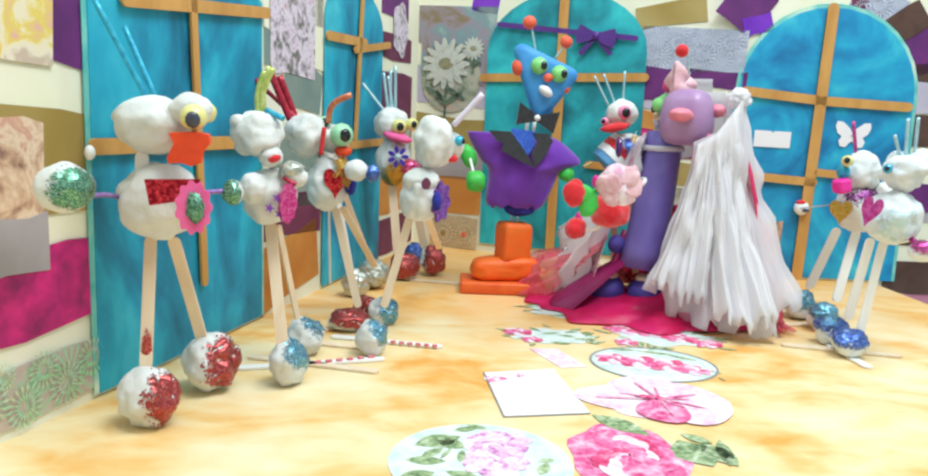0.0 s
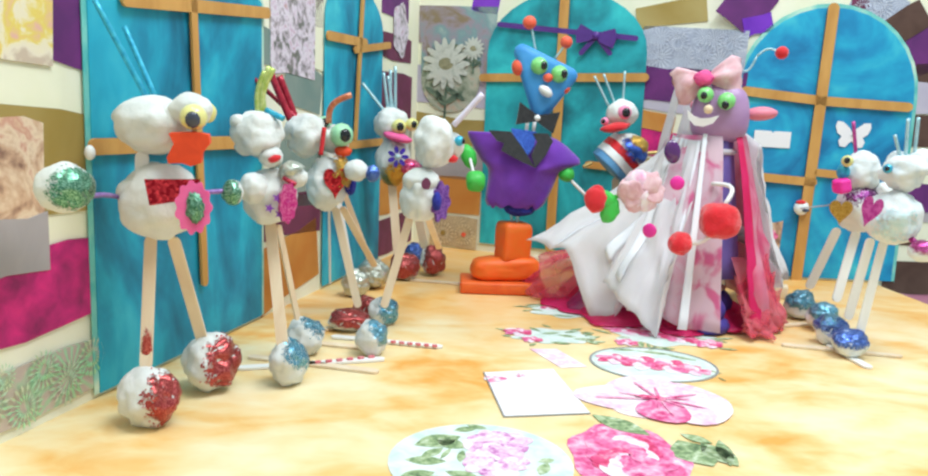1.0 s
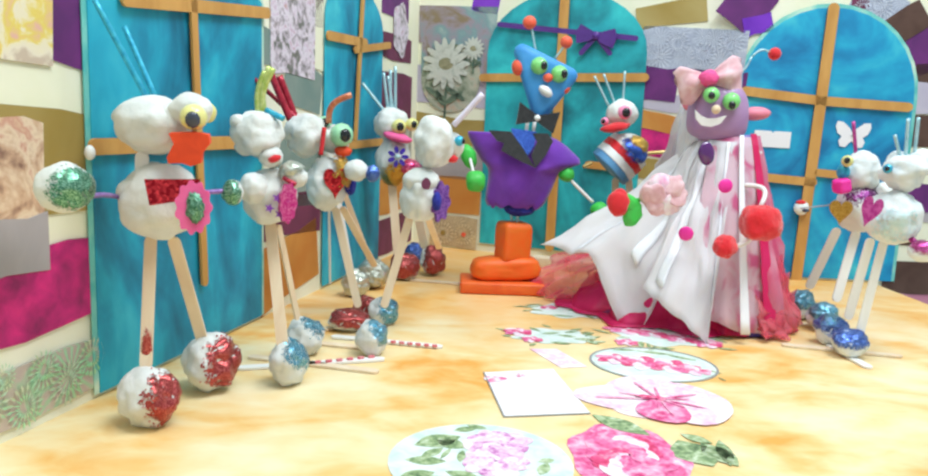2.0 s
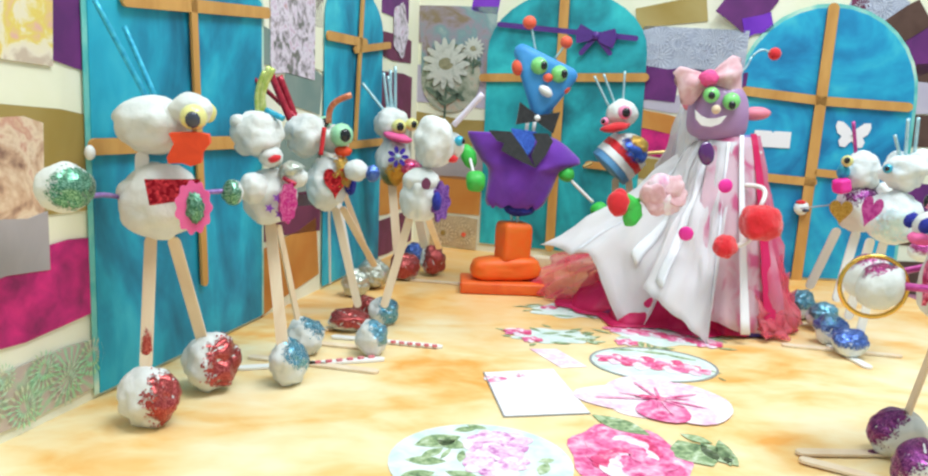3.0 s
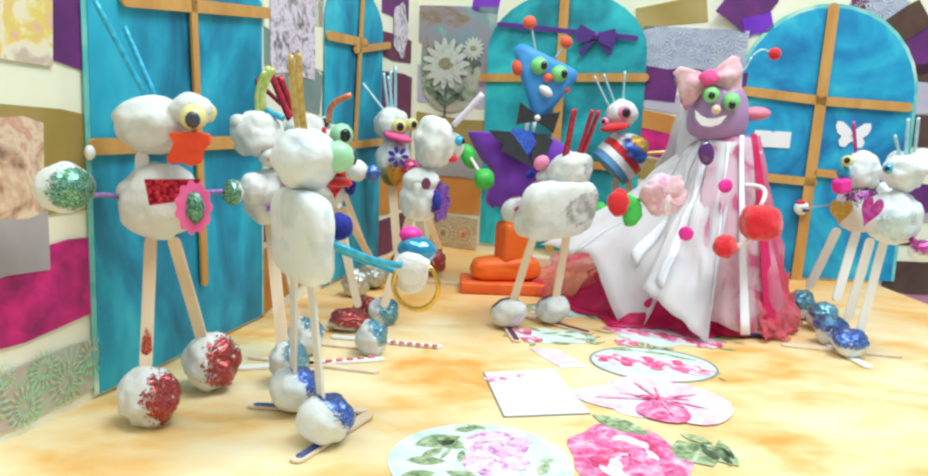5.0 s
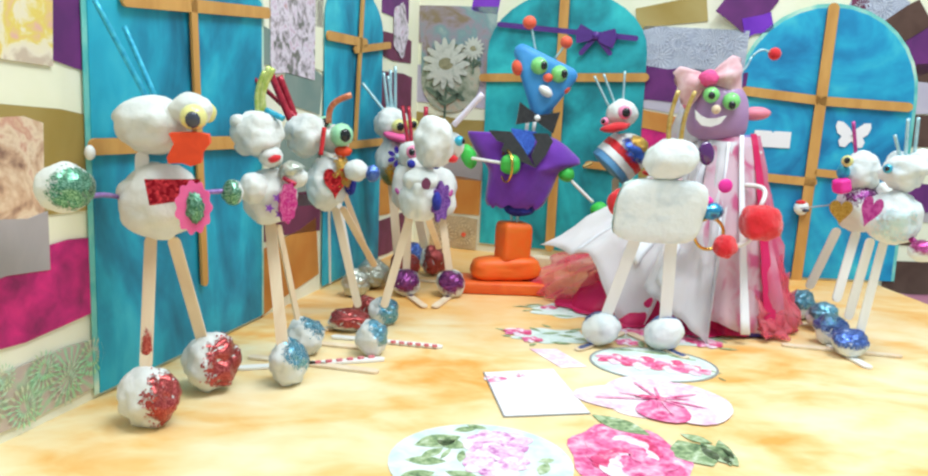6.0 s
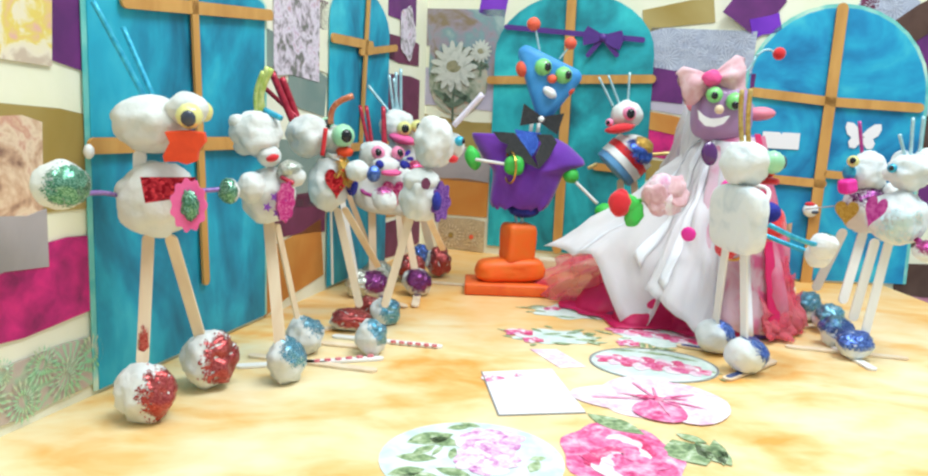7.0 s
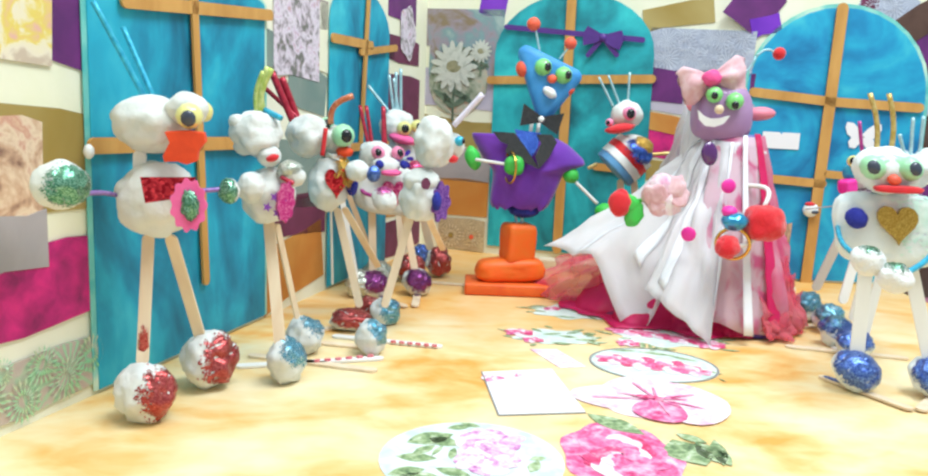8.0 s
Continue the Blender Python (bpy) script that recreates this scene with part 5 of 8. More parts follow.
tube(c_puppet, "whisker", (-0.0232, -0.0200, 0.2150), (-0.0266, -0.0200, 0.1863), 0.0025, RED_FELT, "")
blob(c_puppet, "mouth", (-0.0048, -0.0100, 0.1910), (0.0089, 0.0073, 0.0057), ORANGE_FELT, "", lump=0.08, seed=1.0)
blob(c_puppet, "body", (-0.0228, 0.0000, 0.1552), (0.0216, 0.0261, 0.0305), CLAY, "", lump=0.18, seed=23.0)
plate(c_puppet, "heart_patch", heart(0.0254, 0.0330), (-0.0102, -0.0240, 0.1601), (0.5, -1, 0), 0.0030, RED_SEQUIN, "red sequin heart")
coating(c_puppet, "gold_sequins", (-0.0179, -0.0030, 0.1620), (0.0216, 0.0261, 0.0305), GLIT_GOLD, (0.9, -0.3, 0.4), 0.75, "", lump=0.09, seed=24.0, ragged=0.35)
blob(c_puppet, "paw", (0.0105, -0.0200, 0.1717), (0.0127, 0.0121, 0.0114), CLAY, "", lump=0.09, seed=25.0)
blob(c_puppet, "paw", (0.0279, -0.0200, 0.1693), (0.0076, 0.0083, 0.0089), CLAY, "", lump=0.09, seed=26.0)
coating(c_puppet, "paw_glitter", (0.0279, -0.0200, 0.1693), (0.0076, 0.0083, 0.0089), GLIT_ROYAL, (0, -1, 0.2), 0.10, "", lump=0.09, seed=26.0, ragged=0.35)
blob(c_puppet, "blue_tuft", (0.0019, 0.0000, 0.1549), (0.0064, 0.0089, 0.0114), BLUE_POM, "", lump=0.08, seed=1.0)
stick(c_puppet, "leg", (-0.0142, 0.0000, 0.1300), (0.0157, -0.0200, 0.0248), 0.0083, STICK, "", face=(0, -1, 0))
stick(c_puppet, "leg", (-0.0080, 0.0100, 0.1291), (0.0206, 0.1000, 0.0472), 0.0076, STICK, "", face=(0, -1, 0))
stick(c_puppet, "leg", (-0.0205, 0.0000, 0.1298), (-0.0214, 0.0200, 0.0407), 0.0038, STICK_PALE, "", face=(1, 0, 0))
blob(c_puppet, "foot", (0.0061, -0.0220, 0.0119), (0.0235, 0.0179, 0.0124), CLAY, lump=0.17, seed=27.0, freq=1.7)
coating(c_puppet, "foot_glitter", (0.0061, -0.0220, 0.0119), (0.0235, 0.0179, 0.0124), GLIT_RED, (0.2, -0.5, 0.8), 0.15, "red glitter", lump=0.17, seed=27.0, freq=1.7)
blob(c_puppet, "foot", (0.0179, 0.0290, 0.0126), (0.0145, 0.0138, 0.0132), CLAY, lump=0.17, seed=28.0, freq=1.7)
coating(c_puppet, "foot_glitter", (0.0179, 0.0290, 0.0126), (0.0145, 0.0138, 0.0132), GLIT_RED, (0.2, -0.5, 0.8), 0.00, "", lump=0.17, seed=28.0, freq=1.7)
tube(c_puppet, "antenna", (-0.0504, 0.0000, 0.2182), (-0.1015, 0.0000, 0.2628), 0.0025, DARKRED_STRAW, "")
tube(c_puppet, "antenna", (-0.0606, -0.0050, 0.2190), (-0.0824, -0.0100, 0.2714), 0.0038, DARKRED_STRAW, "")
tube(c_puppet, "antenna", (-0.0565, 0.0050, 0.2192), (-0.0743, 0.0000, 0.2663), 0.0038, DARKRED_STRAW, "")
tube(c_puppet, "antenna", (-0.0217, 0.0000, 0.2193), (0.0016, 0.0000, 0.2498), 0.0032, RUST_STRAW, "", sag=(-0.008, 0, 0.004))
stick(c_puppet, "base_stick", (-0.0353, -0.0369, 0.0015), (0.0221, 0.0065, 0.0015), 0.0100, STICK, "", thick=0.0020, face=(0, 0, 1))
f_puppet = thing("silver_footed_puppet", -0.1227, 0.9200, 0.0, "small white clay puppet with silver glitter feet on stick legs", "puppet", "guest puppets")
blob(f_puppet, "body", (-0.0449, 0.0200, 0.1778), (0.0134, 0.0164, 0.0194), CLAY, "", lump=0.17, seed=31.0)
blob(f_puppet, "head", (-0.0543, 0.0200, 0.2073), (0.0134, 0.0134, 0.0134), CLAY, "", lump=0.09, seed=32.0)
stick(f_puppet, "leg", (-0.0400, 0.0000, 0.1618), (-0.0098, -0.0200, 0.0271), 0.0067, STICK_PALE, "", face=(0, -1, 0))
stick(f_puppet, "leg", (-0.0370, 0.0000, 0.1620), (0.0059, 0.0300, 0.0411), 0.0067, STICK, "", face=(0, -1, 0))
blob(f_puppet, "foot", (-0.0090, -0.0018, 0.0171), (0.0178, 0.0178, 0.0178), CLAY, lump=0.17, seed=33.0, freq=1.7)
coating(f_puppet, "foot_glitter", (-0.0090, -0.0018, 0.0171), (0.0178, 0.0178, 0.0178), GLIT_SILVER, (0.2, -0.8, 0.5), -0.20, "silver glitter", lump=0.17, seed=33.0, freq=1.7)
blob(f_puppet, "foot", (0.0084, 0.0471, 0.0203), (0.0203, 0.0207, 0.0211), CLAY, lump=0.17, seed=34.0, freq=1.7)
coating(f_puppet, "foot_glitter", (0.0084, 0.0471, 0.0203), (0.0203, 0.0207, 0.0211), GLIT_SILVER, (0.2, -0.8, 0.5), -0.20, "silver glitter", lump=0.17, seed=34.0, freq=1.7)
e_puppet = thing("straw_horned_puppet", -0.0821, 0.7400, 0.0, "white clay puppet with one lilac straw and purple flower", "puppet", "guest puppets")
blob(e_puppet, "head", (0.0498, 0.0000, 0.2049), (0.0205, 0.0239, 0.0272), CLAY, "", lump=0.17, seed=41.0)
blob(e_puppet, "muzzle", (0.0696, 0.0100, 0.2024), (0.0109, 0.0121, 0.0133), CLAY, "", lump=0.09, seed=42.0)
eye(e_puppet, (0.0755, 0.0000, 0.2071), (1, -0.6, 0), 0.0054, CYAN_STRAW, BLACK, "", 0.50)
blob(e_puppet, "mouth", (0.0690, 0.0000, 0.1889), (0.0060, 0.0051, 0.0042), RED_FELT, "", lump=0.08, seed=1.0)
blob(e_puppet, "body", (0.0389, 0.0000, 0.1485), (0.0218, 0.0248, 0.0278), CLAY, "", lump=0.17, seed=43.0)
blob(e_puppet, "tummy", (0.0387, -0.0060, 0.1659), (0.0193, 0.0163, 0.0133), CLAY, "", lump=0.09, seed=45.0)
plate(e_puppet, "brush_mark", oval(0.0097, 0.0121, 12, wobble=0.3), (0.0443, -0.0275, 0.1649), (0, -1, 0.1), 0.0010, PLUM, "")
plate(e_puppet, "foam_flower", oval(0.0200, 0.0380, 44, wobble=0.14, lobes=7), (0.0600, -0.0140, 0.1460), (0.70, -1, 0.1), 0.0040, PLUM_FLOWER, "plum glitter foam flower", up=(0.15, 0, 1))
blob(e_puppet, "flower_centre", (0.0552, -0.0200, 0.1469), (0.0048, 0.0073, 0.0097), BLUE_POM, "", lump=0.08, seed=1.0)
stick(e_puppet, "leg", (0.0296, 0.0000, 0.1347), (0.0038, -0.0100, 0.0333), 0.0085, STICK, "", face=(0, -1, 0))
stick(e_puppet, "leg", (0.0453, 0.0100, 0.1279), (0.0561, 0.2000, 0.0620), 0.0073, STICK, "", face=(0, -1, 0))
blob(e_puppet, "foot", (-0.0021, -0.0650, 0.0175), (0.0155, 0.0169, 0.0183), CLAY, lump=0.17, seed=46.0, freq=1.7)
coating(e_puppet, "foot_glitter", (-0.0021, -0.0650, 0.0175), (0.0155, 0.0169, 0.0183), GLIT_BLUE, (0.7, -0.2, 0.6), 0.55, "teal glitter", lump=0.17, seed=46.0, freq=1.7)
blob(e_puppet, "foot", (-0.0011, 0.0477, 0.0154), (0.0167, 0.0164, 0.0160), CLAY_COOL, lump=0.17, seed=47.0, freq=1.7)
coating(e_puppet, "foot_glitter", (-0.0011, 0.0477, 0.0154), (0.0167, 0.0164, 0.0160), GLIT_BLUE, (0.8, -0.4, 0.3), 0.30, "", lump=0.17, seed=47.0, freq=1.7)
tube(e_puppet, "antenna", (0.0689, 0.0000, 0.2222), (0.0974, 0.0000, 0.2551), 0.0030, LILAC_STRAW, "")
stick(e_puppet, "name_stick", (-0.0492, -0.0114, 0.0015), (0.0665, -0.0352, 0.0015), 0.0100, STICK_PALE, "craft stick lettered in red", thick=0.0020, face=(0, 0, 1))
stick(e_puppet, "base_stick", (-0.0568, -0.0377, 0.0015), (0.0037, -0.0506, 0.0015), 0.0100, STICK, "", thick=0.0020, face=(0, 0, 1))
stick(e_puppet, "letter_bar", (0.0135, -0.0294, 0.0034), (0.0190, -0.0308, 0.0034), 0.0040, PINK_INK, "", thick=0.0020, face=(0, 0, 1))
stick(e_puppet, "letter_bar", (0.0221, -0.0311, 0.0034), (0.0275, -0.0325, 0.0034), 0.0040, PINK_INK, "", thick=0.0020, face=(0, 0, 1))
stick(e_puppet, "letter_bar", (0.0305, -0.0329, 0.0034), (0.0360, -0.0343, 0.0034), 0.0040, PINK_INK, "", thick=0.0020, face=(0, 0, 1))
stick(e_puppet, "letter_bar", (0.0390, -0.0346, 0.0034), (0.0444, -0.0360, 0.0034), 0.0040, PINK_INK, "", thick=0.0020, face=(0, 0, 1))
stick(e_puppet, "letter_bar", (0.0474, -0.0363, 0.0034), (0.0528, -0.0377, 0.0034), 0.0040, PINK_INK, "", thick=0.0020, face=(0, 0, 1))
stick(e_puppet, "letter_bar", (0.0558, -0.0380, 0.0034), (0.0612, -0.0394, 0.0034), 0.0040, PINK_INK, "", thick=0.0020, face=(0, 0, 1))
d_puppet = thing("yellow_eyed_puppet", -0.0585, 1.0600, 0.0, "white clay puppet with pale blue antennae, yellow eyes and blue flower", "puppet", "guest puppets")
blob(d_puppet, "head", (-0.0430, 0.0000, 0.2189), (0.0256, 0.0248, 0.0239), CLAY, "", lump=0.14, seed=51.0)
eye(d_puppet, (-0.0314, -0.0200, 0.2161), (0.3, -1, 0), 0.0111, YELLOW_EYE, BLACK, "", 0.50)
eye(d_puppet, (-0.0135, -0.0150, 0.2201), (0.5, -1, 0), 0.0094, YELLOW_EYE, BLACK, "", 0.50)
blob(d_puppet, "beak", (-0.0326, -0.0200, 0.2013), (0.0205, 0.0137, 0.0068), PINK_FOAM, "pink beak", lump=0.08, seed=1.0, rot=(0, 12, 0))
blob(d_puppet, "body", (-0.0401, 0.0000, 0.1685), (0.0256, 0.0290, 0.0325), CLAY, "", lump=0.14, seed=52.0)
for i in range(7):
    q = 2 * math.pi * i / 7
    plate(d_puppet, "flower_petal", oval(0.0105, 0.0062, 14, cx=0.0098), (-0.0307, -0.0325 - 0.0003 * i, 0.1748), (0.1, -1, 0.05), 0.0016, INDIGO_FOIL, up=(-math.sin(q), 0, math.cos(q)))
blob(d_puppet, "flower_centre", (-0.0307, -0.0350, 0.1748), (0.0036, 0.0030, 0.0036), PALE_STRAW, "", lump=0.08, seed=1.0)
blob(d_puppet, "scarf", (-0.0170, -0.0120, 0.1599), (0.0188, 0.0154, 0.0120), PINK_SEQUIN, "", lump=0.08, seed=1.0)
coating(d_puppet, "gold_sequins", (-0.0399, 0.0000, 0.1643), (0.0256, 0.0290, 0.0325), GLIT_GOLD, (0.4, -0.6, -0.6), 0.60, "", lump=0.09, seed=52.0, ragged=0.35)
stick(d_puppet, "leg", (-0.0411, 0.0000, 0.1430), (-0.0281, -0.0200, 0.0300), 0.0120, STICK, "", face=(0, -1, 0))
stick(d_puppet, "leg", (-0.0156, 0.0000, 0.1440), (0.0089, 0.0300, 0.0360), 0.0120, STICK, "", face=(0, -1, 0))
blob(d_puppet, "foot", (-0.0170, -0.0290, 0.0192), (0.0216, 0.0208, 0.0200), CLAY, lump=0.17, seed=53.0, freq=1.7)
coating(d_puppet, "foot_glitter", (-0.0170, -0.0290, 0.0192), (0.0216, 0.0208, 0.0200), GLIT_RED, (0, -0.8, 0.6), 0.10, "red and blue glitter", lump=0.17, seed=53.0, freq=1.7)
blob(d_puppet, "foot", (0.0224, 0.0086, 0.0223), (0.0189, 0.0211, 0.0232), CLAY, lump=0.17, seed=54.0, freq=1.7)
coating(d_puppet, "foot_glitter", (0.0224, 0.0086, 0.0223), (0.0189, 0.0211, 0.0232), GLIT_RED, (0.4, -0.8, 0.3), 0.20, "", lump=0.17, seed=54.0, freq=1.7)
blob(d_puppet, "foot", (-0.0097, 0.0890, 0.0177), (0.0148, 0.0166, 0.0185), CLAY, lump=0.17, seed=55.0, freq=1.7)
coating(d_puppet, "foot_glitter", (-0.0097, 0.0890, 0.0177), (0.0148, 0.0166, 0.0185), GLIT_ROYAL, (-0.3, -0.8, 0.4), 0.10, "", lump=0.17, seed=55.0, freq=1.7)
tube(d_puppet, "antenna", (-0.0536, 0.0000, 0.2368), (-0.0862, 0.0000, 0.2751), 0.0022, PALE_STRAW, "")
tube(d_puppet, "antenna", (-0.0485, 0.0000, 0.2370), (-0.0565, 0.0000, 0.2911), 0.0022, PALE_STRAW, "")
tube(d_puppet, "antenna", (-0.0418, 0.0000, 0.2372), (-0.0497, 0.0000, 0.2864), 0.0022, PALE_STRAW, "")
tube(d_puppet, "antenna", (-0.0384, 0.0000, 0.2374), (-0.0401, 0.0000, 0.2999), 0.0022, PALE_STRAW, "")
tube(d_puppet, "antenna", (-0.0452, 0.0000, 0.2371), (-0.0466, 0.0000, 0.2948), 0.0022, PALE_STRAW, "")
stick(d_puppet, "base_stick", (-0.0111, -0.0343, 0.0015), (0.0730, -0.0517, 0.0015), 0.0100, STICK, "", thick=0.0020, face=(0, 0, 1))


# ---- the bird puppet with striped body ----
bird_puppet = thing("bird_puppet", 0.2369, 1.0000, 0.0, "white bird puppet with red beak and red, white and blue body", "puppet", "guest puppets")
blob(bird_puppet, "head", (-0.0244, 0.0000, 0.2457), (0.0210, 0.0202, 0.0194), CLAY, "", lump=0.11, seed=61.0)
eye(bird_puppet, (-0.0241, -0.0160, 0.2471), (0.1, -1, 0), 0.0097, PINK_EYE, BLACK, "", 0.60)
eye(bird_puppet, (-0.0481, -0.0100, 0.2345), (-0.7, -1, 0), 0.0057, PINK_EYE, BLACK, "", 0.50)
blob(bird_puppet, "beak", (-0.0349, -0.0180, 0.2273), (0.0194, 0.0129, 0.0065), RED_FELT, "red beak", lump=0.15, seed=1.0, rot=(0, -12, 0))

tube(bird_puppet, "body_stripe", (-0.0372, 0.0000, 0.1711), (-0.0297, 0.0000, 0.1787), 0.0308, STRIPE_BLUE)
tube(bird_puppet, "body_stripe", (-0.0304, 0.0000, 0.1780), (-0.0230, 0.0000, 0.1856), 0.0318, WHITE_GLOSS)
tube(bird_puppet, "body_stripe", (-0.0230, 0.0000, 0.1856), (-0.0156, 0.0000, 0.1932), 0.0317, STRIPE_RED)
tube(bird_puppet, "body_stripe", (-0.0163, 0.0000, 0.1925), (-0.0089, 0.0000, 0.2001), 0.0307, WHITE_GLOSS)
coating(bird_puppet, "sequins", (-0.0179, -0.0160, 0.1942), (0.0275, 0.0242, 0.0210), GLIT_SAPPHIRE, (0.7, -0.6, 0.4), 0.50, "blue sequins", lump=0.09, seed=62.0, ragged=0.35)
coating(bird_puppet, "gold_sequins", (-0.0126, -0.0180, 0.2023), (0.0226, 0.0194, 0.0161), GLIT_GOLD, (0.9, -0.4, 0.3), 0.40, "", lump=0.09, seed=63.0, ragged=0.35)
blob(bird_puppet, "collar", (-0.0139, 0.0000, 0.2121), (0.0178, 0.0129, 0.0081), CLAY, "", lump=0.09, seed=64.0)
tube(bird_puppet, "arm", (0.0036, 0.0000, 0.1928), (0.0438, 0.0000, 0.1975), 0.0024, GOLD_STRAW, "")
tube(bird_puppet, "arm", (-0.0601, 0.0000, 0.1782), (-0.0719, 0.0000, 0.1721), 0.0024, GOLD_STRAW, "")
stick(bird_puppet, "leg", (-0.0264, 0.0000, 0.1594), (-0.0194, 0.0000, 0.0125), 0.0089, STICK, "", face=(0, -1, 0))
stick(bird_puppet, "leg", (-0.0085, 0.0000, 0.1601), (0.0180, 0.0200, 0.0096), 0.0089, STICK, "", face=(0, -1, 0))
blob(bird_puppet, "foot", (-0.0178, 0.0170, 0.0158), (0.0181, 0.0172, 0.0164), CLAY, lump=0.17, seed=65.0, freq=1.7)
coating(bird_puppet, "foot_glitter", (-0.0178, 0.0170, 0.0158), (0.0181, 0.0172, 0.0164), GLIT_RED, (0, -1, 0.5), 0.30, "", lump=0.17, seed=65.0, freq=1.7)
blob(bird_puppet, "foot", (0.0211, 0.0313, 0.0160), (0.0183, 0.0175, 0.0166), CLAY, lump=0.17, seed=66.0, freq=1.7)
coating(bird_puppet, "foot_glitter", (0.0211, 0.0313, 0.0160), (0.0183, 0.0175, 0.0166), GLIT_RED, (0, -1, 0.5), 0.30, "", lump=0.17, seed=66.0, freq=1.7)
tube(bird_puppet, "antenna", (-0.0428, 0.0000, 0.2560), (-0.0645, 0.0000, 0.2942), 0.0015, PALE_STRAW, "")
tube(bird_puppet, "antenna", (-0.0332, 0.0000, 0.2564), (-0.0520, 0.0000, 0.2971), 0.0015, PALE_STRAW, "")
tube(bird_puppet, "antenna", (-0.0236, 0.0000, 0.2568), (-0.0237, 0.0000, 0.3021), 0.0015, PALE_STRAW, "")
bouquet = blob(bird_puppet, "bouquet", (0, 0, 0), (0.022, 0.012, 0.021), BOW_NET, "bouquet of pink paper petals with green leaves", lump=0.15, seed=3.0)
blob(bouquet, "petal", (0.0150, -0.0107, 0.0000), (0.0130, 0.004, 0.0120), BOW_NET, lump=0.25, seed=0, rot=(-24, 32, 0))
blob(bouquet, "petal", (0.0085, -0.0112, 0.0095), (0.0130, 0.004, 0.0120), BOW_NET, lump=0.25, seed=1, rot=(-21, -49, 0))
blob(bouquet, "petal", (-0.0046, -0.0102, 0.0095), (0.0130, 0.004, 0.0120), PETAL_PALE, lump=0.25, seed=2, rot=(-5, 10, 0))
blob(bouquet, "petal", (-0.0110, -0.0128, -0.0001), (0.0130, 0.004, 0.0120), BOW_NET, lump=0.25, seed=3, rot=(21, 37, 0))
blob(bouquet, "petal", (-0.0044, -0.0102, -0.0096), (0.0130, 0.004, 0.0120), BOW_NET, lump=0.25, seed=4, rot=(3, 8, 0))
blob(bouquet, "petal", (0.0087, -0.0111, -0.0094), (0.0130, 0.004, 0.0120), PETAL_PALE, lump=0.25, seed=5, rot=(19, -38, 0))
blob(bouquet, "leaf", (-0.036, -0.006, -0.010), (0.016, 0.005, 0.009), GREEN_CLAY, lump=0.15, rot=(0, 35, 0))
blob(bouquet, "leaf", (-0.030, -0.006, -0.022), (0.010, 0.005, 0.014), GREEN_CLAY, lump=0.15, rot=(0, 20, 0))
blob(bouquet, "bud", (-0.046, -0.008, -0.010), (0.012, 0.008, 0.015), RED_FELT, lump=0.12)
tube(bouquet, "stem", (0, 0.004, 0), (-0.050, 0.02, -0.02), 0.0025, GREEN_CLAY)


# ---- two puppets in front of the bright blue window ----
heart_puppet = thing("gold_heart_puppet", 0.4264, 0.8500, 0.0, "white puppet with magenta beak, gold heart and blue glitter feet", "puppet", "guest puppets")
blob(heart_puppet, "head", (0.0395, 0.0000, 0.1872), (0.0221, 0.0228, 0.0235), CLAY_COOL, "", lump=0.17, seed=71.0)
eye(heart_puppet, (0.0116, -0.0200, 0.1995), (-0.6, -1, 0.2), 0.0069, YELLOW_EYE, BLACK, "", 0.50)
blob(heart_puppet, "cheek_tuft", (0.0135, -0.0100, 0.1868), (0.0069, 0.0083, 0.0097), CYAN_STRAW, "", lump=0.08, seed=1.0)
blob(heart_puppet, "beak", (0.0092, -0.0180, 0.1708), (0.0085, 0.0080, 0.0085), HOT_DOT, "magenta block beak", lump=0.10, seed=1.0, square=5.0, rot=(0, -12, 20))
coating(heart_puppet, "chest_glitter", (0.0412, 0.0000, 0.1440), (0.0276, 0.0276, 0.0276), GLIT_PURPLE, (-0.2, -0.6, 0.85), 0.86, "purple glitter specks", lump=0.14, seed=72.0, ragged=0.5)
blob(heart_puppet, "body", (0.0412, 0.0000, 0.1440), (0.0276, 0.0276, 0.0276), CLAY_COOL, "", lump=0.14, seed=72.0)
plate(heart_puppet, "gold_heart", heart(0.0248, 0.0290), (0.0076, -0.0260, 0.1429), (-0.3, -1, 0), 0.0030, GLIT_GOLD, "gold glitter heart")
tube(heart_puppet, "antenna", (0.0307, 0.0000, 0.2089), (0.0236, 0.0000, 0.2448), 0.0021, MAGENTA_STRAW, "")
tube(heart_puppet, "arm", (0.0524, 0.0000, 0.1682), (0.0727, 0.0000, 0.1746), 0.0021, MAGENTA_STRAW, "")
blob(heart_puppet, "paw", (0.0640, -0.0120, 0.1669), (0.0110, 0.0107, 0.0104), CLAY_COOL, "", lump=0.09, seed=73.0)
tube(heart_puppet, "arm", (0.0161, 0.0000, 0.1479), (-0.0276, 0.0000, 0.1413), 0.0008, GREY_PAPER, "")
stick(heart_puppet, "leg", (0.0200, 0.0000, 0.1199), (0.0026, 0.0200, 0.0409), 0.0110, STICK_PALE, "", face=(0, -1, 0))
stick(heart_puppet, "leg", (0.0428, 0.0000, 0.1186), (0.0169, -0.0200, 0.0347), 0.0110, STICK_PALE, "", face=(0, -1, 0))
blob(heart_puppet, "foot", (0.0001, 0.0315, 0.0178), (0.0186, 0.0186, 0.0186), CLAY_COOL, lump=0.17, seed=74.0, freq=1.7)
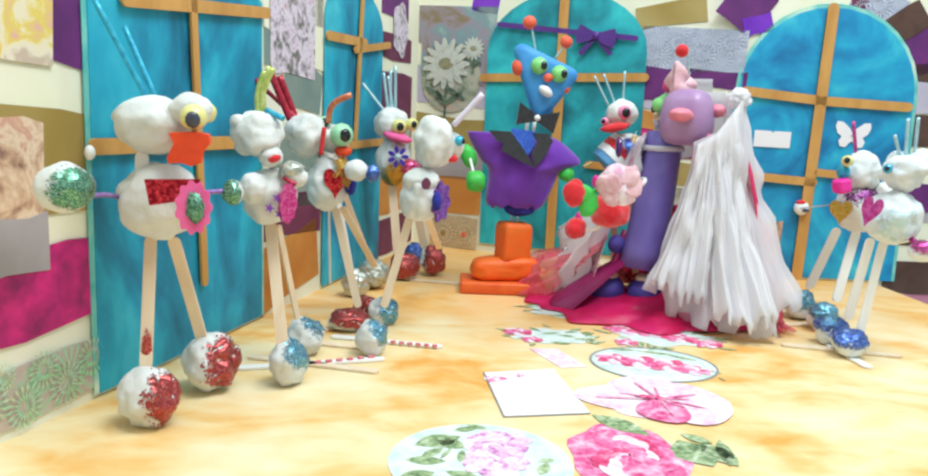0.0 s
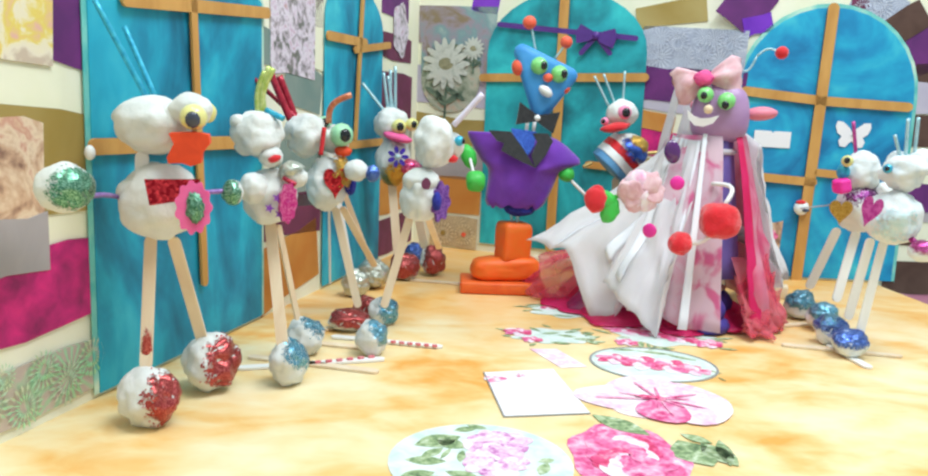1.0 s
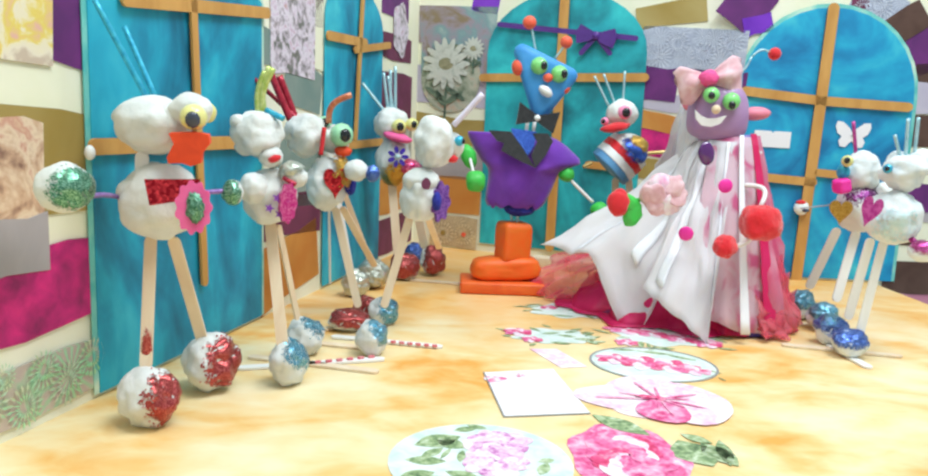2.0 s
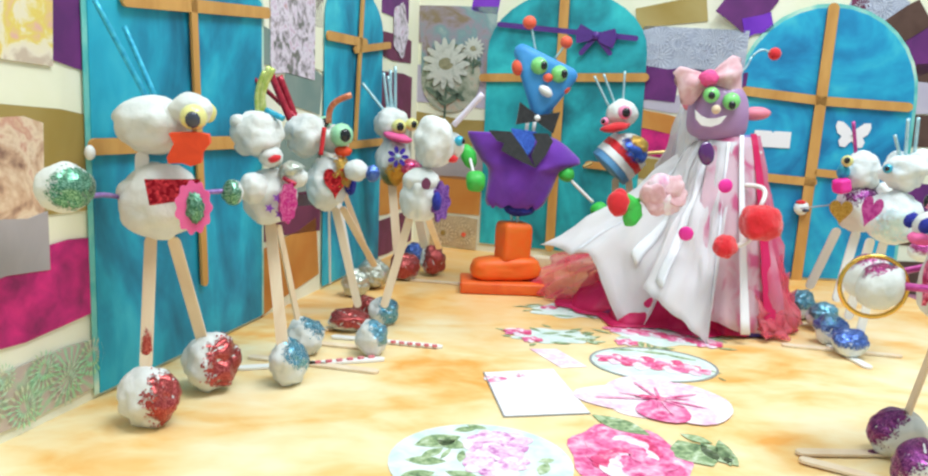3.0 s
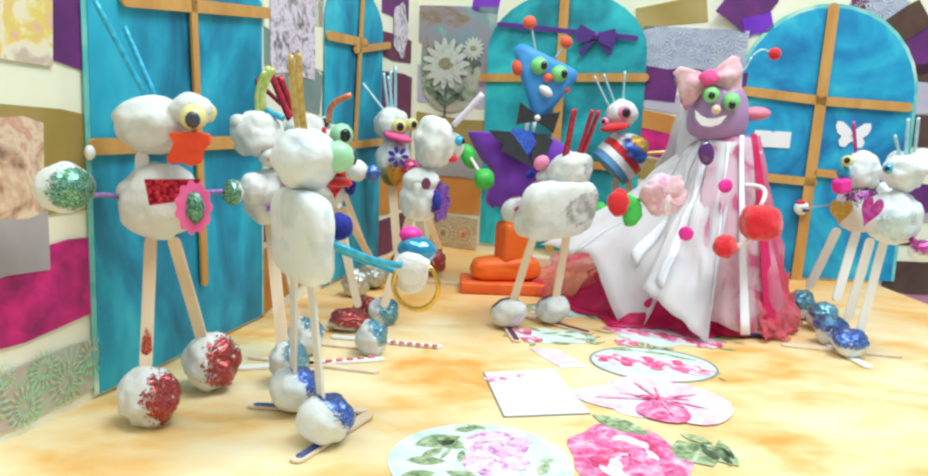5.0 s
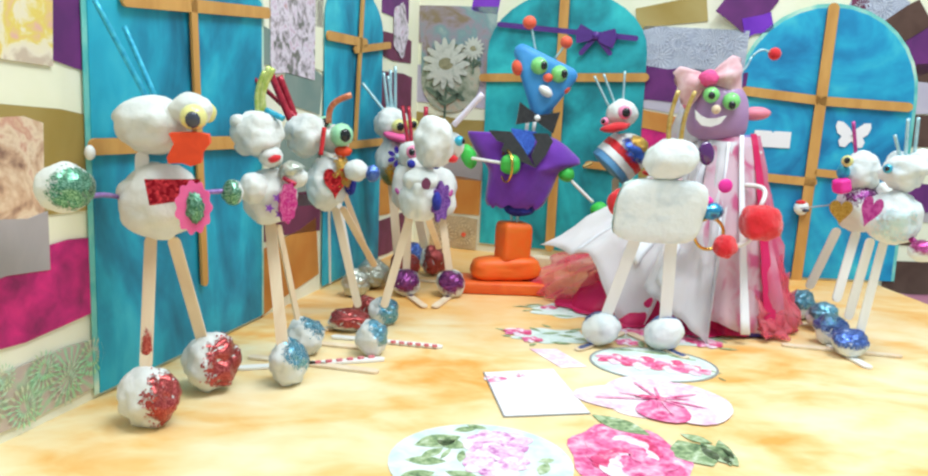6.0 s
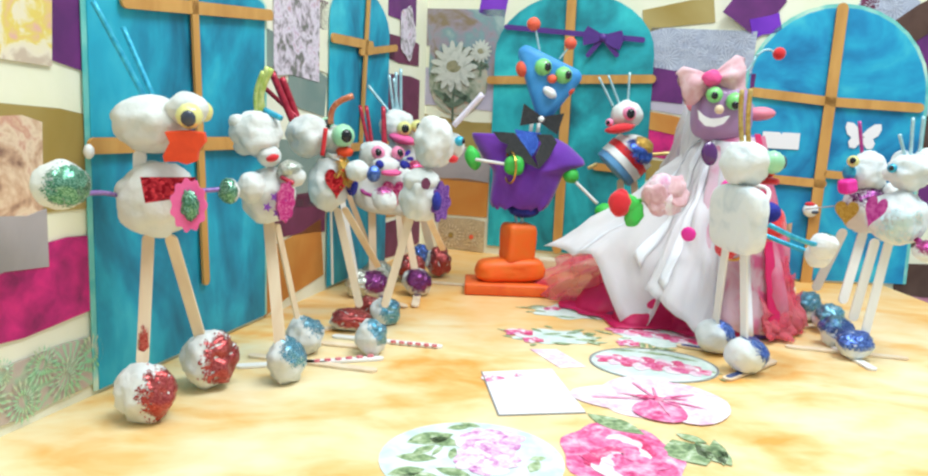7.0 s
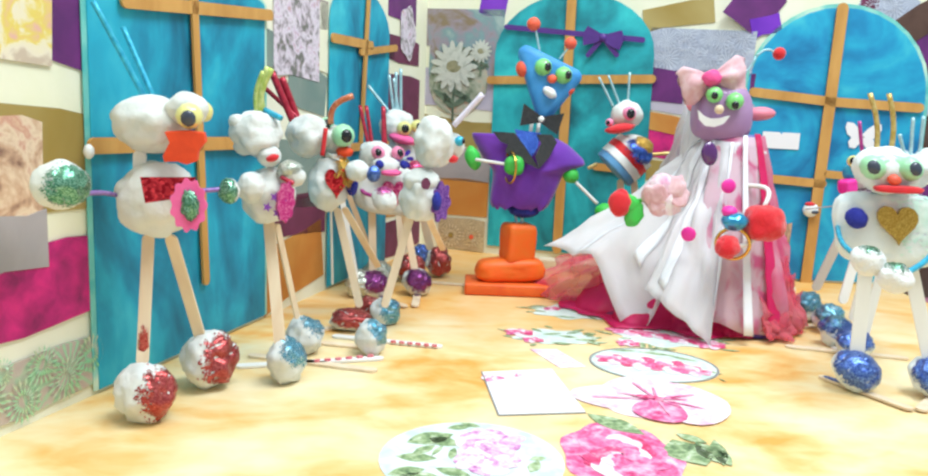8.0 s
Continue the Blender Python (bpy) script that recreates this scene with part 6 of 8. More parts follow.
coating(heart_puppet, "foot_glitter", (0.0001, 0.0315, 0.0178), (0.0186, 0.0186, 0.0186), GLIT_BLUE, (0, -0.3, 0.95), 0.20, "teal glitter", lump=0.17, seed=74.0, freq=1.7)
blob(heart_puppet, "foot", (0.0025, -0.0221, 0.0168), (0.0175, 0.0175, 0.0175), CLAY_COOL, lump=0.17, seed=75.0, freq=1.7)
coating(heart_puppet, "foot_glitter", (0.0025, -0.0221, 0.0168), (0.0175, 0.0175, 0.0175), GLIT_BLUE, (0, -0.3, 0.95), 0.15, "teal glitter", lump=0.17, seed=75.0, freq=1.7)
stick(heart_puppet, "base_stick", (-0.0184, 0.0954, 0.0015), (0.0199, 0.0104, 0.0015), 0.0100, STICK, "", thick=0.0020, face=(0, 0, 1))
stick(heart_puppet, "base_stick", (-0.0689, -0.0203, 0.0015), (0.0277, 0.0114, 0.0015), 0.0100, STICK, "", thick=0.0020, face=(0, 0, 1))
fluffy_puppet = thing("fluffy_puppet", 0.4080, 0.7350, 0.0, "white puppet with plum heart, blue antennae and blue glitter feet", "puppet", "guest puppets")
blob(fluffy_puppet, "head", (0.0400, 0.0000, 0.1939), (0.0228, 0.0216, 0.0204), CLAY_COOL, "", lump=0.21, seed=81.0)
blob(fluffy_puppet, "head_tuft", (0.0558, 0.0000, 0.2036), (0.0132, 0.0138, 0.0144), CLAY_COOL, "", lump=0.09, seed=82.0)
eye(fluffy_puppet, (0.0169, -0.0100, 0.1967), (-0.8, -1, 0.1), 0.0048, CYAN_STRAW, BLACK, "", 0.50)
blob(fluffy_puppet, "body", (0.0338, 0.0000, 0.1462), (0.0276, 0.0282, 0.0288), CLAY_COOL, "", lump=0.16, seed=83.0, rot=(0, 25, 0))
plate(fluffy_puppet, "plum_heart", heart(0.0190, 0.0330), (-0.0040, -0.0260, 0.1560), (-0.6, -1, 0.1), 0.0030, MAGENTA_STRAW, "plum heart", up=(0.3, 0, 1))
coating(fluffy_puppet, "blue_wash", (0.0338, 0.0000, 0.1462), (0.0276, 0.0282, 0.0288), SKY_TINT, (-0.35, -1, -0.25), 0.80, "pale blue paint patch", lump=0.16, seed=83.0, rot=(0, 25, 0))
coating(fluffy_puppet, "leg_wash", (0.0026, 0.0362, 0.0169), (0.0178, 0.0178, 0.0178), GLIT_BLUE, (-0.2, -0.2, 1), 0.80, lump=0.17, seed=85.0, freq=1.7)
tube(fluffy_puppet, "antenna", (0.0391, 0.0000, 0.2107), (0.0373, 0.0000, 0.2475), 0.0018, PALE_STRAW, "")
tube(fluffy_puppet, "antenna", (0.0481, 0.0000, 0.2111), (0.0474, 0.0000, 0.2491), 0.0018, PALE_STRAW, "")
tube(fluffy_puppet, "antenna", (0.0330, 0.0000, 0.2105), (0.0256, 0.0000, 0.2305), 0.0018, PALE_STRAW, "")
tube(fluffy_puppet, "arm", (0.0462, 0.0000, 0.1319), (0.0473, -0.0200, 0.1252), 0.0030, MAGENTA_STRAW, "")
blob(fluffy_puppet, "paw", (0.0512, -0.0300, 0.1174), (0.0144, 0.0126, 0.0108), CLAY_COOL, "", lump=0.09, seed=84.0)
coating(fluffy_puppet, "paw_glitter", (0.0512, -0.0300, 0.1174), (0.0144, 0.0126, 0.0108), GLIT_MAGENTA, (-0.2, -0.5, 0.8), 0.50, "", lump=0.09, seed=84.0, ragged=0.35)
stick(fluffy_puppet, "leg", (0.0143, 0.0000, 0.1245), (-0.0001, 0.0000, 0.0371), 0.0096, STICK_PALE, "", face=(0, -1, 0))
stick(fluffy_puppet, "leg", (0.0281, 0.0000, 0.1232), (0.0087, -0.0100, 0.0243), 0.0090, STICK_PALE, "", face=(0, -1, 0))
blob(fluffy_puppet, "foot", (0.0026, 0.0362, 0.0169), (0.0176, 0.0176, 0.0176), CLAY_COOL, lump=0.17, seed=85.0, freq=1.7)
coating(fluffy_puppet, "foot_glitter", (0.0026, 0.0362, 0.0169), (0.0176, 0.0176, 0.0176), GLIT_ROYAL, (-0.1, -0.3, 0.95), 0.20, "royal blue glitter", lump=0.17, seed=85.0, freq=1.7)
blob(fluffy_puppet, "foot", (-0.0008, -0.0112, 0.0148), (0.0177, 0.0166, 0.0154), CLAY_COOL, lump=0.17, seed=86.0, freq=1.7)
coating(fluffy_puppet, "foot_glitter", (-0.0008, -0.0112, 0.0148), (0.0177, 0.0166, 0.0154), GLIT_ROYAL, (-0.2, -0.4, 0.9), 0.35, "royal blue glitter", lump=0.17, seed=86.0, freq=1.7)
stick(fluffy_puppet, "base_stick", (-0.0572, 0.0219, 0.0015), (0.0588, -0.0069, 0.0015), 0.0100, STICK, "", thick=0.0020, face=(0, 0, 1))
stick(fluffy_puppet, "base_stick", (-0.0021, 0.0285, 0.0015), (-0.0003, -0.0519, 0.0015), 0.0100, STICK_PALE, "", thick=0.0020, face=(0, 0, 1))
wood_block = part("wood_block", box_bm((-0.030, -0.012, 0), (0.030, 0.012, 0.018), 0.002), STICK, None)
wood_block.matrix_world = pose(0.150, 1.160, 0, 0, 0, -14)
tagged(wood_block, "plain pale wooden block lying on the floor", "block", "wooden blocks")
copy_thing(wood_block, pose(0.203, 1.140, 0, 0, 0, -20))
copy_thing(wood_block, pose(0.434, 1.008, 0, 0, 0, -20))


# ---- the groom puppet ----
groom = thing("groom_puppet", 0.0593, 0.9850, 0.0, "blue clay groom puppet in purple felt jacket on an orange stand", "puppet")
part("plinth", box_bm((-0.0557, -0.034, 0.0005), (0.0576, 0.034, 0.016), 0.003), ORANGE_BASE, groom, "red-orange painted plinth")
blob(groom, "lying_roll", (0.0060, 0.0000, 0.0315), (0.0480, 0.0240, 0.0165), ORANGE_BLOCK, "lumpy orange clay roll", lump=0.10, seed=121.0, freq=1.2, square=3.6, rot=(0, -3, 4))
blob(groom, "block", (0.0140, 0.0000, 0.0680), (0.0205, 0.0190, 0.0275), ORANGE_BLOCK, "orange clay block pressed on end", lump=0.06, seed=122.0, freq=1.1, square=8.0, rot=(0, 3, 22))
tube(groom, "leg_wire", (0.0078, 0.0000, 0.1189), (0.0124, 0.0000, 0.0892), 0.0020, PALE_STRAW, "")
tube(groom, "leg_wire", (0.0206, 0.0000, 0.1194), (0.0173, 0.0000, 0.0893), 0.0020, PALE_STRAW, "")
blob(groom, "hip", (0.0208, 0.0000, 0.1154), (0.0223, 0.0175, 0.0127), BLUE_POM, "", lump=0.15, seed=1.0)


def jacket(parent, c, unit, outline, depth):
    """A felt jacket cut like a flat tee: outline gives (height, left edge, right edge) down from the shoulders, in units."""
    bm = bmesh.new()
    rows, cols, grid = 30, 44, []
    for i in range(rows):
        k = i / (rows - 1)
        u = k * (len(outline) - 1)
        n = min(int(u), len(outline) - 2)
        z, left, right = [outline[n][m] * (1 - u + n) + outline[n + 1][m] * (u - n) for m in range(3)]
        mid, half = (left + right) / 2, (right - left) / 2
        body = min(1.0, 66 / (half + 0.01))
        ring = []
        for j in range(cols):
            q = 2 * math.pi * j / cols
            cx, cy = math.cos(q), math.sin(q)
            x = (mid + half * math.copysign(abs(cx) ** 0.75, cx)) * unit
            y = depth * (0.40 + 0.50 * math.sin(math.pi * min(1, k * 0.8 + 0.08))) * (0.55 + 0.45 * body) * math.copysign(abs(cy) ** 0.9, cy)
            fold = 0.0030 * k * math.sin(5 * q + 4 * k) + 0.0030 * noise.noise(Vector((x * 45, y * 30, k * 5)))
            drop = 0.007 * k ** 6 * noise.noise(Vector((cx * 3, cy * 3, 4.0)))
            ring.append(bm.verts.new(Vector(c) + Vector((x, y + fold * (1 if y > 0 else -1), z * unit + drop))))
        grid.append(ring)
    for s, t in zip(grid, grid[1:]):
        for j in range(cols):
            bm.faces.new((s[j], t[j], t[(j + 1) % cols], s[(j + 1) % cols]))
    bm.faces.new(grid[0])
    bmesh.ops.recalc_face_normals(bm, faces=bm.faces)
    return part("jacket", bm, PURPLE_FELT, parent, "purple felt jacket")


jacket(groom, (0.0224, 0.0000, 0.1610), 0.000796, [(67, -95, 29), (61, -95, 51), (51, -90, 69), (39, -83, 83), (29, -77, 94), (20, -71, 96), (13, -63, 79), (5, -58, 61), (-11, -58, 55), (-31, -60, 47), (-49, -61, 38), (-56, -55, 29)], 0.036)
plate(groom, "lapel", [(-0.0286, 0.0191), (0.0000, 0.0183), (0.0143, 0.0008), (0.0334, -0.0271), (0.0143, -0.0191), (-0.0111, -0.0064), (-0.0080, 0.0032), (-0.0175, 0.0064)], (0.0013, -0.0360, 0.1985), (-0.05, -1, 0.2), 0.0030, BLACK_FELT, "")
plate(groom, "lapel", [(-0.0119, 0.0191), (0.0080, 0.0191), (0.0151, 0.0095), (0.0056, -0.0095), (-0.0072, -0.0255), (-0.0127, -0.0095), (-0.0056, 0.0080)], (0.0419, -0.0360, 0.1970), (0.05, -1, 0.2), 0.0030, BLACK_FELT, "")
plate(groom, "shirt_front", [(-0.018, 0.018), (0.016, 0.014), (0.012, -0.006), (0.002, -0.022), (-0.006, -0.010)], (0.0195, -0.0340, 0.2037), (0, -1, 0.25), 0.0030, GLIT_SAPPHIRE, "blue sequin shirt front")
tube(groom, "neck_wire", (0.0263, 0.0000, 0.2382), (0.0220, -0.0200, 0.2096), 0.0024, WHITE_STRAW, "")
tube(groom, "neck_wire", (0.0358, 0.0000, 0.2386), (0.0313, -0.0200, 0.2099), 0.0024, WHITE_STRAW, "")
plate(groom, "bow_tie", [(0, 0.004), (-0.0270, 0.015), (-0.0250, -0.014), (0, -0.004)], (0.0358, -0.0240, 0.2346), (0, -1, 0), 0.0050, BLACK_FELT, "", up=(0.2, 0, 1))
plate(groom, "bow_tie", [(0, 0.004), (0.0270, 0.015), (0.0250, -0.014), (0, -0.004)], (0.0358, -0.0240, 0.2346), (0, -1, 0), 0.0050, BLACK_FELT, "", up=(0.2, 0, 1))
blob(groom, "tie_pearl", (0.0353, -0.0280, 0.2353), (0.0040, 0.0040, 0.0040), WHITE_GLOSS, "", lump=0.08, seed=1.0)


def triangle_head(parent, corners, radius, material):
    """A thick three-cornered head with well rounded edges: the hull of three lumps."""
    bm = bmesh.new()
    for c in corners:
        bmesh.ops.create_icosphere(bm, subdivisions=2, radius=radius, matrix=Matrix.Translation(c))
    hull = bmesh.ops.convex_hull(bm, input=bm.verts)
    bmesh.ops.delete(bm, geom=list({e for e in hull["geom_interior"] + hull["geom_unused"] if isinstance(e, bmesh.types.BMVert)}), context="VERTS")
    return part("head", bm, material, parent, "blue three-cornered clay head")


triangle_head(groom, ((0.0135, 0.0000, 0.3198), (0.0775, 0.0000, 0.2919), (0.0411, 0.0000, 0.2427)), 0.011, GROOM_BLUE)
eye(groom, (0.0359, -0.0100, 0.3025), (0.3, -1, 0), 0.0119, GREEN_EYE, BLACK, "green eye", 0.42, (0.2, 0, 0))
eye(groom, (0.0628, -0.0100, 0.2930), (0.3, -1, 0), 0.0119, GREEN_EYE, BLACK, "green eye", 0.42, (0.2, 0, 0))
blob(groom, "nose", (0.0479, -0.0140, 0.2876), (0.0064, 0.0060, 0.0056), CORAL, "", lump=0.08, seed=1.0)
blob(groom, "mouth", (0.0459, -0.0130, 0.2702), (0.0103, 0.0084, 0.0064), WHITE_GLOSS, "white mouth", lump=0.03, seed=1.0, rot=(0, 35, 0))
blob(groom, "ear", (0.0098, 0.0000, 0.3006), (0.0088, 0.0099, 0.0111), CORAL, "", lump=0.05, seed=1.0)
blob(groom, "ear", (0.0715, 0.0000, 0.2740), (0.0095, 0.0080, 0.0064), CORAL, "", lump=0.05, seed=1.0, rot=(0, -35, 0))
tube(groom, "antenna", (0.0312, 0.0000, 0.3228), (0.0242, 0.0000, 0.3527), 0.0013, PALE_STRAW, "")
blob(groom, "antenna_ball", (0.0216, 0.0000, 0.3578), (0.0088, 0.0088, 0.0088), CORAL, "", lump=0.03, seed=1.0)
tube(groom, "antenna", (0.0574, 0.0000, 0.3140), (0.0697, 0.0000, 0.3312), 0.0013, PALE_STRAW, "")
blob(groom, "antenna_ball", (0.0710, 0.0000, 0.3350), (0.0080, 0.0080, 0.0080), CORAL, "", lump=0.03, seed=1.0)
blob(groom, "cuff", (0.0799, -0.0100, 0.1632), (0.0111, 0.0107, 0.0103), GREEN_CLAY, "", lump=0.08, seed=1.0, rot=(0, 30, 0))
tube(groom, "arm", (0.0864, -0.0120, 0.1549), (0.1160, -0.0200, 0.1276), 0.0021, WHITE_STRAW, "")
blob(groom, "paw", (0.1250, -0.0220, 0.1179), (0.0119, 0.0115, 0.0111), GREEN_CLAY, "green clay paw", lump=0.10, seed=1.0)
blob(groom, "cuff", (-0.0510, -0.0130, 0.1815), (0.0100, 0.0085, 0.0165), GREEN_CLAY, "green clay cuff", lump=0.1, rot=(0, -20, 0))
groom_arm = tube(groom, "arm", (0, 0, 0), (0.0460, 0, 0), 0.0021, WHITE_STRAW, "white wire arm")
blob(groom_arm, "paw", (0.0520, 0, 0), (0.0130, 0.0125, 0.0125), GREEN_CLAY, "green clay paw", lump=0.08, seed=2.0, square=2.6)


# ---- the bride puppet ----
bride = thing("bride_puppet", 0.3196, 0.9000, 0.0, "mauve clay bride puppet in white veil and pink and crimson gown", "puppet")


def drape(parent, name, material, a0, a1, top, low, z_top, z_low, label="", folds=9, depth=0.006, seed=0.0, rows=16, cols=60, ragged=0.0, flare=0.85, proud=0.0, crumple=0.0, cut=False):
    """Hanging cloth round the figure from angle a0 to a1 (degrees, counted from +x): radius and height at the top, and
    radius and height of the hem given at even steps of the angle."""
    def along(values, k):
        k = k * (len(values) - 1)
        i = min(int(k), len(values) - 2)
        s = k - i
        if not cut:
            s = s * s * (3 - 2 * s)
        return values[i] * (1 - s) + values[i + 1] * s
    bm = bmesh.new()
    grid = []
    for j in range(cols + 1):
        k = j / cols
        q = radians(a0 + (a1 - a0) * k)
        r1, z1 = along(low, k), along(z_low, k)
        if ragged:
            z1 += ragged * (0.5 + 0.5 * noise.noise(Vector((k * 9, seed, 1)))) * (1.0 if int(k * 11) % 2 else 0.25)
        r0 = top if isinstance(top, float) else along(top, k)
        col = []
        for i in range(rows + 1):
            h = i / rows
            bulge = h ** flare
            r = r0 + (r1 - r0) * bulge + depth * 0.6 * h * math.sin(folds * q + seed + 1.5 * h) + depth * 1.6 * h * noise.noise(Vector((q * 2.6, h * 2.2, seed))) + depth * 0.5 * h * noise.noise(Vector((q * 9, h * 5, seed))) + proud
            r += crumple * h * (noise.noise(Vector((r * math.cos(q) * 22, r * math.sin(q) * 22, h * 6 + seed))) + 0.5 * noise.noise(Vector((r * math.cos(q) * 60, seed, h * 13))))
            z = z_top + (z1 - z_top) * h
            col.append(bm.verts.new((r * math.cos(q), r * math.sin(q), max(0.0015, z))))
        grid.append(col)
    for s, t in zip(grid, grid[1:]):
        for i in range(rows):
            bm.faces.new((s[i], t[i], t[i + 1], s[i + 1]))
    bmesh.ops.recalc_face_normals(bm, faces=bm.faces)
    bmesh.ops.solidify(bm, geom=bm.faces[:], thickness=0.0006)
    return part(name, bm, material, parent, label)


def panel(parent, name, material, top, hem, label="", flare=1.25, depth=0.004, folds=5, crumple=0.006, seed=0.0, rows=22, cols=48, ragged=0.0, band=None):
    """Cloth cut straight, hung from the line 'top' to the line 'hem', both given by a few corners; flare above 1 lets it fall steeply first.
    band: (from, to, end) makes a ribbon lying on that cloth instead, over a share of its width and of its drop."""
    k0, k1, end = band or (0.0, 1.0, 1.0)
    def along(line, k):
        u = k * (len(line) - 1)
        i = min(int(u), len(line) - 2)
        return Vector(line[i]).lerp(Vector(line[i + 1]), u - i)
    bm = bmesh.new()
    grid = []
    for j in range(cols + 1):
        k = k0 + (k1 - k0) * j / cols
        a, b = along(top, k), along(hem, k)
        b.z += ragged * (0.5 + 0.5 * noise.noise(Vector((k * 9, seed, 1)))) * (1.0 if int(k * 13) % 2 else 0.2)
        out = Vector((b.x, b.y, 0)).normalized()
        col = []
        for i in range(rows + 1):
            h = end * i / rows
            p = a.lerp(b, h)
            q = a.lerp(b, h ** flare)
            p = Vector((q.x, q.y, p.z))
            edge = min(1.0, 6 * h)
            p += out * edge * (depth * math.sin(folds * 2 * math.pi * k + seed + h) * (0.3 + 0.7 * h) + crumple * noise.noise(Vector((k * 4, h * 5, seed))) + 0.5 * crumple * noise.noise(Vector((k * 13, h * 9, seed))))
            if band:
                p += out * 0.0022
            p.z = max(0.0016, p.z + 0.4 * crumple * h * noise.noise(Vector((k * 7, seed, 3))))
            col.append(bm.verts.new(p))
        grid.append(col)
    for s, t in zip(grid, grid[1:]):
        for i in range(rows):
            bm.faces.new((s[i], t[i], t[i + 1], s[i + 1]))
    bmesh.ops.recalc_face_normals(bm, faces=bm.faces)
    bmesh.ops.solidify(bm, geom=bm.faces[:], thickness=0.0005)
    return part(name, bm, material, parent, label)


tube(bride, "torso", (0.020, -0.052, 0.055), (0.004, -0.034, 0.222), 0.027, BRIDE_BODY, "lavender tube body", taper=0.82)
part("belt", ring_bm((0.006, -0.036, 0.204), 0.0225, 0.0035, (0, 0, 1)), VEIL, bride)
for x, y in ((0.012, -0.092), (0.020, -0.046)):
    tube(bride, "leg", (x * 0.8, y * 0.8, 0.10), (x, y, 0.03), 0.005, WINE)
    boot = blob(bride, "boot", (x, y, 0.024), (0.022, 0.022, 0.021), BRIDE_BOOT, "indigo clay boot with a cream rim", lump=0.05)
    part("sole", ring_bm((x, y, 0.0085), 0.020, 0.0085, (0, 0, 1)), BRIDE_BOOT, boot)
    blob(boot, "boot_rim", (x, y, 0.043), (0.013, 0.013, 0.006), STICK, lump=0.05)
    blob(bride, "knee_ball", (x * 0.8, y * 0.9, 0.082), (0.012, 0.012, 0.012), BRIDE_BOOT, lump=0.05)
drape(bride, "crimson_train", CRIMSON, 170, 284, 0.05, (0.165, 0.180, 0.145, 0.150, 0.128, 0.134, 0.110, 0.118, 0.106), 0.13, (0.035, 0.004, 0.003, 0.003, 0.003, 0.003, 0.003, 0.003, 0.003), "crimson satin train", folds=5, depth=0.010, seed=1.0, flare=1.35, crumple=0.014, cut=True, cols=90)
floor_train = drape(bride, "crimson_train", CRIMSON, 165, 312, 0.035, (0.190, 0.205, 0.160, 0.170, 0.130, 0.138, 0.105, 0.122, 0.100, 0.112), 0.030, (0.004, 0.003, 0.003, 0.003, 0.003, 0.003, 0.003, 0.003, 0.003, 0.003), "crimson satin hem spread on the floor", folds=4, depth=0.004, seed=9.0, flare=1.0, crumple=0.016, cut=True, cols=90)
panel(floor_train, "red_net", RED_SHEER, [(-0.09, 0.03, 0.085), (-0.10, 0.00, 0.085), (-0.11, -0.02, 0.075)], [(-0.175, 0.115, 0.050), (-0.225, 0.085, 0.020), (-0.215, 0.050, 0.003), (-0.175, 0.015, 0.003)], "sheer red net trailing from the hem", flare=0.9, depth=0.007, crumple=0.014, seed=11.0)
# a dark wine sheet added as the shade at the train's left
drape(floor_train, "train_shade", WINE, 176, 200, 0.05, (0.150, 0.168, 0.150), 0.080, (0.02, 0.003, 0.003), "dark wine sheet for the shade in the train", folds=4, depth=0.006, seed=4.0)
tail_top = [(-0.046, -0.016, 0.222), (-0.044, -0.040, 0.218), (-0.030, -0.058, 0.216)]
tail_hem = [(-0.218, 0.004, 0.078), (-0.186, -0.026, 0.074), (-0.166, -0.050, 0.078), (-0.134, -0.080, 0.006), (-0.108, -0.092, 0.003), (-0.102, -0.118, 0.044)]
tail_veil = panel(bride, "veil_front", VEIL, tail_top, tail_hem, "white tissue veil drawn out to a point", flare=1.35, depth=0.003, folds=3, crumple=0.012, seed=2.0)
for k, w, end in ((0.30, 0.022, 0.98), (0.55, 0.030, 0.74), (0.88, 0.030, 0.80)):
    panel(tail_veil, "satin_ribbon", RIBBON, tail_top, tail_hem, "white satin ribbon", flare=1.35, depth=0.003, folds=3, crumple=0.012, seed=2.0, cols=4, band=(k - w, k + w, end))
point_top = [(-0.038, -0.052, 0.218), (-0.024, -0.062, 0.216), (-0.008, -0.064, 0.216)]
point_hem = [(-0.116, -0.108, 0.050), (-0.084, -0.136, 0.026), (-0.052, -0.150, 0.002), (-0.050, -0.148, 0.050)]
point_veil = panel(bride, "veil_front", VEIL, point_top, point_hem, "white tissue veil cut to a point", flare=1.25, depth=0.003, folds=3, crumple=0.009, seed=2.6)
for k, w, end in ((0.12, 0.05, 0.92), (0.72, 0.05, 0.80)):
    panel(point_veil, "satin_ribbon", RIBBON, point_top, point_hem, "white satin ribbon", flare=1.25, depth=0.003, folds=3, crumple=0.009, seed=2.6, cols=4, band=(k - w, k + w, end))
drape(bride, "satin_ribbon", RIBBON, 264, 268, 0.064, (0.142, 0.142), 0.224, (0.012, 0.012), "white satin ribbon", folds=0, depth=0.0, rows=14, cols=4, flare=1.15, proud=0.005)
drape(bride, "pink_gown", PINK_SHEER, 238, 284, 0.060, (0.138, 0.132, 0.128, 0.120), 0.222, (0.020, 0.020, 0.008, 0.006), "sheer pink net gown with magenta flecks", folds=16, depth=0.005, seed=3.0)
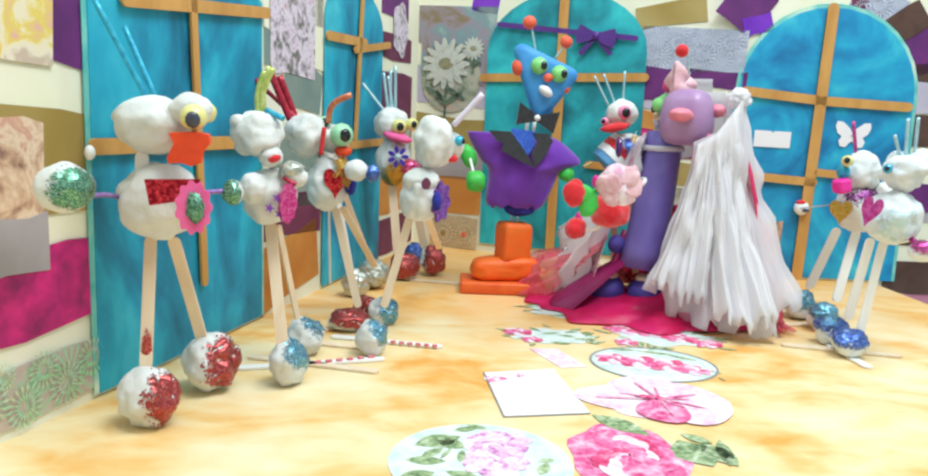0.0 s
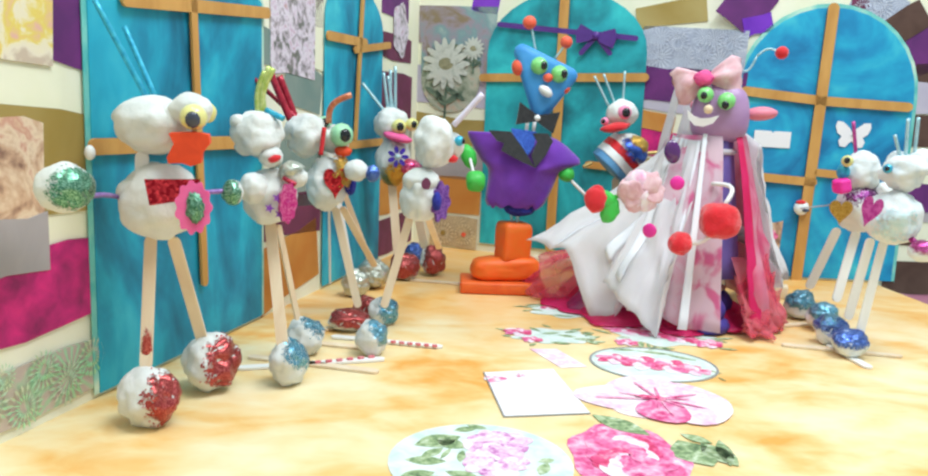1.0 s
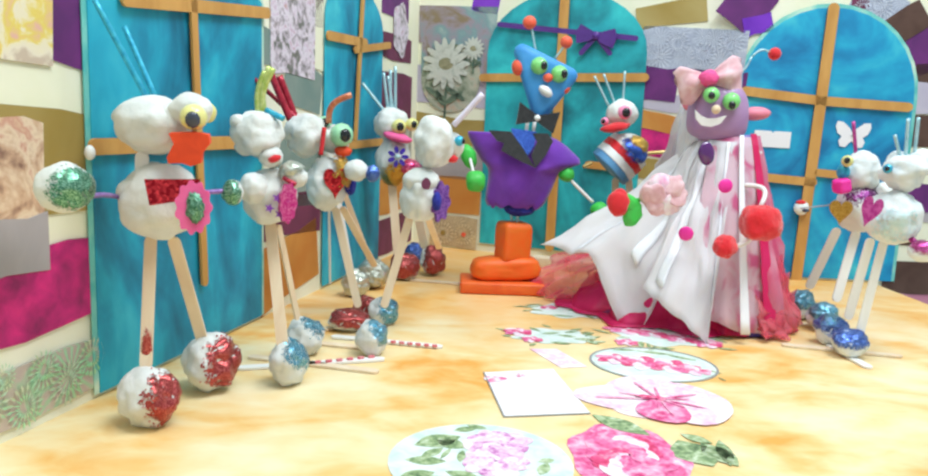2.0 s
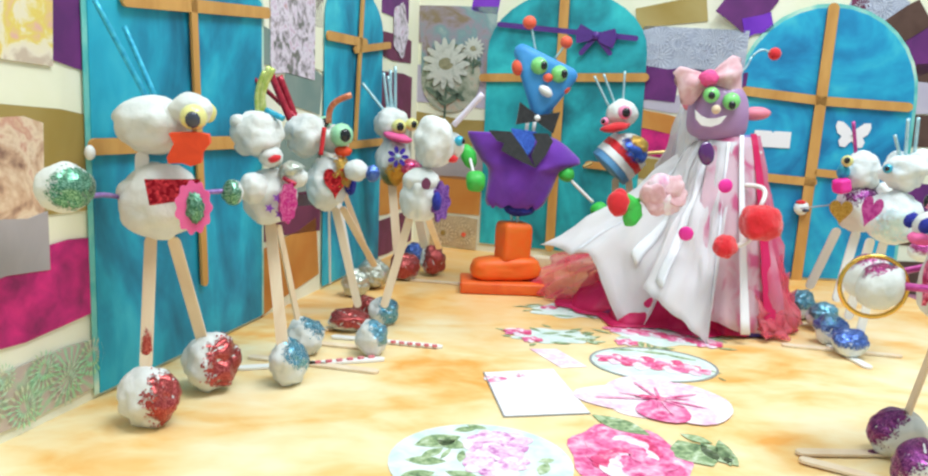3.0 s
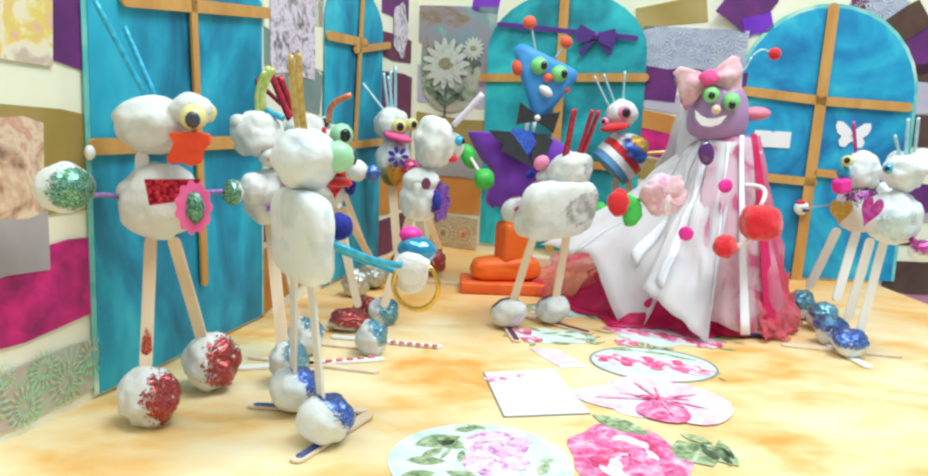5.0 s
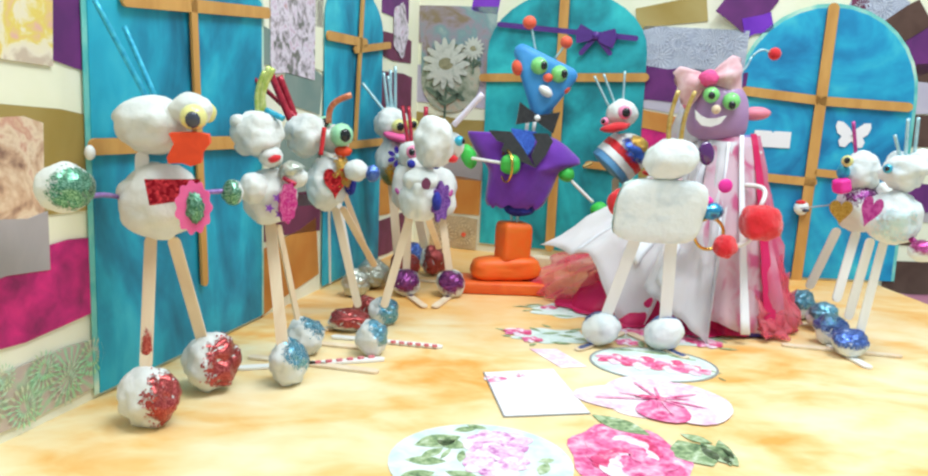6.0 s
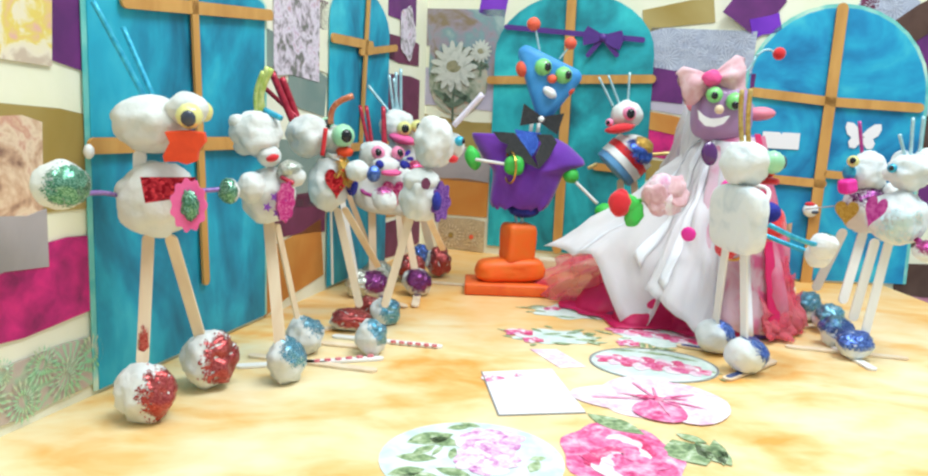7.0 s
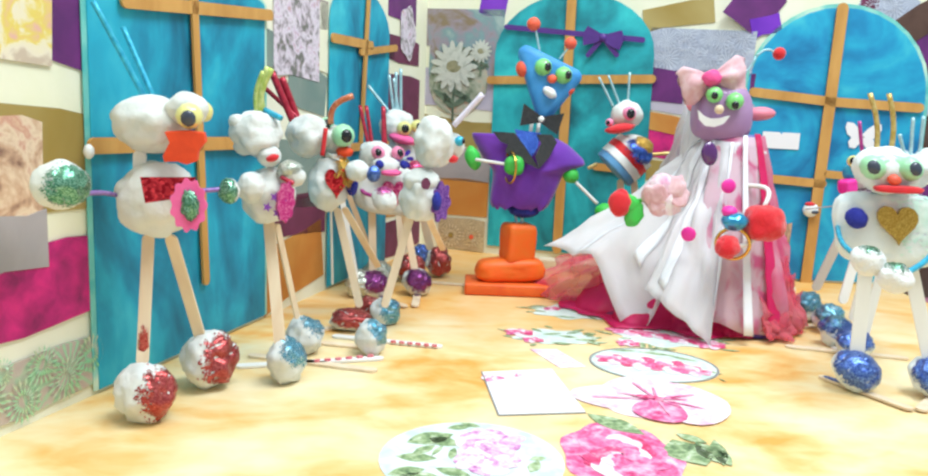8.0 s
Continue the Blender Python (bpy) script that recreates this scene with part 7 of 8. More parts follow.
side_gown = drape(bride, "pink_gown", PINK_NET, 312, 372, (0.056, 0.048, 0.042, 0.038), (0.120, 0.112, 0.098, 0.086, 0.08), 0.224, (0.010, 0.004, 0.004, 0.01, 0.02), "pink net gown panel", folds=16, depth=0.008, seed=5.0, crumple=0.014)
drape(side_gown, "gown_edge", CRIMSON, 309, 316, 0.056, (0.122, 0.120), 0.226, (0.012, 0.010), "crimson net edge of the gown", folds=0, depth=0.004, crumple=0.006, rows=14, cols=8, proud=0.003)
for k in range(3):
    drape(side_gown, "net_frill", RED_SHEER, 306, 358, 0.080 + 0.010 * k, (0.130, 0.132, 0.116, 0.104, 0.094), 0.085 - 0.02 * k, (0.006, 0.003, 0.003, 0.004, 0.006), "frilled red net hem", folds=26 + 5 * k, depth=0.010, seed=6.0 + k, crumple=0.016, cols=110)
drape(bride, "pink_gown", PINK_NET, 352, 425, (0.040, 0.045, 0.040), (0.088, 0.088, 0.08), 0.224, (0.010, 0.01, 0.02), "pink net gown panel", folds=12, depth=0.007, seed=5.5)
side_veil = panel(bride, "veil_side", VEIL_SHEER, [(0.066, -0.008, 0.214), (0.060, 0.018, 0.226), (0.042, 0.042, 0.258), (0.020, 0.054, 0.270)], [(0.076, -0.050, 0.040), (0.098, -0.022, 0.008), (0.116, 0.020, 0.006), (0.132, 0.058, 0.004), (0.124, 0.088, 0.004), (0.088, 0.116, 0.040)], "white tissue veil in torn strips", flare=1.5, depth=0.005, folds=5, crumple=0.012, seed=7.7, cols=90, ragged=0.026)
panel(side_veil, "veil_strip", VEIL, [(0.072, -0.004, 0.212), (0.066, 0.020, 0.226)], [(0.092, -0.048, 0.052), (0.112, -0.014, 0.030), (0.122, 0.014, 0.034)], "torn white tissue strip", flare=1.4, depth=0.004, folds=3, crumple=0.009, seed=3.3, ragged=0.022)
panel(side_veil, "veil_strip", VEIL, [(0.066, 0.016, 0.224), (0.046, 0.042, 0.258)], [(0.128, 0.020, 0.022), (0.144, 0.054, 0.012), (0.138, 0.084, 0.024)], "torn white tissue strip", flare=1.5, depth=0.004, folds=3, crumple=0.010, seed=4.4, ragged=0.028)
drape(bride, "veil_back", VEIL_SHEER, 66, 166, 0.034, (0.085, 0.085, 0.085, 0.090, 0.10), 0.275, (0.012, 0.006, 0.010, 0.02, 0.04), "white tissue veil", folds=6, depth=0.010, seed=7.0, ragged=0.030, flare=1.5, crumple=0.014)
blob(bride, "veil_gather", (0.016, 0.046, 0.266), (0.016, 0.014, 0.013), VEIL, "gathered white tissue", lump=0.3, seed=14.0, freq=2.4)
drape(bride, "veil_hood", VEIL_NET, 150, 224, 0.044, (0.056, 0.060, 0.066), 0.292, (0.20, 0.19, 0.215), "white net hood of the veil", folds=9, depth=0.003, seed=8.0)
blob(tail_veil, "pink_dot", (-0.0790, -0.0850, 0.1598), (0.0080, 0.0029, 0.0080), HOT_DOT, "hot pink dot", lump=0.03, rot=(0, 0, -25))
blob(tail_veil, "pink_dot", (-0.0747, -0.1180, 0.1155), (0.0080, 0.0029, 0.0080), HOT_DOT, "hot pink dot", lump=0.03, rot=(0, 0, -25))
blob(bride, "pink_dot", (-0.0300, -0.1010, 0.1680), (0.0080, 0.0029, 0.0080), HOT_DOT, "hot pink dot", lump=0.03)
blob(point_veil, "brooch", (-0.0473, -0.0800, 0.2021), (0.0092, 0.0044, 0.0135), PLUM_GEM, "plum gem brooch", lump=0.03, seed=1.0, rot=(0, -10, 0))
bride_arm = tube(bride, "arm", (-0.0050, -0.0820, 0.1680), (0.0050, -0.1150, 0.1475), 0.0026, WHITE_STRAW, "white wire arm", sag=(0.014, 0, 0.008))
tube(bride_arm, "arm", (-0.0400, -0.1420, 0.1078), (-0.0053, -0.1350, 0.1232), 0.0026, WHITE_STRAW, "", sag=(0.004, 0, -0.006))
blob(bride_arm, "paw", (-0.0010, -0.1350, 0.1326), (0.0212, 0.0190, 0.0185), POMPOM, "red pompom paw", lump=0.12, seed=4.0, square=2.8)
blob(bride_arm, "paw", (-0.0417, -0.1480, 0.1072), (0.0128, 0.0128, 0.0128), POMPOM, "red pompom paw", lump=0.12, seed=5.0)


def bride_head(parent, c, r):
    """A chunky rounded block of a head with ears, eyes, nose, grin and a net bow."""
    bm = blob_bm(c, r, 0.03, 3.0, (0, 8, 0), 4)
    for v in bm.verts:
        d = Vector([(v.co[i] - c[i]) / r[i] for i in range(3)])
        k = (abs(d.x) ** 3.4 + abs(d.y) ** 3.4 + abs(d.z) ** 3.4) ** (1 / 3.4)
        taper = 1.0 - 0.13 * max(0, d.z)
        v.co = Vector(c) + Vector([d[i] / max(k, 0.001) * r[i] * (taper if i < 2 else 1) for i in range(3)])
    return part("head", bm, BRIDE_SKIN, parent, "mauve clay head with a white grin")


bride_face = bride_head(bride, (0, 0, 0), (0.0328, 0.0292, 0.0335))
bride_face.location = (-0.0236, -0.0350, 0.2477)
eye(bride_face, (-0.0199, -0.0330, 0.0200), (-0.15, -1, 0.1), 0.0095, GREEN_EYE, BLACK, "green eye", 0.42, (-0.1, 0, -0.2), bride_face)
eye(bride_face, (0.0035, -0.0330, 0.0137), (0.1, -1, 0), 0.0102, GREEN_EYE, BLACK, "green eye", 0.42, (-0.25, 0, -0.45), bride_face)
blob(bride_face, "nose", (-0.0161, -0.0420, 0.0035), (0.0051, 0.0051, 0.0051), STICK, "", lump=0.04, seed=1.0)
plate(bride_face, "grin", [(-0.017, 0.008), (-0.015, -0.002), (-0.008, -0.009), (0.002, -0.010), (0.012, -0.006), (0.018, 0.003), (0.008, 0.000), (-0.002, -0.001), (-0.010, 0.002)], (-0.0218, -0.0415, -0.0059), (-0.1, -1, -0.05), 0.006, SMILE, "white grin")
blob(bride_face, "ear", (0.0459, 0.0050, 0.0019), (0.0190, 0.0135, 0.0080), PINK_CLAY, "pink ear", lump=0.04, seed=1.0, rot=(0, -4, 0))
blob(bride_face, "ear", (-0.0208, 0.0300, 0.0094), (0.0117, 0.0098, 0.0080), PINK_CLAY, "", lump=0.04, seed=1.0)


def net_bow(parent, c, size):
    """A soft bow: two gathered loops that flare from the knot."""
    for s in (-1, 1):
        bm = bmesh.new()
        cols, rows, grid = 12, 9, []
        for i in range(cols + 1):
            k = i / cols
            x = s * size * (0.08 + 0.92 * k)
            half = size * (0.14 + 0.62 * k ** 0.8) * (1 - 0.30 * max(0, k - 0.75) / 0.25)
            fat = size * 0.30 * math.sin(math.pi * min(1, k * 0.92 + 0.06)) + 0.0015
            ring = [bm.verts.new((x + 0.06 * size * math.sin(4 * q) * k, -fat * math.cos(q) * (1 + 0.3 * math.cos(5 * q)), half * math.sin(q))) for q in [2 * math.pi * j / 24 for j in range(24)]]
            grid.append(ring)
        for a, b in zip(grid, grid[1:]):
            for j in range(24):
                bm.faces.new((a[j], a[(j + 1) % 24], b[(j + 1) % 24], b[j]))
        bm.faces.new(grid[0])
        bm.faces.new(grid[-1])
        bmesh.ops.recalc_face_normals(bm, faces=bm.faces)
        bm.transform(Matrix.Translation(c) @ pose(0, 0, 0, 0, -14 + s * 6, 0))
        part("bow_loop", bm, BOW_NET, parent, "pale pink net bow")


net_bow(bride_face, (-0.0183, -0.0150, 0.0394), 0.0365)
blob(bride_face, "bow_knot", (-0.0229, -0.0290, 0.0384), (0.0109, 0.0102, 0.0095), PINK_ROSETTE, "hot pink rosette", lump=0.15, seed=1.0)
tube(bride_face, "antenna", (0.0223, 0.0050, 0.0503), (0.0360, 0.0050, 0.0671), 0.0012, PALE_STRAW, "", sag=(0, 0, -0.006))
tube(bride_face, "antenna", (0.0360, 0.0050, 0.0671), (0.0586, 0.0050, 0.0721), 0.0012, PALE_STRAW, "", sag=(0, 0, 0.006))
blob(bride_face, "antenna_ball", (0.0628, 0.0050, 0.0716), (0.0073, 0.0073, 0.0073), RED_FELT, "", lump=0.03, seed=1.0)


# ---- the two ring bearers, modelled facing -y ----
ring_bearer = thing("ring_bearer_puppet", 0, 0, 0, "white puppet with dark red antennae, pink eyes and purple glitter feet", "puppet", "ring bearers")
blob(ring_bearer, "body", (0, 0.002, 0.146), (0.0445, 0.024, 0.0345), CLAY, lump=0.08, seed=91, freq=1.8, square=4.2, rot=(0, 5, 0))
# mottled grey over one rear side of the body and the head
coating(ring_bearer, "grey_patch", (0, 0.002, 0.146), (0.0445, 0.024, 0.0345), GREY_CLAY, (-0.42, 1, 0.05), 0.90, "grey patch", lump=0.08, seed=91, freq=1.8, square=4.2, rot=(0, 5, 0), ragged=0.12)
blob(ring_bearer, "head", (-0.010, -0.004, 0.193), (0.0235, 0.024, 0.0215), CLAY, lump=0.10, seed=94, freq=1.8, square=2.5)
coating(ring_bearer, "grey_patch", (-0.010, -0.004, 0.193), (0.0235, 0.024, 0.0215), GREY_CLAY, (-0.8, 0.8, 0.15), 0.86, "grey patch", lump=0.10, seed=94, freq=1.8, square=2.5, ragged=0.2)
blob(ring_bearer, "snout", (-0.004, -0.030, 0.182), (0.020, 0.014, 0.012), CLAY, seed=96)
for x in (-0.013, 0.015):
    eye(ring_bearer, (x, -0.029, 0.199), (x * 12, -1, 0.1), 0.0095, PINK_EYE, BLACK, "pink eye", 0.5)
    blob(ring_bearer, "cheek", (x * 1.2, -0.043, 0.184), (0.006, 0.005, 0.006), BLUE_POM, lump=0.1, sub=2)
blob(ring_bearer, "beak", (0, -0.038, 0.173), (0.015, 0.008, 0.005), PINK_FOAM, "pink beak", lump=0.1)
plate(ring_bearer, "sequin_patch", heart(0.034, 0.036), (0.006, -0.0265, 0.146), (0, -1, 0), 0.003, PINK_SEQUIN, "pink sequin heart")
for x in (-0.030, 0.030):
    tube(ring_bearer, "arm", (x * 1.25, -0.008, 0.150), (x * 0.60, -0.050, 0.141), 0.0028, MAGENTA_STRAW, "magenta chenille arm", sag=(x * 0.25, 0, -0.002))
    blob(ring_bearer, "paw", (x * 0.60, -0.060, 0.139), (0.017, 0.016, 0.017), CLAY, lump=0.1, seed=97 + x * 50)
    coating(ring_bearer, "paw_glitter", (x * 0.60, -0.060, 0.139), (0.017, 0.016, 0.017), GLIT_MAGENTA, (0, -0.4, 1), 0.78, lump=0.1, seed=97 + x * 50)
    stick(ring_bearer, "leg", (x * 0.75, 0.002, 0.122), (x * 1.05, 0.0, 0.020), 0.0105, STICK, face=(0, -1, 0))
    blob(ring_bearer, "foot", (x * 1.05, -0.002, 0.0185), (0.021, 0.021, 0.019), CLAY, lump=0.12, seed=99 + x * 60)
    coating(ring_bearer, "foot_glitter", (x * 1.05, -0.002, 0.0185), (0.021, 0.021, 0.019), GLIT_PURPLE, (0, -0.85, 0.5), 0.50, "purple glitter", lump=0.12, seed=99 + x * 60)
    stick(ring_bearer, "base_stick", (x * 1.7, 0.060, 0.0012), (x * 0.2, -0.075, 0.0012 + abs(x) * 0.04), 0.010, STICK, thick=0.002, face=(0, 0, 1))
    stick(ring_bearer, "stick_glitter", (x * 1.66, 0.056, 0.0027), (x * 0.8, -0.02, 0.0035), 0.006, GLIT_PURPLE, thick=0.0006, face=(0, 0, 1))
for x, lean in ((-0.011, -0.006), (-0.006, -0.002), (0.010, 0.006), (0.013, 0.004)):
    tube(ring_bearer, "antenna", (x - 0.008, 0.0, 0.206), (x - 0.008 + lean, 0.004, 0.262), 0.0027, DARKRED_STRAW, "dark red foil antenna")

heart_bearer = thing("heart_bearer_puppet", 0, 0, 0, "white puppet with gold antennae, mint eyes and a gold heart", "puppet", "ring bearers")
blob(heart_bearer, "body", (0, 0.002, 0.150), (0.045, 0.012, 0.033), CLAY_COOL, lump=0.04, seed=101, freq=2.0, square=4.2)
blob(heart_bearer, "head", (0, -0.002, 0.203), (0.027, 0.022, 0.022), CLAY_COOL, lump=0.12, seed=102)
for x in (-0.016, 0.014):
    eye(heart_bearer, (x, -0.020, 0.206), (x * 14, -1, 0.05), 0.0112, MINT_EYE, DARK_EYE, "mint green eye", 0.5)
blob(heart_bearer, "beak", (0.003, -0.024, 0.188), (0.020, 0.008, 0.0036), RED_FELT, "red beak", lump=0.08, square=3.2)
blob(heart_bearer, "nose", (-0.001, -0.026, 0.196), (0.006, 0.005, 0.005), CORAL, lump=0.1, sub=2)
blob(heart_bearer, "eye_band", (-0.001, -0.0165, 0.206), (0.024, 0.008, 0.0115), MINT_EYE, "mint clay eye band", lump=0.10, seed=105)
# the body's light mint shading on one side, put into its colour
coating(heart_bearer, "mint_shade", (0, 0.002, 0.150), (0.045, 0.012, 0.033), MINT_SHADE, (0.9, -0.5, 0.1), 0.72, "mint shading painted on the body's side", lump=0.04, seed=101, freq=2.0, square=4.2)
plate(heart_bearer, "gold_heart", heart(0.034, 0.036), (0.004, -0.0165, 0.158), (0, -1, 0), 0.004, GLIT_GOLD, "gold glitter heart")
blob(heart_bearer, "pompom", (-0.030, -0.015, 0.160), (0.0095, 0.0085, 0.0095), BLUE_POM, "navy pompom")
for x in (-0.030, 0.030):
    stick(heart_bearer, "leg", (x * 0.6, 0.002, 0.122), (x * 1.1, 0.0, 0.020), 0.0125, STICK_PALE, face=(0, -1, 0))
    blob(heart_bearer, "foot", (x * 1.1, -0.002, 0.0185), (0.0205, 0.021, 0.019), CLAY_COOL, lump=0.12, seed=109 + x * 60)
    coating(heart_bearer, "foot_glitter", (x * 1.1, -0.002, 0.0185), (0.0205, 0.021, 0.019), GLIT_ROYAL, (0, -0.85, 0.5), 0.30, "royal blue glitter", lump=0.12, seed=109 + x * 60)
    stick(heart_bearer, "base_stick", (x * 1.9, 0.030, 0.0012), (x * 0.1, -0.050, 0.0012 + abs(x) * 0.04), 0.010, STICK, thick=0.002, face=(0, 0, 1))
    stick(heart_bearer, "stick_glitter", (x * 1.8, 0.026, 0.0027), (x * 0.9, -0.014, 0.0036), 0.006, GLIT_ROYAL, thick=0.0006, face=(0, 0, 1))
for x, lean in ((-0.006, -0.002), (0.006, 0.002)):
    tube(heart_bearer, "antenna", (x, 0.0, 0.220), (x + lean, 0.004, 0.272), 0.0024, GOLD_STRAW, "gold foil antenna", sag=(0.003, 0, 0))
for x, paw in ((-1, (-0.038, -0.066, 0.130)), (1, (-0.020, -0.074, 0.118))):
    tube(heart_bearer, "arm", (x * 0.044, -0.006, 0.150), paw, 0.0024, CYAN_STRAW, "turquoise foil arm", sag=(x * 0.006, 0, -0.003))
    blob(heart_bearer, "paw", paw, (0.014, 0.013, 0.013), WHITE_POM, "white pompom paw", lump=0.1, seed=111 + x)
    coating(heart_bearer, "paw_glitter", paw, (0.014, 0.013, 0.013), GLIT_GREEN, (0.1, -0.3, 1), 0.88, "green glitter", lump=0.1, seed=111 + x)


def settle(puppet, size, lean_x, lean_y):
    """Brings a puppet to its size, and leans it over its feet."""
    shear = Matrix(((1, 0, lean_x / 0.14, 0), (0, 1, lean_y / 0.14, 0), (0, 0, 1, 0), (0, 0, 0, 1)))
    for ob in puppet.children_recursive:
        ob.data.transform(shear @ Matrix.Diagonal((size, size, size, 1)))


settle(ring_bearer, 0.93, -0.011, 0.026)
settle(heart_bearer, 0.97, -0.018, 0.010)

groom_ring = part("gold_ring", ring_bm((0, 0, 0), 0.0205, 0.0016, (0, 0, 1)), GOLD_METAL, None)
tagged(groom_ring, "thin gold wedding ring", "ring", "wedding rings")
bride_ring = part("gold_ring", ring_bm((0, 0, 0), 0.0170, 0.0019, (0, 0, 1)), GOLD_METAL, None)
tagged(bride_ring, "gold wedding ring with a blue gem and pink bead", "ring", "wedding rings")
blob(bride_ring, "gem", (0, 0.0250, 0.0), (0.0140, 0.0100, 0.0130), BLUE_GEM, "blue foil gem", lump=0.06)
blob(bride_ring, "bead", (0.0060, 0.0350, 0.002), (0.0080, 0.0060, 0.0080), HOT_DOT, "hot pink bead", lump=0.05)


def motions():
    walk(ring_bearer, [
        (0.0, pose(0.3959, 0.3815, 0.0004, 0, 0, -90.0)),
        (2.6, pose(0.3850, 0.4320, 0.0004, 0, 0, -90.0)),
        (2.8, pose(0.3534, 0.4554, 0.0004, 0, 0, -88.0)),
        (2.9, pose(0.3317, 0.4539, 0.0004, 0, 0, -88.0)),
        (3.0, pose(0.3059, 0.4521, 0.0004, 0, 0, -105.0)),
        (3.1, pose(0.2715, 0.4568, 0.0004, 0, 0, -108.0)),
        (3.2, pose(0.2314, 0.4669, 0.0004, 0, 0, -120.0)),
        (3.3, pose(0.2348, 0.4671, 0.0004, 0, 0, -120.0)),
        (3.4, pose(0.2084, 0.5144, 0.0004, 0, 0, -160.0)),
        (3.5, pose(0.2004, 0.5228, 0.0004, 0, 0, -165.0)),
        (3.6, pose(0.2035, 0.5558, 0.0004, 0, 0, -165.0)),
        (3.7, pose(0.2145, 0.5740, 0.0004, 0, 0, -160.0)),
        (3.8, pose(0.2040, 0.6225, 0.0004, 0, 0, -165.0)),
        (3.9, pose(0.1956, 0.6650, 0.0004, 0, 0, -165.0)),
        (4.0, pose(0.2075, 0.6789, 0.0004, 0, 0, -165.0)),
        (4.1, pose(0.2082, 0.7115, 0.0004, 0, 0, -165.0)),
        (4.2, pose(0.2073, 0.7382, 0.0004, 0, 0, -162.0)),
        (4.3, pose(0.2086, 0.7811, 0.0004, 0, 0, -162.0)),
        (4.4, pose(0.1800, 0.7775, 0.0004, 0, 0, -162.0)),
        (4.5, pose(0.1644, 0.7850, 0.0004, 0, 0, -162.0)),
        (4.6, pose(0.1585, 0.7891, 0.0004, 0, 0, -160.0)),
        (4.7, pose(0.1273, 0.7851, 0.0004, 0, 0, -158.0)),
        (5.1, pose(0.0729, 0.8155, 0.0004, 0, 0, -150.0)),
        (5.5, pose(0.0052, 0.8912, 0.0004, 0, 0, -75.0)),
        (5.8, pose(-0.0346, 0.9338, 0.0004, 0, 0, 0.0)),
        (6.1, pose(-0.0392, 0.9331, 0.0004, 0, 0, 5.0)),
        (6.2, pose(-0.0856, 0.9337, 0.0004, 0, 0, 20.0)),
        (6.5, pose(-0.0856, 0.9337, 0.0004, 0, 0, 20.0)),
        (6.6, pose(-0.0846, 0.9313, 0.0004, 0, 0, 20.0)),
        (8.0, pose(-0.0846, 0.9313, 0.0004, 0, 0, 20.0))])
    walk(heart_bearer, [
        (0.0, pose(-0.3000, 0.1000, 0.0004, 0, 0, 90.0)),
        (4.5, pose(-0.3000, 0.1000, 0.0004, 0, 0, 90.0)),
        (4.6, pose(-0.1574, 0.4136, 0.008, 0, 0, 112.0)),
        (4.7, pose(-0.1581, 0.4135, 0.008, 0, 0, 112.0)),
        (5.0, pose(-0.1119, 0.4992, 0.0004, 0, 0, 120.0)),
        (5.4, pose(0.0239, 0.6171, 0.0004, 0, 0, 150.0)),
        (5.8, pose(0.1611, 0.7284, 0.0004, 0, 0, 172.0)),
        (5.9, pose(0.1694, 0.7294, 0.0004, 0, 0, 172.0)),
        (6.0, pose(0.1790, 0.7305, 0.0004, 0, 0, 172.0)),
        (6.1, pose(0.1905, 0.7273, 0.0004, 0, 0, 172.0)),
        (6.2, pose(0.2481, 0.7574, 0.0004, 0, 0, 170.0)),
        (6.3, pose(0.2534, 0.7581, 0.0004, 0, 0, 168.0)),
        (6.4, pose(0.2815, 0.7527, 0.0004, 0, 0, 165.0)),
        (6.5, pose(0.2816, 0.7397, 0.0004, 0, 0, 165.0)),
        (6.6, pose(0.2924, 0.7467, 0.0004, 0, 0, 160.0)),
        (6.7, pose(0.2893, 0.7377, 0.0004, 0, 0, 150.0)),
        (6.8, pose(0.2848, 0.7245, 0.0004, 0, 0, 130.0)),
        (6.9, pose(0.2727, 0.7028, 0.0004, 0, 0, 108.0)),
        (7.0, pose(0.2675, 0.6944, 0.0004, 0, 0, 98.0)),
        (7.1, pose(0.2927, 0.6989, 0.0004, 0, 0, 60.0)),
        (7.2, pose(0.2944, 0.6961, 0.0004, 0, 0, 45.0)),
        (7.3, pose(0.2950, 0.7001, 0.0004, 0, 0, 30.0)),
        (7.4, pose(0.2978, 0.7043, 0.0004, 0, 0, 10.0)),
        (7.5, pose(0.3016, 0.7048, 0.0004, 0, 0, 4.0)),
        (7.6, pose(0.3205, 0.7030, 0.0004, 0, 0, 0.0)),
        (7.7, pose(0.3318, 0.6960, 0.0004, 0, 0, -8.0)),
        (7.8, pose(0.3511, 0.6717, 0.0004, 0, 0, -16.0)),
        (7.9, pose(0.3864, 0.6291, 0.0004, 0, 0, -12.0)),
        (8.0, pose(0.3926, 0.6191, 0.0004, 0, 0, -10.0))])
    # the bride turns a little over a quarter round, sliding to her place; her veil and hem stay behind the turn
    turns = ((0.0, -100, -0.038), (0.1, -88, -0.037), (0.2, -74, -0.036), (0.3, -62, -0.035), (0.4, -54, -0.032), (0.5, -50, -0.030), (0.6, -42, -0.028), (0.7, -36, -0.026), (0.8, -28, -0.024), (0.9, -22, -0.020), (1.0, -19, -0.018), (1.1, -13, -0.012), (1.2, -8, -0.008), (1.3, -3, -0.003), (1.4, 0, 0.0), (8.0, 0, 0.0))
    walk(bride, [(t, pose(0.3196 + x, 0.9000, 0, 0, 0, a)) for t, a, x in turns])
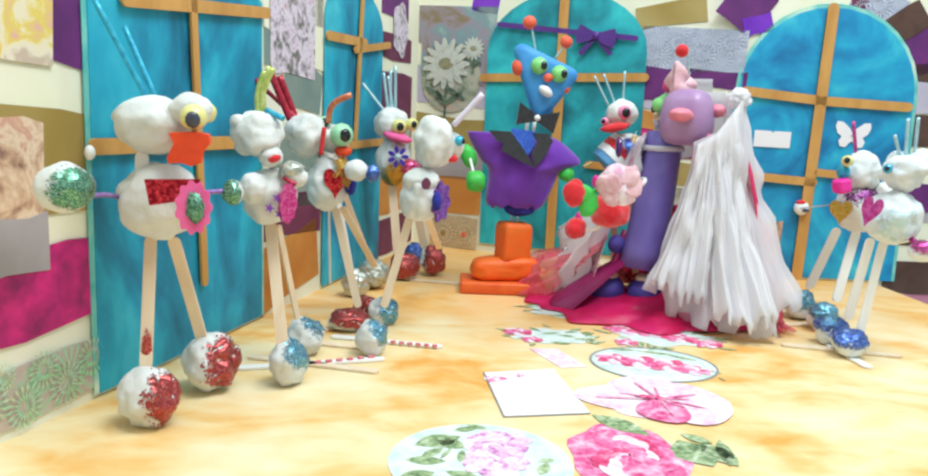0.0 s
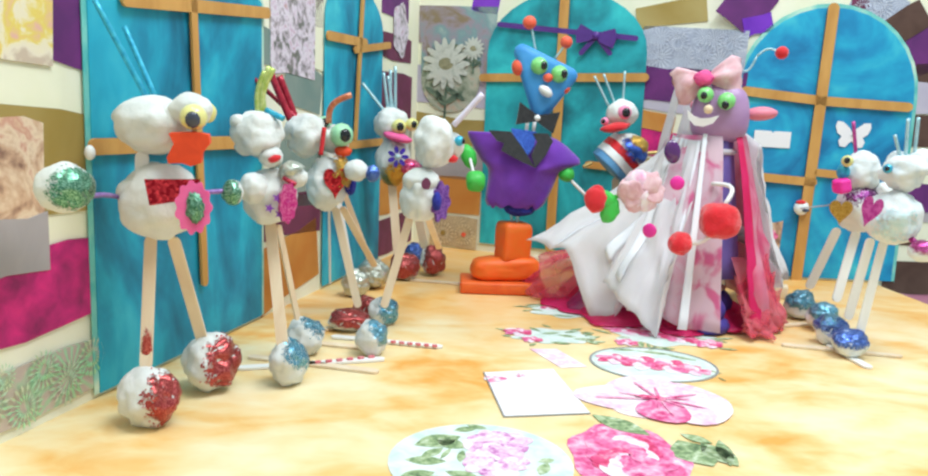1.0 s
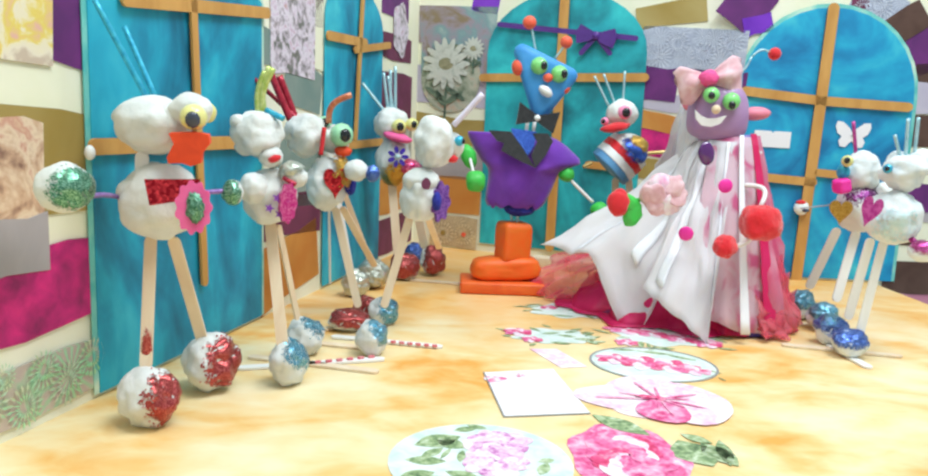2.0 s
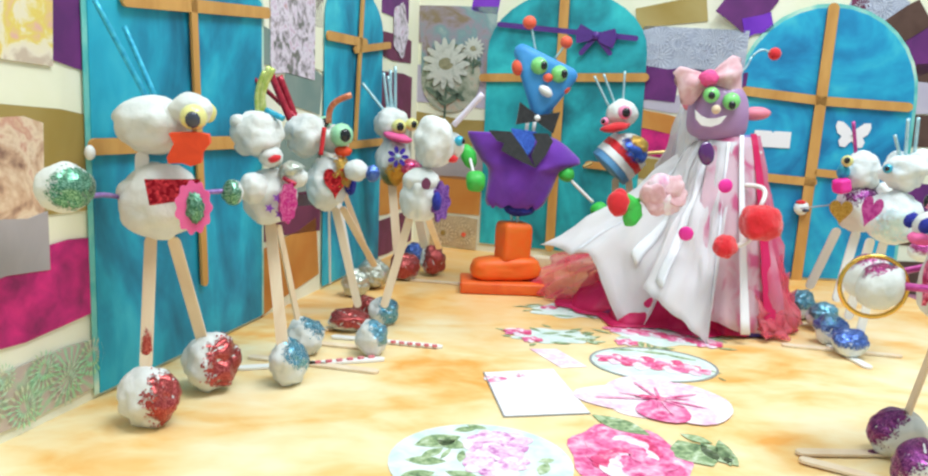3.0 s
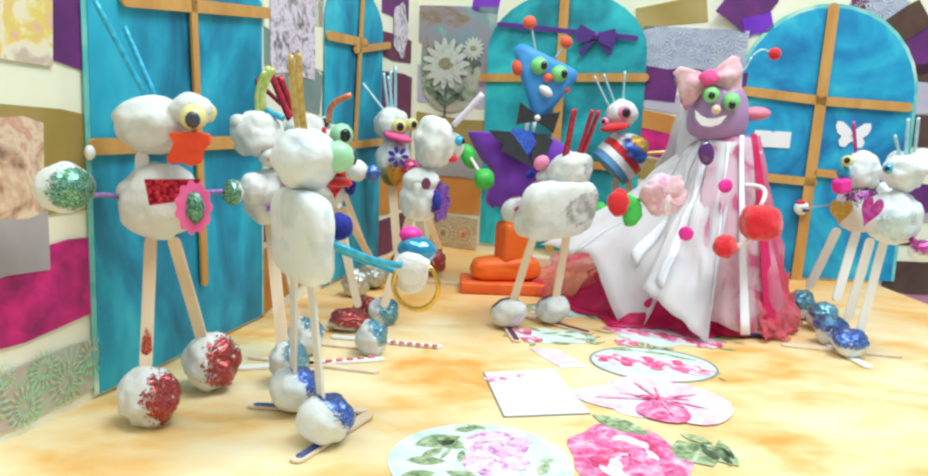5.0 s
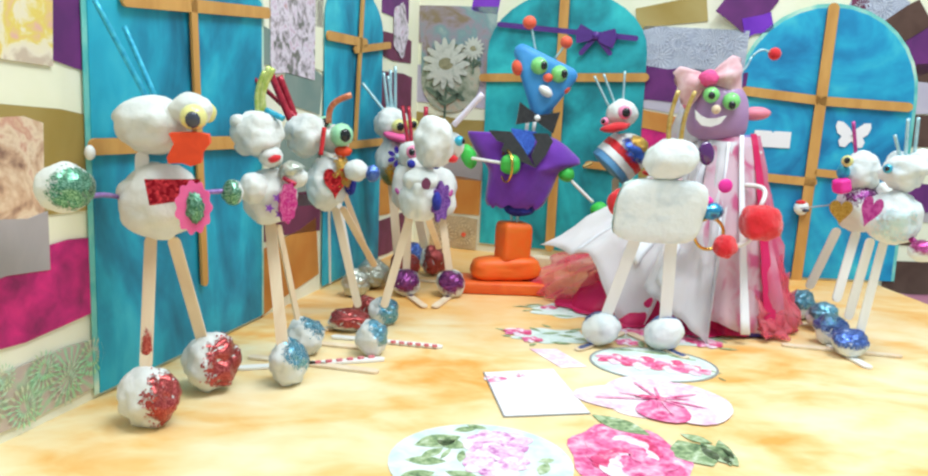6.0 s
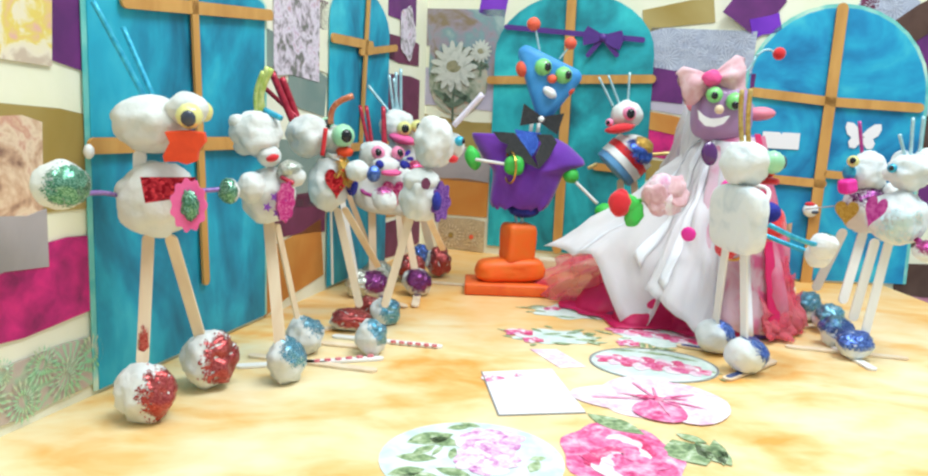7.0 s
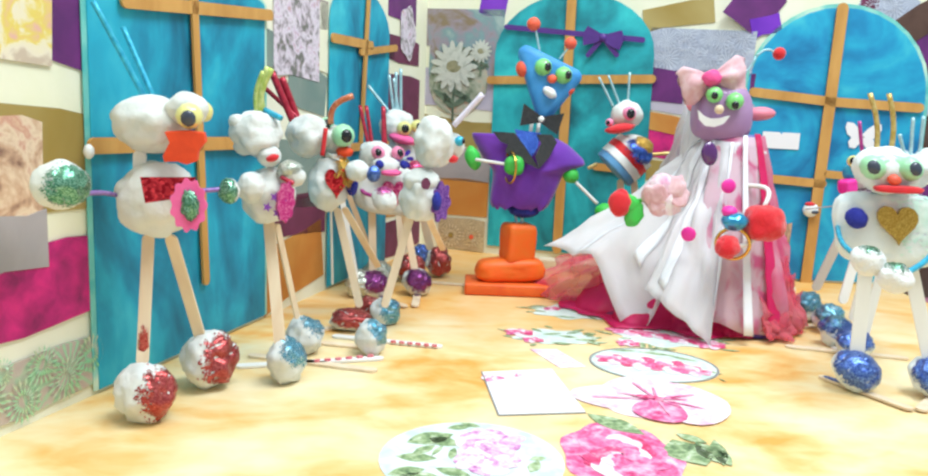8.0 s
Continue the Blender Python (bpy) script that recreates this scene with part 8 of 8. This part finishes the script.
    walk(floor_train, [(t, pose(0, 0, 0, 0, 0, -0.95 * a)) for t, a, x in turns])
    walk(tail_veil, [(t, pose(0, 0, 0, 0, 0, -0.5 * a)) for t, a, x in turns])
    walk(point_veil, [(t, pose(0, 0, 0, 0, 0, a)) for t, a in ((0, 12), (0.2, 16), (0.5, 26), (0.8, 14), (1.0, 6), (1.4, 0), (8.0, 0))])
    walk(bride_arm, [(t, pose(0, 0, 0, 0, 0, -0.44 * a)) for t, a, x in turns])
    # the head: its place beside the figure's axis, its height and the way it faces
    heads = ((0.0, -0.016, -0.020, 0.242, -122), (0.2, -0.002, -0.028, 0.245, -114), (0.4, 0.008, -0.034, 0.247, -106), (0.5, 0.0055, -0.035, 0.2477, -102), (0.6, 0.006, -0.035, 0.2477, -92), (0.7, 0.005, -0.035, 0.2477, -76), (0.8, 0.002, -0.035, 0.2477, -52), (0.9, -0.001, -0.035, 0.2477, -28), (1.0, -0.003, -0.035, 0.2477, -14), (1.1, -0.013, -0.035, 0.2477, -12), (1.2, -0.018, -0.035, 0.2477, -6), (1.4, -0.0236, -0.035, 0.2477, 0), (8.0, -0.0236, -0.035, 0.2477, 0))
    facing = {t: a for t, a, x in turns}
    walk(bride_face, [(t, pose(0, 0, 0, 0, 0, -facing[t]) @ pose(x, y, z, 0, 0, a)) for t, x, y, z, a in heads])
    walk(side_gown, [(0, pose(0, 0, 0, 0, 0, 100)), (0.2, pose(0, 0, 0, 0, 0, 55)), (0.5, pose(0, 0, 0, 0, 0, 6)), (0.8, pose(0, 0, 0, 0, 0, -2)), (1.0, pose(0, 0, 0, 0, 0, -10)), (1.2, pose(0, 0, 0, 0, 0, -20)), (1.4, pose(0, 0, 0, 0, 0, -30)), (8.0, pose(0, 0, 0, 0, 0, -30))])
    walk(side_veil, [(0, pose(0, 0, 0)), (0.3, pose(0, 0, 0, 0, 0, -6)), (0.5, pose(0, 0, 0, 0, 0, -9)), (0.8, pose(0, 0, 0, 0, 0, 14)), (1.0, pose(0, 0, 0, 0, 0, 34)), (1.2, pose(0, 0, 0, 0, 0, 60)), (1.4, pose(0, 0, 0, 0, 0, 80)), (8.0, pose(0, 0, 0, 0, 0, 80))])
    walk(bouquet, [(0.0, pose(-0.0730, -0.2250, 0.1664)), (0.1, pose(-0.0711, -0.2250, 0.1664)), (0.3, pose(-0.0710, -0.2250, 0.1645)), (0.5, pose(-0.0703, -0.2250, 0.1639)), (0.7, pose(-0.0678, -0.2250, 0.1640)), (0.8, pose(-0.0626, -0.2250, 0.1629)), (1.0, pose(-0.0497, -0.2250, 0.1609)), (1.2, pose(-0.0368, -0.2250, 0.1588)), (1.4, pose(-0.0252, -0.2250, 0.1580)), (8.0, pose(-0.0252, -0.2250, 0.1580))])
    walk(groom_arm, [(0, pose(-0.0505, -0.0140, 0.1830, 0, 36, -78)), (4.7, pose(-0.0505, -0.0140, 0.1830, 0, 36, -78)), (5.8, pose(-0.0475, -0.0240, 0.1800, 0, 6, -14)), (8.0, pose(-0.0475, -0.0240, 0.1800, 0, 6, -14))])
    walk(groom_ring, [(0.0, pose(0.3599, 0.3755, 0.1290, 90, 0, 0.0)),
        (2.6, pose(0.3490, 0.4260, 0.1290, 90, 0, 0.0)),
        (2.8, pose(0.3176, 0.4481, 0.1290, 90, 0, 2.0)),
        (2.9, pose(0.2960, 0.4466, 0.1290, 90, 0, 2.0)),
        (3.0, pose(0.2696, 0.4556, 0.1290, 90, 0, -15.0)),
        (3.1, pose(0.2354, 0.4623, 0.1290, 90, 0, -18.0)),
        (3.2, pose(0.1972, 0.4797, 0.1290, 90, 0, -30.0)),
        (3.3, pose(0.2007, 0.4799, 0.1290, 90, 0, -30.0)),
        (3.4, pose(0.1904, 0.5461, 0.1290, 90, 0, -70.0)),
        (3.5, pose(0.1852, 0.5560, 0.1290, 90, 0, -75.0)),
        (3.6, pose(0.1884, 0.5891, 0.1290, 90, 0, -75.0)),
        (3.7, pose(0.1966, 0.6057, 0.1290, 90, 0, -70.0)),
        (3.8, pose(0.1889, 0.6558, 0.1290, 90, 0, -75.0)),
        (3.9, pose(0.1805, 0.6982, 0.1290, 90, 0, -75.0)),
        (4.0, pose(0.1924, 0.7121, 0.1290, 90, 0, -75.0)),
        (4.1, pose(0.1931, 0.7447, 0.1290, 90, 0, -75.0)),
        (4.2, pose(0.1905, 0.7706, 0.1290, 90, 0, -72.0)),
        (4.3, pose(0.1918, 0.8135, 0.1290, 90, 0, -72.0)),
        (4.4, pose(0.1632, 0.8099, 0.1290, 90, 0, -72.0)),
        (4.5, pose(0.1476, 0.8174, 0.1290, 90, 0, -72.0)),
        (4.6, pose(0.1406, 0.8209, 0.1290, 90, 0, -70.0)),
        (4.7, pose(0.1082, 0.8162, 0.1290, 90, 0, -68.0)),
        (5.4, pose(0.10, 0.86, 0.150, 90, 0, -40)), (5.8, pose(0.0568, 0.9490, 0.1720, 90, 0, -72)), (8.0, pose(0.0568, 0.9490, 0.1720, 90, 0, -72))])
    walk(bride_ring, [(0.0, pose(-0.2400, 0.0500, 0.1120, 90, 0, 130.0)),
        (4.5, pose(-0.2400, 0.0500, 0.1120, 90, 0, 130.0)),
        (4.6, pose(-0.0831, 0.3897, 0.1120, 90, 0, 152.0)),
        (4.7, pose(-0.0838, 0.3896, 0.1120, 90, 0, 152.0)),
        (5.0, pose(-0.0349, 0.4859, 0.1120, 90, 0, 160.0)),
        (5.4, pose(0.0972, 0.6440, 0.1120, 90, 0, 190.0)),
        (5.8, pose(0.2520, 0.7740, 0.1170, 90, 0, 190)),
        (5.9, pose(0.2600, 0.7750, 0.1170, 90, 0, 190)),
        (6.0, pose(0.2680, 0.7760, 0.1170, 90, 0, 190)),
        (6.1, pose(0.2740, 0.7760, 0.1170, 90, 0, 190)),
        (6.2, pose(0.3077, 0.8078, 0.1120, 90, 0, 210.0)),
        (6.3, pose(0.3147, 0.8064, 0.1120, 90, 0, 208.0)),
        (6.4, pose(0.3453, 0.7977, 0.1120, 90, 0, 205.0)),
        (6.5, pose(0.3455, 0.7847, 0.1120, 90, 0, 205.0)),
        (6.6, pose(0.3599, 0.7860, 0.1120, 90, 0, 200.0)),
        (6.7, pose(0.3626, 0.7646, 0.1120, 90, 0, 190.0)),
        (7.0, pose(0.2877, 0.7650, 0.1090, 90, 0, 150)), (7.2, pose(0.2877, 0.7650, 0.1090, 80, 0, 160)), (8.0, pose(0.2877, 0.7650, 0.1090, 80, 0, 160))])


motions()
